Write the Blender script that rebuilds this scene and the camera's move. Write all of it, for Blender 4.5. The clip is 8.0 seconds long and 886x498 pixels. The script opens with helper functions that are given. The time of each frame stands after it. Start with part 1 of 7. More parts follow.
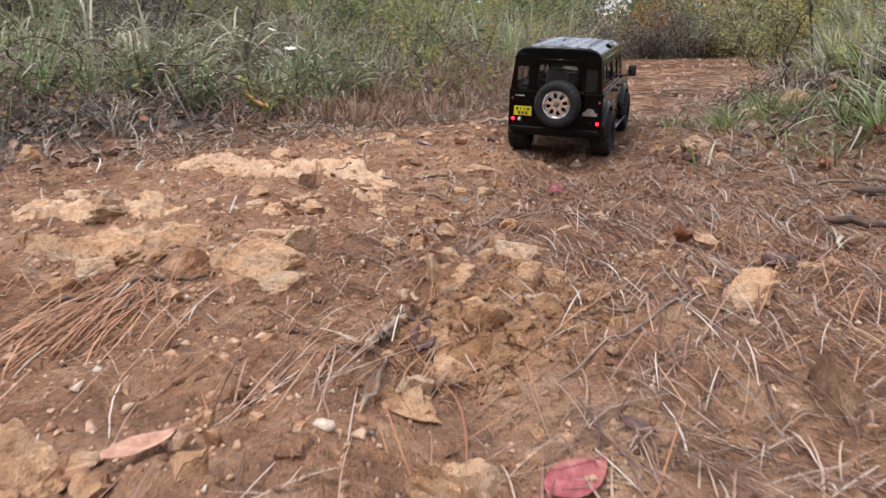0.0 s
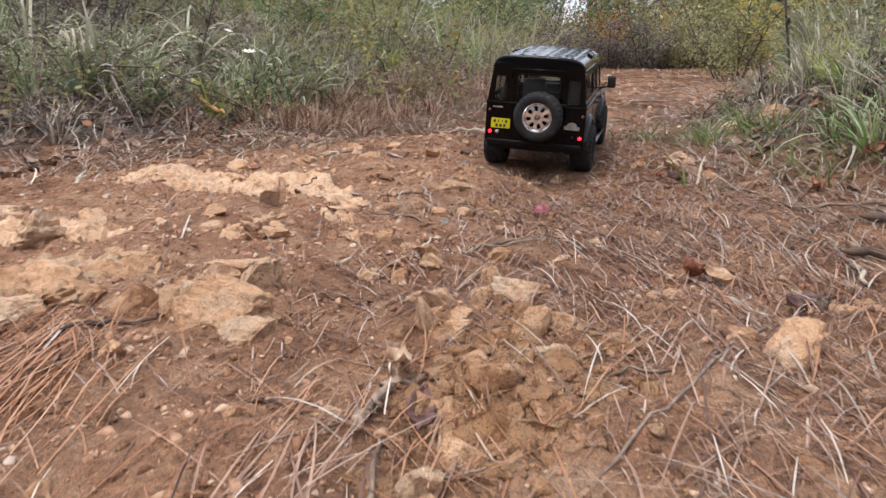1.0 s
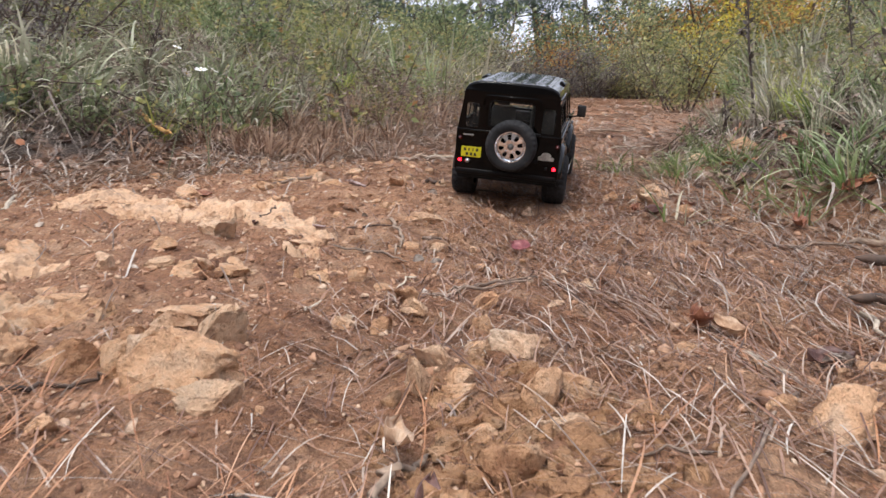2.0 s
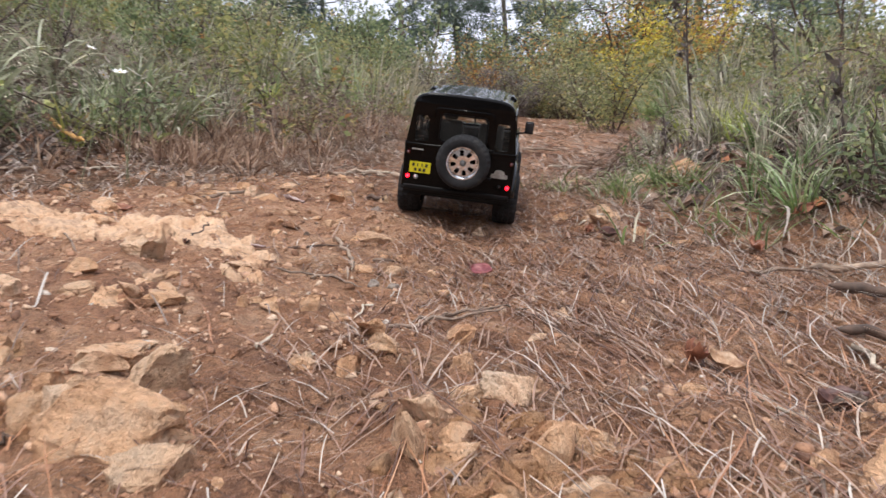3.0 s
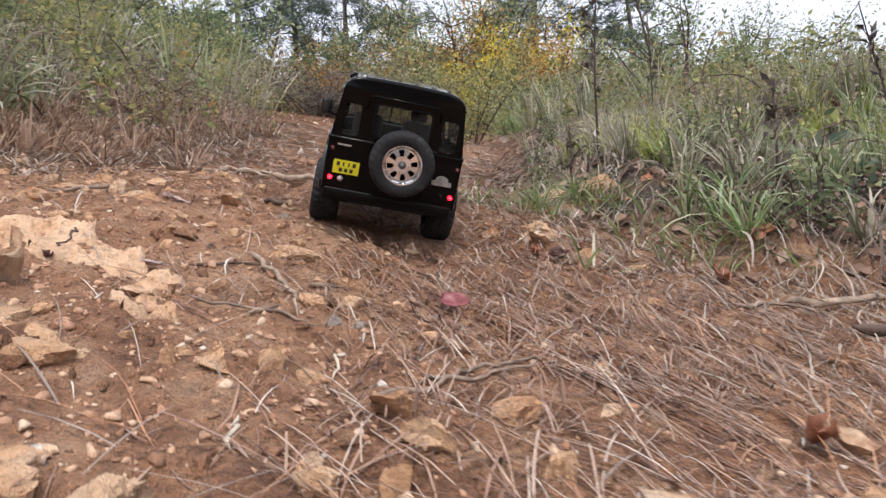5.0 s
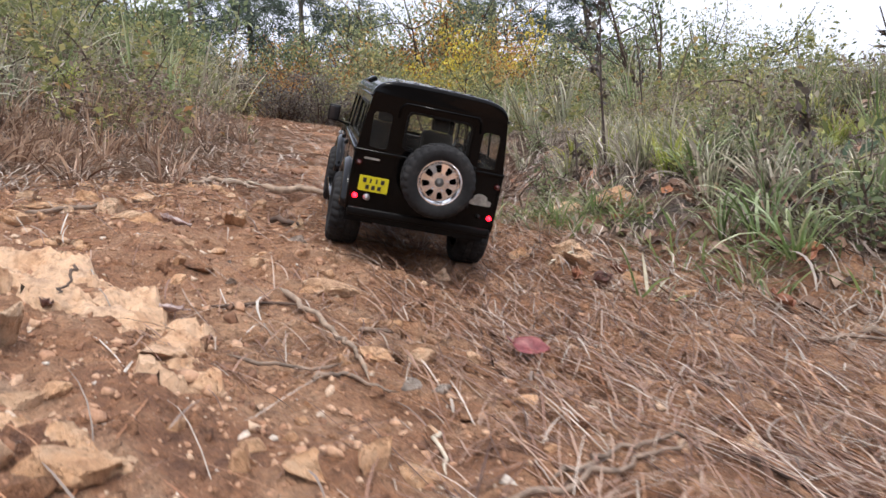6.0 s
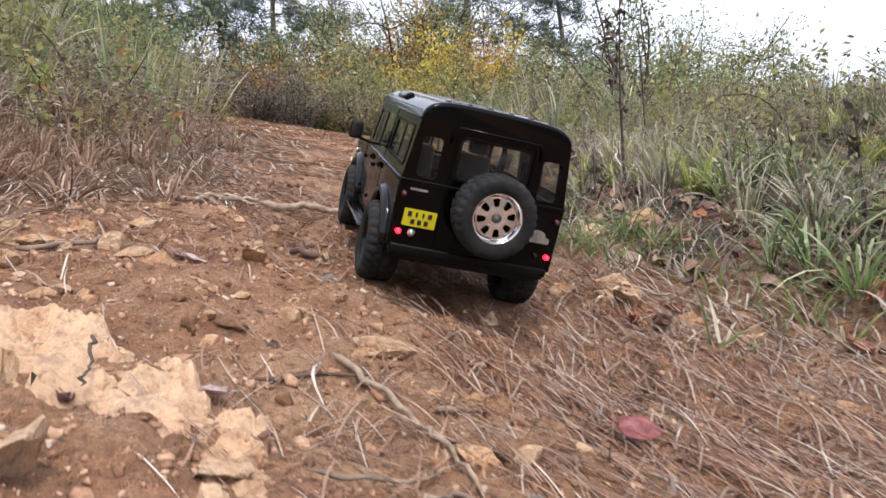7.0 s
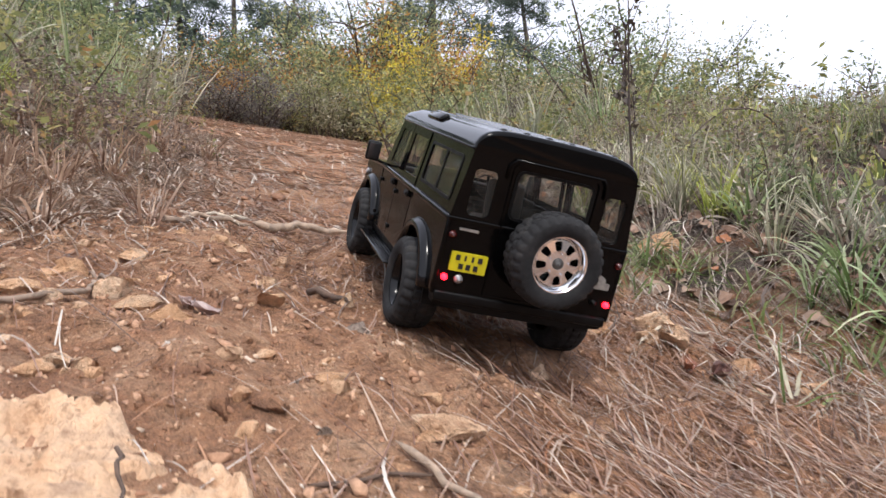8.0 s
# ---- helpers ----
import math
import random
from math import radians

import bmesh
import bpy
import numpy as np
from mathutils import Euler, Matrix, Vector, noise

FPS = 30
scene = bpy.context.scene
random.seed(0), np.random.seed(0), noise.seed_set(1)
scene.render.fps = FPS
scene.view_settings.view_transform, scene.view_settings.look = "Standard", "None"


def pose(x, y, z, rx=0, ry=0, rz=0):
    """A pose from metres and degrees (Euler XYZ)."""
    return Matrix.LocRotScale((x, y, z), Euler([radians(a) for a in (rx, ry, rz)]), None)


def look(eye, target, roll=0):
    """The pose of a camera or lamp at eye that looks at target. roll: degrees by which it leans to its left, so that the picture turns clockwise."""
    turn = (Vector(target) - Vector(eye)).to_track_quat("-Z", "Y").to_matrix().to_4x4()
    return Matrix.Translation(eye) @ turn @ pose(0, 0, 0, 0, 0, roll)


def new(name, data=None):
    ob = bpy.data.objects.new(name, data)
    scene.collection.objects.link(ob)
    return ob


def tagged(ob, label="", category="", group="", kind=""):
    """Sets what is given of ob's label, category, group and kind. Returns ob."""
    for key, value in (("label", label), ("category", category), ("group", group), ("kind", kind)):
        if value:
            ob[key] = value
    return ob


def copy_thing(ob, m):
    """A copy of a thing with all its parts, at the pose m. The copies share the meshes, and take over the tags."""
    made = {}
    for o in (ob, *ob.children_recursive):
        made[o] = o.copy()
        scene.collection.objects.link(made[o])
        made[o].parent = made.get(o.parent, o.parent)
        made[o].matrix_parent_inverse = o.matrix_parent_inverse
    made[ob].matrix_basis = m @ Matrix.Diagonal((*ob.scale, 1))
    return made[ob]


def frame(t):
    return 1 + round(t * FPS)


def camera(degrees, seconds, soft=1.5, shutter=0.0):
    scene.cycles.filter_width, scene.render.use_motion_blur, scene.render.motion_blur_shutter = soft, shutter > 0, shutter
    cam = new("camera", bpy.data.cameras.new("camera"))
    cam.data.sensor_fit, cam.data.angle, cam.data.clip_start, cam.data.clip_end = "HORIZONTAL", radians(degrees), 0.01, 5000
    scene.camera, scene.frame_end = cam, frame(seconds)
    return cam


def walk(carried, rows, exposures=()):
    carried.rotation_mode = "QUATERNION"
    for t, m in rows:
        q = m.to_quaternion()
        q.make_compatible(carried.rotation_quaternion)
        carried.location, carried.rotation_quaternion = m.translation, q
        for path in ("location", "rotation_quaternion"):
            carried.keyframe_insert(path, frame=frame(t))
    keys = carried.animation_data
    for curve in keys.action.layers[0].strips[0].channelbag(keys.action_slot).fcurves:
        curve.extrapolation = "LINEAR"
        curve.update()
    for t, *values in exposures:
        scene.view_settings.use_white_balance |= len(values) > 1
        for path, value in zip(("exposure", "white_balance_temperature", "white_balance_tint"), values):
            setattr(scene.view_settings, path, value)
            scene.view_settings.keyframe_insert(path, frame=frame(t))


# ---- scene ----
cam = camera(60.7, 8.0, 1.45, 0.5)
PATH = [
    (0, (0.0872, 0.0542, 0.2154), (-0.0459, 2.0415, 0.3968), -1.1),
    (0.5, (0.0676, 0.1097, 0.2389), (-0.0061, 2.1000, 0.4217), -1.1),
    (1, (0.0470, 0.1596, 0.2587), (0.0331, 2.1503, 0.4505), -1.1),
    (1.5, (0.0256, 0.2035, 0.2775), (0.0832, 2.1910, 0.4932), -1.2),
    (1.7, (0.0176, 0.2223, 0.2835), (0.1044, 2.2072, 0.5130), -1.0),
    (2.8, (-0.0283, 0.3176, 0.3064), (0.2662, 2.2749, 0.5933), -1.6),
    (3, (-0.0385, 0.3418, 0.3132), (0.3096, 2.2902, 0.6009), -1.4),
    (3.5, (-0.0590, 0.3955, 0.3299), (0.4108, 2.3176, 0.6207), -1.4),
    (4, (-0.0829, 0.4570, 0.3453), (0.4998, 2.3471, 0.6422), -1.6),
    (4.5, (-0.1098, 0.5328, 0.3575), (0.5849, 2.3837, 0.6599), -2.2),
    (4.7, (-0.1226, 0.5624, 0.3613), (0.6095, 2.3995, 0.6597), -1.8),
    (5.8, (-0.1822, 0.7347, 0.4098), (0.6894, 2.5098, 0.7088), -2.4),
    (6, (-0.1924, 0.7653, 0.4245), (0.6950, 2.5327, 0.7226), -2.4),
    (6.5, (-0.2130, 0.8375, 0.4615), (0.7089, 2.5872, 0.7588), -2.3),
    (7, (-0.2293, 0.9077, 0.4947), (0.7330, 2.6358, 0.7904), -2.2),
    (7.5, (-0.2466, 0.9748, 0.5291), (0.7600, 2.6777, 0.8238), -1.8),
    (8, (-0.2579, 1.0404, 0.5615), (0.7963, 2.7147, 0.8537), -2.3),
]
walk(cam, [(t, look(eye, target, roll)) for t, eye, target, roll in PATH],
     [(0.0, 0.69), (3.0, 0.75), (6.0, 0.79), (8.0, 0.86)])

# ---- light: bright overcast sky, the sun as a wide soft glow behind the cloud ----
SUN_UP, SUN_TURN = radians(52), radians(200)
world = bpy.data.worlds.new("overcast_sky")
scene.world = world
world.use_nodes = True
wn, wl = world.node_tree.nodes, world.node_tree.links
sky = wn.new("ShaderNodeTexSky")
sky.sky_type, sky.sun_disc = "NISHITA", False
sky.sun_elevation, sky.sun_rotation = SUN_UP, SUN_TURN
sky.air_density, sky.dust_density, sky.ozone_density = 1.0, 4.0, 1.0
grey = wn.new("ShaderNodeHueSaturation")
grey.inputs["Saturation"].default_value = 0.2
grey.inputs["Value"].default_value = 1.0
cloud = wn.new("ShaderNodeMix")
cloud.data_type = "RGBA"
cloud.inputs[0].default_value = 0.6
cloud.inputs[7].default_value = (8.7, 9.2, 11.3, 1)
wl.new(sky.outputs[0], grey.inputs["Color"])
wl.new(grey.outputs[0], cloud.inputs[6])
wl.new(cloud.outputs[2], wn["Background"].inputs[0])
wn["Background"].inputs[1].default_value = 0.1
sun_data = bpy.data.lights.new("sun", "SUN")
sun_data.energy, sun_data.angle, sun_data.color = 1.5, radians(12), (1.0, 0.96, 0.9)
sun = new("sun", sun_data)
sun.matrix_world = look((0, 0, 20), Vector((0, 0, 20)) - Vector((math.sin(SUN_TURN) * math.cos(SUN_UP), math.cos(SUN_TURN) * math.cos(SUN_UP), math.sin(SUN_UP))))

# ---- materials ----
def material(name, rough=0.8, metal=0.0):
    m = bpy.data.materials.new(name)
    m.use_nodes = True
    b = m.node_tree.nodes["Principled BSDF"]
    b.inputs["Roughness"].default_value, b.inputs["Metallic"].default_value = rough, metal
    return m, m.node_tree.nodes, m.node_tree.links, b


def noise_node(n, l, scale, detail=6, rough=0.6, space="Object"):
    c, t = n.new("ShaderNodeNewGeometry" if space == "Position" else "ShaderNodeTexCoord"), n.new("ShaderNodeTexNoise")
    t.inputs["Scale"].default_value, t.inputs["Detail"].default_value, t.inputs["Roughness"].default_value = scale, detail, rough
    l.new(c.outputs[space], t.inputs["Vector"])
    return t


def ramp(n, l, source, stops):
    r = n.new("ShaderNodeValToRGB")
    e = r.color_ramp.elements
    while len(e) < len(stops):
        e.new(0.5)
    for k, (at, colour) in zip(e, stops):
        k.position, k.color = at, (*colour, 1)
    l.new(source, r.inputs[0])
    return r


def mixed(n, l, how, amount, a, b):
    x = n.new("ShaderNodeMix")
    x.data_type, x.blend_type = "RGBA", how
    for slot, v in ((0, amount), (6, a), (7, b)):
        if isinstance(v, (int, float)):
            x.inputs[slot].default_value = v
        elif isinstance(v, tuple):
            x.inputs[slot].default_value = (*v, 1)
        else:
            l.new(v, x.inputs[slot])
    return x.outputs[2]


def bumped(n, l, b, height, strength, distance, after=None):
    k = n.new("ShaderNodeBump")
    k.inputs["Strength"].default_value, k.inputs["Distance"].default_value = strength, distance
    l.new(height, k.inputs["Height"])
    if after:
        l.new(after.outputs[0], k.inputs["Normal"])
    l.new(k.outputs[0], b.inputs["Normal"])
    return k


def soil():
    m, n, l, b = material("red_brown_soil", 0.95)
    wide = noise_node(n, l, 2.6, 5, 0.6)
    mid = noise_node(n, l, 17, 7, 0.65)
    fine = noise_node(n, l, 130, 6, 0.7)
    grit = noise_node(n, l, 520, 3, 0.6)
    a = ramp(n, l, wide.outputs[0], [(0.36, (0.24, 0.104, 0.056)), (0.5, (0.425, 0.21, 0.112)), (0.66, (0.55, 0.32, 0.19))])
    c = ramp(n, l, mid.outputs[0], [(0.34, (0.13, 0.062, 0.04)), (0.47, (0.38, 0.188, 0.1)), (0.58, (0.54, 0.32, 0.19)), (0.7, (0.66, 0.46, 0.31))])
    d = mixed(n, l, "MIX", 0.55, a.outputs[0], c.outputs[0])
    f = ramp(n, l, fine.outputs[0], [(0.3, (0.42, 0.4, 0.38)), (0.5, (0.95, 0.95, 0.95)), (0.7, (1.3, 1.26, 1.2))])
    g = mixed(n, l, "MULTIPLY", 0.8, d, f.outputs[0])
    h = ramp(n, l, grit.outputs[0], [(0.4, (0.75, 0.75, 0.75)), (0.62, (1.0, 1.0, 1.0)), (0.75, (1.5, 1.45, 1.35))])
    bare = mixed(n, l, "MULTIPLY", 0.7, g, h.outputs[0])
    rot = ramp(n, l, fine.outputs[0], [(0.3, (0.035, 0.027, 0.022)), (0.5, (0.09, 0.068, 0.055)), (0.68, (0.2, 0.155, 0.125))])
    where = n.new("ShaderNodeAttribute")
    where.attribute_name = "mould"
    l.new(mixed(n, l, "MIX", where.outputs["Fac"], bare, rot.outputs[0]), b.inputs["Base Color"])
    k = bumped(n, l, b, mid.outputs[0], 0.6, 0.02)
    k = bumped(n, l, b, fine.outputs[0], 0.85, 0.007, k)
    bumped(n, l, b, grit.outputs[0], 0.7, 0.0018, k)
    return m


def rock_mat(name, dark, main, light, dirty=0.32, speckle=0.85, relief=1.0):
    m, n, l, b = material(name, 0.88)
    info = n.new("ShaderNodeObjectInfo")
    wide, fine, grain = noise_node(n, l, 26, 6, 0.65, "Position"), noise_node(n, l, 120, 6, 0.7, "Position"), noise_node(n, l, 600, 3, 0.6, "Position")
    a = ramp(n, l, wide.outputs[0], [(0.32, dark), (0.5, main), (0.68, light)])
    f = ramp(n, l, fine.outputs[0], [(0.34, (0.42, 0.34, 0.28)), (0.46, (0.94, 0.92, 0.9)), (0.7, (1.18, 1.16, 1.13))])
    c = mixed(n, l, "MULTIPLY", speckle, a.outputs[0], f.outputs[0])
    dirt = noise_node(n, l, 26, 7, 0.72, "Position")
    stain = ramp(n, l, dirt.outputs[0], [(0.5 - 0.07 * (dirty > 0.8), (0, 0, 0)), (0.66 - 0.05 * (dirty > 0.8), (dirty,) * 3)])
    c = mixed(n, l, "MIX", stain.outputs[0], c, (0.29, 0.16, 0.095))
    tint = ramp(n, l, info.outputs["Random"], [(0.0, (0.86, 0.81, 0.75)), (0.5, (0.97, 0.94, 0.91)), (1.0, (1.08, 1.06, 1.04))])
    l.new(mixed(n, l, "MULTIPLY", 1.0, c, tint.outputs[0]), b.inputs["Base Color"])
    k = bumped(n, l, b, wide.outputs[0], 0.5 * relief, 0.02)
    k = bumped(n, l, b, fine.outputs[0], 0.9 * relief, 0.012, k)
    bumped(n, l, b, grain.outputs[0], 0.8 * relief, 0.002, k)
    return m


def strand(name, stops, rough=0.7, sheen=0.0, through_light=0.0):
    """Needles, grass and leaves: a colour of its own for each blade."""
    m, n, l, b = material(name, rough)
    g = n.new("ShaderNodeNewGeometry")
    a = ramp(n, l, g.outputs["Random Per Island"], stops)
    t = noise_node(n, l, 60, 3, 0.6)
    v = ramp(n, l, t.outputs[0], [(0.3, (0.68, 0.66, 0.63) if not through_light else (0.82, 0.8, 0.78)), (0.6, (1.1, 1.1, 1.1) if not through_light else (1.3, 1.3, 1.3))])
    c = mixed(n, l, "MULTIPLY", 0.6, a.outputs[0], v.outputs[0])
    l.new(c, b.inputs["Base Color"])
    b.inputs["Specular IOR Level"].default_value = 0.5 if through_light else 0.3
    if through_light:
        out = n["Material Output"]
        tr, mx = n.new("ShaderNodeBsdfTranslucent"), n.new("ShaderNodeMixShader")
        l.new(c, tr.inputs["Color"])
        mx.inputs[0].default_value = through_light
        l.new(b.outputs[0], mx.inputs[1])
        l.new(tr.outputs[0], mx.inputs[2])
        l.new(mx.outputs[0], out.inputs["Surface"])
    return m


def plain(name, colour, rough=0.5, metal=0.0, scale=60.0, amount=0.15, bump=0.0):
    m, n, l, b = material(name, rough, metal)
    t = noise_node(n, l, scale, 5, 0.6)
    lo = tuple(max(0.0, v * (1 - amount * 2)) for v in colour)
    hi = tuple(min(1.0, v * (1 + amount * 2)) for v in colour)
    l.new(ramp(n, l, t.outputs[0], [(0.3, lo), (0.5, colour), (0.7, hi)]).outputs[0], b.inputs["Base Color"])
    r = ramp(n, l, t.outputs[0], [(0.3, (rough * 0.8,) * 3), (0.7, (min(1, rough * 1.25),) * 3)])
    l.new(r.outputs[0], b.inputs["Roughness"])
    if bump:
        bumped(n, l, b, t.outputs[0], 0.5, bump)
    return m


SOIL = soil()
PALE = rock_mat("pale_sandstone", (0.5, 0.29, 0.17), (0.8, 0.56, 0.38), (0.88, 0.72, 0.55))
TAN = rock_mat("tan_sandstone", (0.46, 0.245, 0.13), (0.76, 0.475, 0.285), (0.88, 0.65, 0.46), 0.32, 0.65)
OCHRE = rock_mat("ochre_rock", (0.34, 0.165, 0.085), (0.62, 0.375, 0.215), (0.75, 0.565, 0.4))
BROWN = rock_mat("brown_rock", (0.18, 0.095, 0.057), (0.34, 0.195, 0.115), (0.48, 0.315, 0.205))
EARTHY = rock_mat("earthy_ochre_rock", (0.28, 0.14, 0.068), (0.5, 0.285, 0.15), (0.66, 0.45, 0.28), 0.6)
GREY = rock_mat("grey_stone", (0.16, 0.13, 0.11), (0.27, 0.22, 0.19), (0.38, 0.33, 0.29))
BEDROCK = rock_mat("pale_bedrock", (0.46, 0.26, 0.145), (0.7, 0.475, 0.31), (0.82, 0.63, 0.46), 0.75, 0.7, 0.7)
WHITE = rock_mat("white_quartz", (0.36, 0.31, 0.28), (0.52, 0.48, 0.45), (0.66, 0.63, 0.6))
NEEDLE = strand("dry_pine_needles", [(0.0, (0.08, 0.046, 0.035)), (0.25, (0.19, 0.102, 0.072)), (0.5, (0.3, 0.178, 0.128)), (0.75, (0.4, 0.27, 0.2)), (0.9, (0.46, 0.37, 0.3)), (1.0, (0.6, 0.53, 0.46))], 0.55)
ORANGE_NEEDLE = strand("orange_pine_needles", [(0.0, (0.25, 0.1, 0.05)), (0.5, (0.42, 0.2, 0.1)), (1.0, (0.52, 0.31, 0.19))], 0.5)
STRAW = strand("grey_straw", [(0.0, (0.095, 0.07, 0.06)), (0.3, (0.215, 0.163, 0.135)), (0.6, (0.335, 0.275, 0.225)), (0.85, (0.43, 0.375, 0.325)), (1.0, (0.54, 0.49, 0.435))], 0.7)
PALE_STRAW = strand("bleached_straw", [(0.0, (0.16, 0.105, 0.08)), (0.35, (0.33, 0.245, 0.19)), (0.7, (0.48, 0.39, 0.32)), (1.0, (0.64, 0.57, 0.49))], 0.6)
GREEN = strand("green_grass", [(0.0, (0.11, 0.13, 0.065)), (0.3, (0.165, 0.235, 0.085)), (0.6, (0.26, 0.325, 0.115)), (0.8, (0.39, 0.375, 0.215)), (1.0, (0.52, 0.475, 0.35))], 0.5, 0, 0.42)
OLIVE = strand("olive_grass", [(0.0, (0.115, 0.108, 0.072)), (0.25, (0.205, 0.2, 0.115)), (0.5, (0.305, 0.29, 0.175)), (0.75, (0.42, 0.38, 0.26)), (1.0, (0.56, 0.51, 0.41))], 0.6, 0, 0.42)
BARK = plain("grey_brown_bark", (0.10, 0.078, 0.062), 0.9, 0, 40, 0.3, 0.01)
STEM = plain("dark_dry_stem", (0.075, 0.05, 0.038), 0.85, 0, 90, 0.3, 0.002)
TWIG = plain("weathered_twig", (0.22, 0.16, 0.12), 0.85, 0, 70, 0.3, 0.002)
ROOT = plain("grey_root", (0.3, 0.22, 0.16), 0.85, 0, 60, 0.3, 0.003)

# ---- helpers for meshes ----
def part(name, bm, mat, parent=None, label="", smooth=True):
    """Links a bmesh as one mesh object, under a thing or a part."""
    me = bpy.data.meshes.new(name)
    bm.to_mesh(me)
    bm.free()
    if mat:
        me.materials.append(mat)
    if smooth:
        me.shade_smooth()
    ob = new(name, me)
    if parent:
        ob.parent = parent
    if label:
        ob["label"] = label
    return ob


def from_arrays(name, verts, faces, mat, smooth=True):
    """A mesh object from an array of places and an array of corner numbers."""
    me = bpy.data.meshes.new(name)
    v, f = np.asarray(verts, np.float32), np.asarray(faces, np.int32)
    k = f.shape[1]
    me.vertices.add(len(v))
    me.vertices.foreach_set("co", v.ravel())
    me.loops.add(f.size)
    me.loops.foreach_set("vertex_index", f.ravel())
    me.polygons.add(len(f))
    me.polygons.foreach_set("loop_start", np.arange(0, f.size, k, dtype=np.int32))
    me.update(calc_edges=True)
    me.materials.append(mat)
    if smooth:
        me.shade_smooth()
    return new(name, me)




def lattice(x, y, seed):
    """Smooth value noise between -1 and 1 on a unit lattice."""
    ix, iy = np.floor(x).astype(np.int64), np.floor(y).astype(np.int64)
    fx, fy = x - ix, y - iy
    fx, fy = fx * fx * (3 - 2 * fx), fy * fy * (3 - 2 * fy)

    def rnd(a, b):
        h = (a * 374761393 + b * 668265263 + seed * 1442695041) & 0x7FFFFFFF
        h = ((h ^ (h >> 13)) * 1274126177) & 0x7FFFFFFF
        return ((h ^ (h >> 16)) & 0xFFFF) / 32767.5 - 1

    return (rnd(ix, iy) * (1 - fx) + rnd(ix + 1, iy) * fx) * (1 - fy) + (rnd(ix, iy + 1) * (1 - fx) + rnd(ix + 1, iy + 1) * fx) * fy


def rough_noise(x, y, size, octaves, seed, gain=0.5):
    total, amount = 0, 1.0
    for k in range(octaves):
        c, s = math.cos(0.7 * k + 0.3), math.sin(0.7 * k + 0.3)
        total = total + amount * lattice((x * c - y * s) / size + 17.3 * k, (x * s + y * c) / size - 9.1 * k, seed + k)
        size, amount = size / 2.03, amount * gain
    return total


def smooth_step(a, b, x):
    t = np.clip((x - a) / (b - a), 0, 1)
    return t * t * (3 - 2 * t)


# ---- the lie of the land: a trail that climbs a slope of twenty degrees ----
CAR = pose(0.244, 1.772, 0.587, 23.2, 9.8, -13.1)
WHEELS = [(-0.0915, 0.0), (0.0915, 0.0), (-0.0915, 0.322), (0.0915, 0.322)]


def edge_left(y):
    return np.interp(y, [0, 1.5, 1.9, 2.2, 2.8, 3.4, 4.0, 6.3, 8.5, 11], [-1.0, -0.9, -0.7, -0.42, -0.12, 0.14, 0.3, 0.75, 1.3, 2.0])


def edge_right(y):
    return np.interp(y, [0.3, 1.0, 1.4, 1.6, 2.1, 2.4, 2.9, 3.8, 6.5, 9, 11], [1.0, 0.9, 0.8, 0.7, 0.62, 0.7, 0.95, 1.6, 2.7, 3.8, 4.4])


def height(x, y, fine=True):
    x, y = np.asarray(x, float), np.asarray(y, float)
    ahead = np.where(y > 7.5, 7.5 + 2.6 * np.tanh((y - 7.5) / 2.6), np.where(y < -1.5, -1.5 + 7 * np.tanh((y + 1.5) / 7), y))
    side = 30 * np.tanh(x / 30)
    z = -0.0488 - 0.0232 * side + 0.3594 * ahead
    z = z + 0.10 * smooth_step(2.4, 4.2, y) * (1 - smooth_step(8, 12, y))
    z = z - 3.5 * smooth_step(5, 30, x) * (y < 60)
    z = z + np.interp(y, [0.8, 1.1, 1.35, 1.6, 1.8, 2.1, 2.6], [0, -0.006, -0.006, 0.008, 0.016, 0.012, 0.0])
    # banks on both sides
    out_r, out_l = x - edge_right(y), edge_left(y) - x
    z = z + 0.19 * smooth_step(0.0, 0.55, out_r) + 0.10 * smooth_step(0.5, 1.6, out_r)
    z = z + 0.22 * smooth_step(0.42, 1.5, out_r) * (1 - smooth_step(3.2, 5.8, y)) * smooth_step(0.6, 1.3, y)
    z = z + 0.12 * smooth_step(0.0, 0.8, out_l) + 0.5 * smooth_step(0.5, 3.5, out_l)
    # a shallow rut on the side of the trail, and the raised ledge of pale rock
    z = z - 0.022 * np.exp(-(((x - 0.30) / 0.16) ** 2)) * smooth_step(1.2, 1.5, y) * (1 - smooth_step(1.75, 2.1, y))
    z = z + 0.022 * np.exp(-(((x + 0.24) / 0.10) ** 2 + ((y - 1.33) / 0.16) ** 2))
    if fine:
        near = 1 / (1 + (np.hypot(x, y - 1.5) / 9) ** 2)
        z = z + (0.0125 * rough_noise(x, y, 0.34, 3, 5) + 0.0105 * rough_noise(x, y, 0.085, 4, 31, 0.62) + 0.0052 * np.abs(rough_noise(x, y, 0.034, 3, 57, 0.6))) * near
        z = z + 0.25 * rough_noise(x, y, 6.0, 2, 77) * smooth_step(9, 30, np.hypot(x, y))
    # the wheels have pressed their beds
    m = CAR
    nx, ny, nz = m.to_3x3() @ Vector((0, 0, 1))
    bed = m.translation.z - ((x - m.translation.x) * nx + (y - m.translation.y) * ny) / nz
    press = 0
    for wx, wy in WHEELS:
        p = m @ Vector((wx, wy, 0))
        press = np.maximum(press, np.exp(-(((x - p.x) ** 2 + (y - p.y) ** 2) / 0.075**2) ** 2))
    return z * (1 - press) + (bed + 0.002) * press


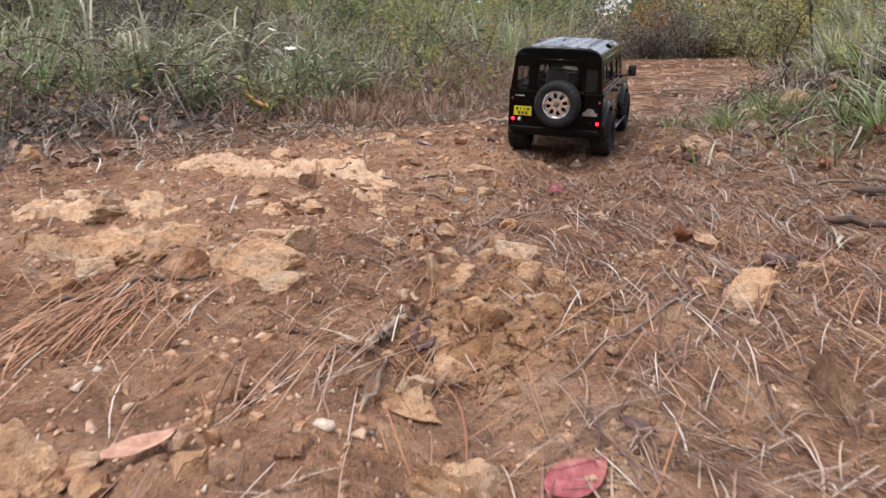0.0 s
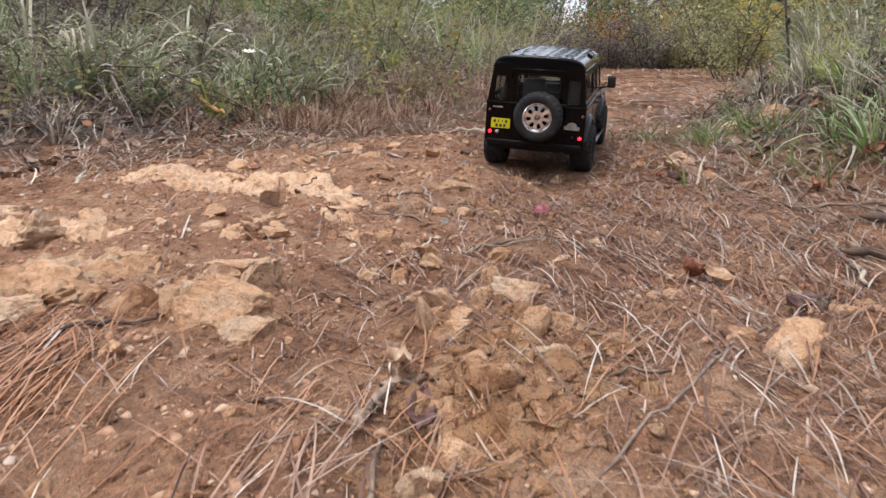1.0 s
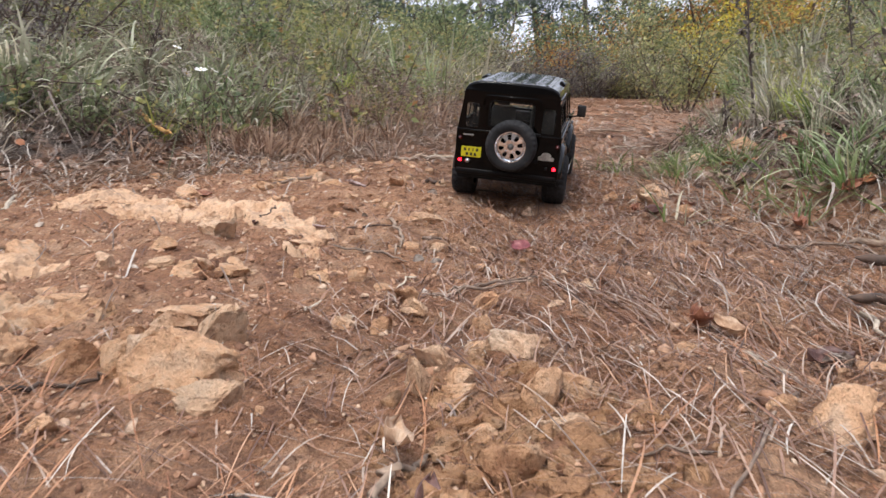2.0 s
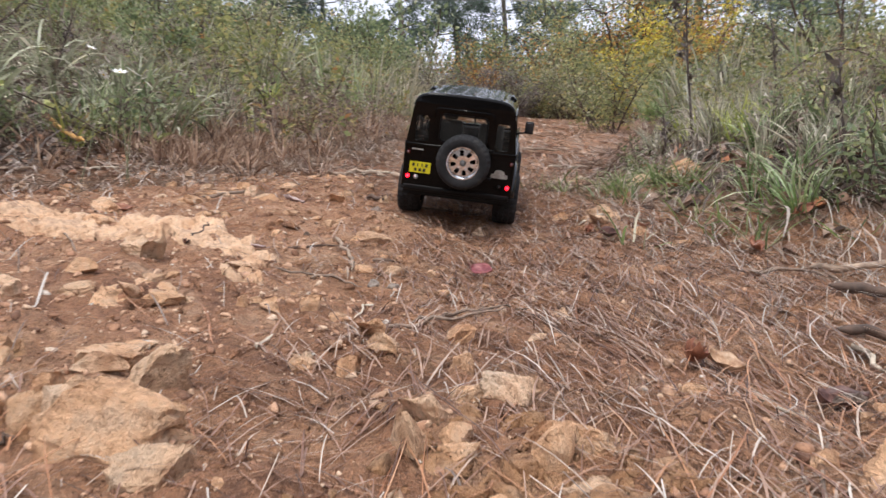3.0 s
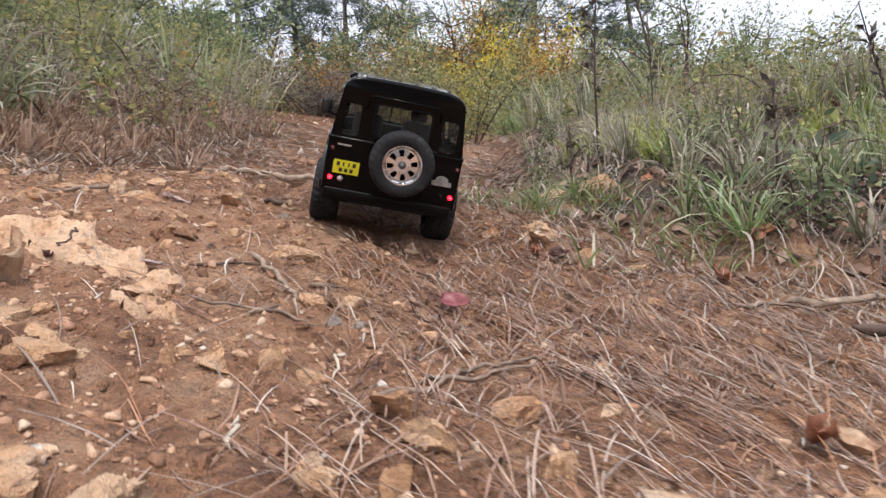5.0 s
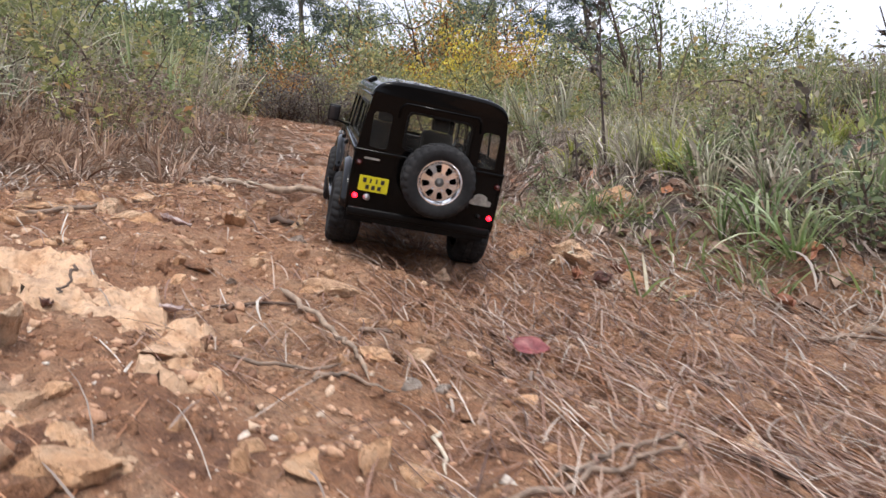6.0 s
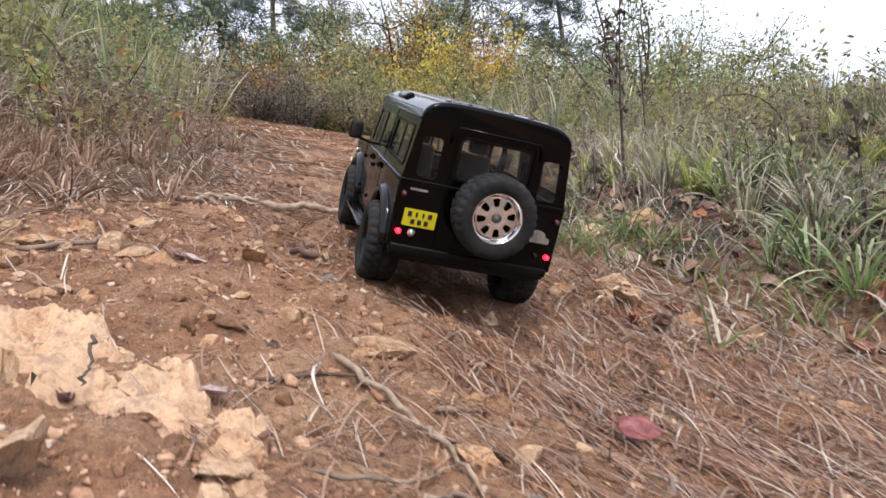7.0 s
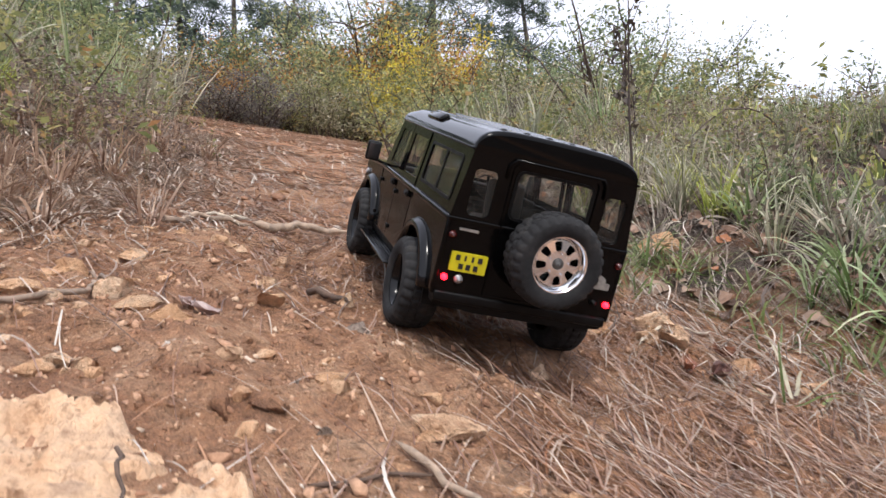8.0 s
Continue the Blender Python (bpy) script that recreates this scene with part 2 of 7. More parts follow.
def spaced(lo, hi, step, reach, grow=1.17):
    """Even steps from lo to hi, then ever wider ones out to reach."""
    mid = list(np.arange(lo, hi, step))
    a, s = mid[-1], step
    up = []
    while a < reach:
        s *= grow
        a += s
        up.append(a)
    b, s, down = mid[0], step, []
    while b > -reach:
        s *= grow
        b -= s
        down.append(b)
    return np.array(down[::-1] + mid + up)


def build_ground():
    xs, ys = spaced(-0.95, 1.15, 0.0072, 900), spaced(0.3, 2.9, 0.0085, 900)
    gx, gy = np.meshgrid(xs, ys)
    v = np.stack([gx.ravel(), gy.ravel(), height(gx.ravel(), gy.ravel())], 1)
    i = np.arange(len(ys) - 1)[:, None] * len(xs) + np.arange(len(xs) - 1)[None]
    i = i.ravel()
    f = np.stack([i, i + 1, i + 1 + len(xs), i + len(xs)], 1)
    ob = from_arrays("ground", v, f, SOIL)
    # forest mould with leaf rot on the banks, bare red soil on the trail
    x, y = v[:, 0], v[:, 1]
    out = np.maximum(x - edge_right(y) - 0.12, edge_left(y) - 0.12 - x)
    mould = smooth_step(-0.05, 0.2, out + 0.12 * rough_noise(x, y, 0.12, 4, 57, 0.65))
    ob.data.attributes.new("mould", "FLOAT", "POINT").data.foreach_set("value", mould.astype(np.float32))
    tagged(ob, "reddish-brown stony soil of a steep forest trail", "ground", kind="structure")


build_ground()


def lie(x, y):
    """Height and upward normal of the ground at a place."""
    z = float(height(x, y))
    e = 0.012
    n = Vector((float(height(x - e, y) - height(x + e, y)), float(height(x, y - e) - height(x, y + e)), 2 * e)).normalized()
    return z, n

# ---- stones ----
def ball(subdivisions):
    bm = bmesh.new()
    bmesh.ops.create_icosphere(bm, subdivisions=subdivisions, radius=1)
    v = np.array([p.co[:] for p in bm.verts])
    f = np.array([[q.index for q in p.verts] for p in bm.faces])
    bm.free()
    return v, f


BALLS = {k: ball(k) for k in (1, 2, 3, 4, 5)}


def rock_shape(level, seed, cuts=11, rough=0.07, deep=(0.44, 0.84)):
    """A lump broken along a few flat faces, with worn edges."""
    rng = np.random.default_rng(seed)
    v, f = BALLS[level]
    v = v.copy()
    for _ in range(cuts):
        d = rng.normal(size=3)
        d /= np.linalg.norm(d)
        over = v @ d - rng.uniform(*deep)
        v -= np.clip(over, 0, None)[:, None] * d * 0.985
    r = rough * (rough_noise(v[:, 0] + 3 * v[:, 2], v[:, 1] - 2 * v[:, 2] + seed, 0.5, 5, seed % 97 + 3, 0.72))
    v *= (1 + r)[:, None]
    v /= np.abs(v).max(0)
    # wider towards the buried underside, so that nothing overhangs
    v[:, :2] *= 1 + 0.22 * np.clip(0.25 - v[:, 2:], 0, 1.25)
    return v, f


POOL = []
for k in range(12):
    rv, rf = rock_shape(3, 100 + k, 19, 0.13, (0.24, 0.58))
    ob = from_arrays("stone", rv * 0.5, rf, TAN)
    ob.data.set_sharp_from_angle(angle=radians(24))
    POOL.append(ob.data)
    bpy.data.objects.remove(ob)
WORDS = {PALE: "pale cream sandstone", TAN: "tan sandstone", OCHRE: "orange-ochre weathered rock", BROWN: "dark brown earthy rock", EARTHY: "crumbling earthy ochre rock", GREY: "grey stone", WHITE: "small white quartz pebble"}
POOLS = {}
COUNT = [0]


def stone(x, y, w, h, mat):
    COUNT[0] += 1
    rng = np.random.default_rng(500 + COUNT[0])
    z, n = lie(x, y)
    tall = max(0.3 * w, 0.85 * h)
    size = (w * 1.25, w * rng.uniform(0.66, 1.1), tall * 1.95)
    if w > 0.05:
        rv, rf = rock_shape(4, 900 + COUNT[0], 19, 0.12, (0.4, 0.8))
        ob = from_arrays("rock", rv * 0.5, rf, mat)
        ob.data.set_sharp_from_angle(angle=radians(30))
    else:
        key = (mat.name, COUNT[0] % len(POOL))
        if key not in POOLS:
            POOLS[key] = POOL[key[1]].copy()
            POOLS[key].materials[0] = mat
        ob = new("stone", POOLS[key])
    q = n.to_track_quat("Z", "Y") @ Euler((rng.uniform(-0.15, 0.15), rng.uniform(-0.15, 0.15), rng.uniform(-0.5, 0.5))).to_quaternion()
    ob.matrix_world = Matrix.LocRotScale((x, y, z + size[2] * (0.06 if w < 0.05 else 0.0)), q, size)
    big = "large half-buried " if w > 0.06 else "half-buried " if w > 0.03 else "loose small "
    tagged(ob, big.replace("small ", "" if mat is WHITE else "small ") + WORDS[mat] + " on the soil", "rock" if w > 0.05 else "stone", "stones on the trail")
    return ob


stone(0.027, 0.616, 0.034, 0.026, PALE)
stone(0.031, 0.566, 0.036, 0.019, TAN)
stone(0.068, 0.476, 0.060, 0.056, TAN)
stone(-0.190, 0.468, 0.056, 0.052, TAN)
stone(-0.191, 0.602, 0.018, 0.010, TAN)
stone(-0.186, 0.592, 0.017, 0.014, PALE)
stone(-0.076, 0.456, 0.018, 0.020, TAN)
stone(-0.086, 0.519, 0.016, 0.013, OCHRE)
stone(-0.091, 0.588, 0.013, 0.011, BROWN)
stone(-0.131, 0.452, 0.030, 0.016, OCHRE)
stone(-0.106, 0.545, 0.010, 0.008, PALE)
stone(-0.032, 0.676, 0.018, 0.016, BROWN)
stone(-0.102, 0.492, 0.019, 0.015, TAN)
stone(-0.150, 0.487, 0.038, 0.013, TAN)
stone(0.119, 0.830, 0.042, 0.028, TAN)
stone(0.108, 1.065, 0.044, 0.030, TAN)
stone(0.056, 0.846, 0.023, 0.017, TAN)
stone(0.118, 0.930, 0.066, 0.020, PALE)
stone(0.080, 0.914, 0.026, 0.020, TAN)
stone(0.046, 0.866, 0.036, 0.026, PALE)
stone(0.026, 0.842, 0.036, 0.030, PALE)
stone(-0.367, 1.240, 0.038, 0.018, PALE)
stone(-0.148, 0.950, 0.052, 0.040, PALE)
stone(-0.163, 0.862, 0.078, 0.050, TAN)
stone(-0.192, 0.880, 0.052, 0.045, PALE)
stone(-0.136, 0.832, 0.052, 0.034, PALE)
stone(-0.214, 0.886, 0.040, 0.034, TAN)
stone(-0.190, 0.980, 0.052, 0.016, TAN)
stone(-0.350, 0.930, 0.085, 0.036, TAN)
stone(0.136, 0.800, 0.052, 0.026, PALE)
stone(0.058, 0.826, 0.026, 0.022, TAN)
stone(-0.236, 1.345, 0.046, 0.034, PALE)
stone(0.028, 1.030, 0.032, 0.015, TAN)
stone(-0.330, 1.050, 0.043, 0.022, TAN)
stone(-0.223, 0.939, 0.019, 0.015, TAN)
stone(-0.933, 1.634, 0.060, 0.042, TAN)
stone(0.548, 1.781, 0.053, 0.024, PALE)
stone(0.313, 0.580, 0.050, 0.050, BROWN)
stone(0.294, 0.802, 0.038, 0.009, TAN)
stone(0.321, 0.769, 0.058, 0.012, TAN)
stone(0.302, 0.933, 0.026, 0.010, TAN)
stone(0.334, 0.924, 0.019, 0.012, TAN)
stone(0.417, 0.935, 0.039, 0.023, GREY)
stone(0.434, 0.891, 0.049, 0.010, TAN)
stone(-0.100, 0.595, 0.016, 0.010, TAN)
stone(-0.073, 0.556, 0.011, 0.009, TAN)
stone(-0.102, 0.543, 0.012, 0.010, TAN)
stone(-0.039, 0.690, 0.023, 0.016, TAN)
stone(-0.101, 0.669, 0.018, 0.011, TAN)
stone(0.070, 0.673, 0.040, 0.027, EARTHY)
stone(0.048, 0.645, 0.026, 0.021, TAN)
stone(0.313, 0.539, 0.011, 0.007, TAN)
stone(-0.034, 0.520, 0.010, 0.007, TAN)
stone(0.114, 0.555, 0.010, 0.007, TAN)
stone(0.107, 0.506, 0.010, 0.007, TAN)
stone(0.012, 0.515, 0.007, 0.005, WHITE)
stone(-0.201, 1.006, 0.038, 0.012, TAN)
stone(-0.044, 1.007, 0.025, 0.016, TAN)
stone(-0.005, 0.995, 0.021, 0.017, TAN)
stone(0.027, 1.027, 0.027, 0.013, TAN)
stone(-0.011, 1.177, 0.030, 0.014, TAN)
stone(-0.079, 1.166, 0.019, 0.015, TAN)
stone(0.065, 1.291, 0.016, 0.009, WHITE)
stone(0.126, 1.263, 0.018, 0.011, TAN)
stone(0.031, 1.240, 0.018, 0.009, TAN)
stone(0.094, 0.990, 0.022, 0.016, TAN)
stone(0.001, 0.943, 0.017, 0.013, BROWN)
stone(-0.130, 1.356, 0.042, 0.016, PALE)
stone(-0.294, 1.259, 0.037, 0.016, TAN)
stone(-0.191, 1.171, 0.045, 0.017, TAN)
stone(-0.387, 1.711, 0.053, 0.026, TAN)
stone(-0.121, 1.790, 0.041, 0.020, TAN)
stone(-0.202, 1.685, 0.027, 0.018, TAN)
stone(0.473, 1.819, 0.047, 0.023, TAN)
stone(0.068, 1.351, 0.038, 0.021, BROWN)
stone(0.036, 1.343, 0.023, 0.011, TAN)
stone(0.149, 1.344, 0.024, 0.015, BROWN)
stone(0.273, 0.935, 0.032, 0.014, TAN)
stone(0.064, 1.554, 0.062, 0.03, PALE)
stone(0.008, 1.341, 0.025, 0.013, TAN)
stone(0.040, 1.295, 0.013, 0.010, WHITE)
stone(0.123, 1.347, 0.019, 0.015, TAN)
stone(-0.037, 1.176, 0.030, 0.018, TAN)
stone(-0.216, 1.668, 0.026, 0.021, TAN)
stone(-0.181, 1.659, 0.021, 0.014, TAN)
stone(-0.113, 1.739, 0.041, 0.012, TAN)
stone(-0.254, 1.765, 0.038, 0.018, TAN)
stone(-0.195, 1.265, 0.018, 0.013, TAN)
stone(-0.091, 1.570, 0.017, 0.011, TAN)
stone(-0.109, 1.178, 0.016, 0.013, TAN)
stone(-0.134, 1.219, 0.012, 0.009, TAN)
stone(0.337, 1.294, 0.013, 0.009, GREY)
stone(-0.071, 1.225, 0.008, 0.007, TAN)
stone(2.668, 4.499, 0.213, 0.085, PALE)
stone(-0.141, 1.816, 0.033, 0.022, PALE)
stone(-0.220, 1.866, 0.043, 0.019, TAN)
stone(-0.088, 1.599, 0.016, 0.013, TAN)
stone(0.089, 1.764, 0.021, 0.010, GREY)
stone(0.006, 1.651, 0.028, 0.010, TAN)
stone(0.021, 1.687, 0.020, 0.010, TAN)
stone(0.563, 1.753, 0.032, 0.021, PALE)
stone(0.519, 1.760, 0.039, 0.016, PALE)
stone(0.628, 1.603, 0.043, 0.020, TAN)
stone(-0.027, 1.642, 0.006, 0.005, WHITE)
stone(-0.043, 1.550, 0.009, 0.007, GREY)
stone(-0.196, 1.662, 0.007, 0.006, PALE)
stone(-0.181, 1.679, 0.017, 0.013, TAN)
stone(0.507, 2.927, 0.030, 0.015, TAN)
stone(0.423, 2.913, 0.044, 0.015, TAN)
stone(0.056, 2.063, 0.019, 0.008, TAN)
stone(-0.220, 1.770, 0.019, 0.014, TAN)
stone(0.099, 1.459, 0.015, 0.007, TAN)
stone(-0.082, 2.055, 0.036, 0.010, TAN)

stone(-0.494, 1.154, 0.085, 0.047, PALE)
stone(-0.476, 1.267, 0.070, 0.039, TAN)
stone(-0.658, 1.374, 0.056, 0.031, PALE)
stone(-0.368, 0.881, 0.053, 0.029, PALE)
stone(-0.329, 0.908, 0.059, 0.032, TAN)
stone(-0.262, 0.906, 0.054, 0.030, TAN)
stone(-0.212, 0.907, 0.031, 0.017, PALE)
stone(-0.386, 0.854, 0.039, 0.021, TAN)
stone(-0.221, 0.912, 0.026, 0.014, PALE)
stone(-0.377, 1.612, 0.052, 0.029, TAN)
stone(-0.278, 1.201, 0.037, 0.020, PALE)
stone(-0.250, 1.346, 0.058, 0.032, PALE)
stone(-0.336, 1.172, 0.025, 0.014, PALE)
stone(-0.211, 1.249, 0.023, 0.013, PALE)


# more loose stones, most of them on the rocky side
def on_ledge(x, y):
    u, v = x + 0.21, y - 1.5
    c, s = math.cos(radians(-52)), math.sin(radians(-52))
    return ((u * c + v * s) / 0.2) ** 2 + ((v * c - u * s) / 0.085) ** 2 < 1


S = np.random.default_rng(77)
for k in range(150):
    x, y = (S.uniform(-0.85, -0.02), S.uniform(0.7, 2.3)) if k < 105 else (S.uniform(-0.1, 0.6), S.uniform(0.5, 2.6))
    w = 0.009 * (0.034 / 0.009) ** (S.uniform(0, 1) ** 2)
    if x > float(edge_left(y)) + 0.05 and not on_ledge(x, y):
        stone(x, y, w, w * S.uniform(0.35, 0.7), (PALE, TAN, TAN, PALE, TAN)[S.integers(0, 5)])


for x, y, w in ((0.045, 0.70, 0.035), (0.075, 0.735, 0.045), (0.11, 0.70, 0.03), (0.135, 0.77, 0.05), (0.09, 0.81, 0.04), (0.055, 0.79, 0.028), (0.15, 0.85, 0.055), (0.115, 0.845, 0.035), (0.06, 0.645, 0.03), (0.10, 0.655, 0.04), (0.02, 0.73, 0.022), (0.16, 0.72, 0.03)):
    stone(x, y, w, w * S.uniform(0.4, 0.6), (EARTHY, OCHRE)[int(w * 1000) % 2])
for k in range(60):
    x, y = S.uniform(-0.62, 0.12), S.uniform(1.5, 2.35)
    w = S.uniform(0.012, 0.04) * S.uniform(0.7, 1.1)
    if x > float(edge_left(y)) + 0.02 and not on_ledge(x, y):
        stone(x, y, w, w * S.uniform(0.4, 0.7), (PALE, TAN, PALE, TAN)[k % 4])
stone(0.885, 2.055, 0.085, 0.045, TAN)
stone(0.776, 2.098, 0.06, 0.028, PALE)
stone(0.528, 1.725, 0.046, 0.022, PALE)


def bedrock_sheet(spine, rise, seed, mat, label):
    """A sheet of bedrock along a spine of (x, y, half width): thin broken layers, pits, a sharp lower brow."""
    p = np.array(spine)
    step = 0.0032
    x, y = np.meshgrid(np.arange(p[:, 0].min() - 0.12, p[:, 0].max() + 0.06, step), np.arange(p[:, 1].min() - 0.05, p[:, 1].max() + 0.13, step))
    out = np.full(x.shape, 9.0)
    for (ax, ay, aw), (bx, by, bw) in zip(spine, spine[1:]):
        t = np.clip(((x - ax) * (bx - ax) + (y - ay) * (by - ay)) / ((bx - ax) ** 2 + (by - ay) ** 2), 0, 1)
        out = np.minimum(out, np.hypot(x - ax - t * (bx - ax), y - ay - t * (by - ay)) - aw - t * (bw - aw))
    out = out + 0.015 * rough_noise(x, y, 0.05, 4, seed, 0.62) + 0.006 * np.sign(rough_noise(x, y, 0.03, 2, seed + 2))
    body = smooth_step(0.006, -0.009, out)
    # layers broken along one strike
    across = 0.8 * x + 0.6 * y + 0.018 * rough_noise(x, y, 0.06, 3, seed + 5, 0.6)
    layer = across / 0.034
    edge = smooth_step(0.0, 0.12, layer % 1)
    tier = rough_noise(np.floor(layer) * 0.37 + 0 * x, np.floor(layer) * 0.11 + 0 * y, 0.5, 2, seed + 6) + (rough_noise(np.floor(layer) * 0.37 - 0.37 + 0 * x, np.floor(layer) * 0.11 - 0.11 + 0 * y, 0.5, 2, seed + 6) - rough_noise(np.floor(layer) * 0.37 + 0 * x, np.floor(layer) * 0.11 + 0 * y, 0.5, 2, seed + 6)) * (1 - edge)
    n = rough_noise(x, y, 0.05, 4, seed + 7, 0.6)
    chips = np.floor(n * 4) / 4 + smooth_step(0.0, 0.14, (n * 4) % 1) / 4
    pits = smooth_step(0.34, 0.46, rough_noise(x, y, 0.026, 3, seed + 9, 0.6))
    worn = smooth_step(0.3, 0.42, rough_noise(x, y, 0.075, 4, seed + 11, 0.65))
    top = rise + 0.005 * tier + 0.007 * chips - 0.006 * pits - 0.0045 * worn + 0.0022 * rough_noise(x, y, 0.014, 3, seed + 13, 0.7)
    z = height(x, y, False) + 0.6 * (height(x, y) - height(x, y, False)) - 0.014 + body * (top + 0.014)
    keep = out < 0.012
    k = x.shape[1]
    i = (np.arange(x.shape[0] - 1)[:, None] * k + np.arange(k - 1)[None]).ravel()
    f = np.stack([i, i + 1, i + 1 + k, i + k], 1)
    f = f[keep.ravel()[f].all(1)]
    foot = new("rock_ledge")
    foot.location = Vector((p[len(p) // 2][0], p[len(p) // 2][1], float(height(*p[len(p) // 2][:2]))))
    places = np.stack([x.ravel(), y.ravel(), z.ravel()], 1) - np.array(foot.location)
    # one slab for each piece of a broken layer; crumbs of a few faces stay in the soil
    tiers = np.floor(layer).ravel()[f[:, 0]]
    at = {int(c): j for j, c in enumerate(f[:, 0])}
    wide = x.shape[1]
    which = np.full(len(f), -1)
    for j in range(len(f)):
        if which[j] >= 0:
            continue
        which[j], todo = j, [j]
        while todo:
            c = int(f[todo.pop(), 0])
            for near in (c - 1, c + 1, c - wide, c + wide):
                m = at.get(near, -1)
                if m >= 0 and which[m] < 0 and tiers[m] == tiers[j]:
                    which[m] = j
                    todo.append(m)
    for k in np.unique(which):
        g = f[which == k]
        if len(g) < 12:
            continue
        used = np.unique(g)
        back = np.zeros(x.size, int)
        back[used] = np.arange(len(used))
        slab = from_arrays("slab", places[used], back[g], mat)
        slab.data.set_sharp_from_angle(angle=radians(38))
        slab.parent = foot
    tagged(foot, label, "rock ledge", "rock ledges")


bedrock_sheet([(-0.29, 1.56, 0.07), (-0.235, 1.53, 0.078), (-0.185, 1.49, 0.066), (-0.15, 1.435, 0.038), (-0.128, 1.375, 0.025), (-0.118, 1.305, 0.019)], 0.0105, 41, BEDROCK, "broken sheet of pale cream bedrock breaking through soil")
bedrock_sheet([(-0.55, 1.615, 0.045), (-0.46, 1.585, 0.058), (-0.385, 1.55, 0.035)], 0.007, 43, BEDROCK, "pale weathered bedrock sheet in the trail")
bedrock_sheet([(-0.63, 1.215, 0.045), (-0.53, 1.205, 0.055), (-0.455, 1.195, 0.035)], 0.012, 49, BEDROCK, "pale weathered bedrock sheet in the trail")
bedrock_sheet([(-0.47, 0.97, 0.04), (-0.38, 0.985, 0.048), (-0.30, 0.995, 0.028)], 0.014, 45, OCHRE, "ochre weathered bedrock lump in the trail")
bedrock_sheet([(-0.24, 1.185, 0.03), (-0.185, 1.172, 0.024)], 0.004, 50, TAN, "tan weathered bedrock in the trail")


def scatter(count, where, x0, x1, y0, y1, rng):
    """Places drawn at random, kept by the density that where() gives."""
    xs, ys, total = [], [], 0
    while total < count:
        x, y = rng.uniform(x0, x1, count), rng.uniform(y0, y1, count)
        k = rng.uniform(0, 1, count) < where(x, y)
        xs.append(x[k]), ys.append(y[k])
        total += int(k.sum())
    return np.concatenate(xs)[:count], np.concatenate(ys)[:count]


def spot(x, y, cx, cy, r):
    return np.exp(-(((x - cx) ** 2 + (y - cy) ** 2) / r**2))


def on_trail(x, y, soft=0.15):
    return smooth_step(-soft, soft, x - edge_left(y)) * smooth_step(-soft, soft, edge_right(y) - x)


def gravel(name, count, lo, hi, where, box, level, seed, label, mat=None, sunk=0.07):
    """Crumbs and small stones, too many to tell apart."""
    rng = np.random.default_rng(seed)
    x, y = scatter(count, where, *box, rng)
    z = height(x, y)
    size = lo * (hi / lo) ** (rng.uniform(0, 1, count) ** 2.2)
    shapes = [rock_shape(level, 300 + k, 11, 0.24, (0.2, 0.62)) for k in range(9)]
    pick = rng.integers(0, 9, count)
    vs, fs, base = [], [], 0
    for k in range(9):
        i = np.nonzero(pick == k)[0]
        v, f = shapes[k]
        a = rng.uniform(0, 2 * np.pi, len(i))
        c, s = np.cos(a)[:, None], np.sin(a)[:, None]
        sc = size[i, None] * rng.uniform(0.6, 1.15, (len(i), 3))[:, :] * 0.5
        p = np.repeat(v[None], len(i), 0) * (sc * [1, 1, 0.75])[:, None, :]
        px, py = p[:, :, 0] * c - p[:, :, 1] * s, p[:, :, 0] * s + p[:, :, 1] * c
        q = np.stack([px + x[i, None], py + y[i, None], p[:, :, 2] + (z[i] + size[i] * sunk)[:, None] + 0.36 * py], 2)
        vs.append(q.reshape(-1, 3))
        fs.append((f[None] + (np.arange(len(i)) * len(v))[:, None, None] + base).reshape(-1, 3))
        base += len(i) * len(v)
    tagged(from_arrays(name, np.concatenate(vs), np.concatenate(fs), mat or GRAVEL_MIX, False), label, "gravel", kind="stuff")


def crumbs():
    m, n, l, b = material("soil_crumbs", 0.92)
    g = n.new("ShaderNodeNewGeometry")
    a = ramp(n, l, g.outputs["Random Per Island"], [(0.0, (0.16, 0.08, 0.048)), (0.25, (0.33, 0.17, 0.1)), (0.5, (0.46, 0.265, 0.165)), (0.8, (0.54, 0.34, 0.22)), (0.96, (0.62, 0.45, 0.32)), (1.0, (0.6, 0.54, 0.48))])
    t = noise_node(n, l, 300, 4, 0.65)
    v = ramp(n, l, t.outputs[0], [(0.3, (0.6, 0.56, 0.52)), (0.65, (1.1, 1.1, 1.08))])
    l.new(mixed(n, l, "MULTIPLY", 0.8, a.outputs[0], v.outputs[0]), b.inputs["Base Color"])
    bumped(n, l, b, t.outputs[0], 0.6, 0.002)
    return m


GRAVEL_MIX = crumbs()


def stony(x, y):
    left = smooth_step(0.25, -0.3, x)
    return on_trail(x, y) * (0.3 + 0.55 * left + 0.3 * (rough_noise(x, y, 0.2, 2, 3) > 0.25))


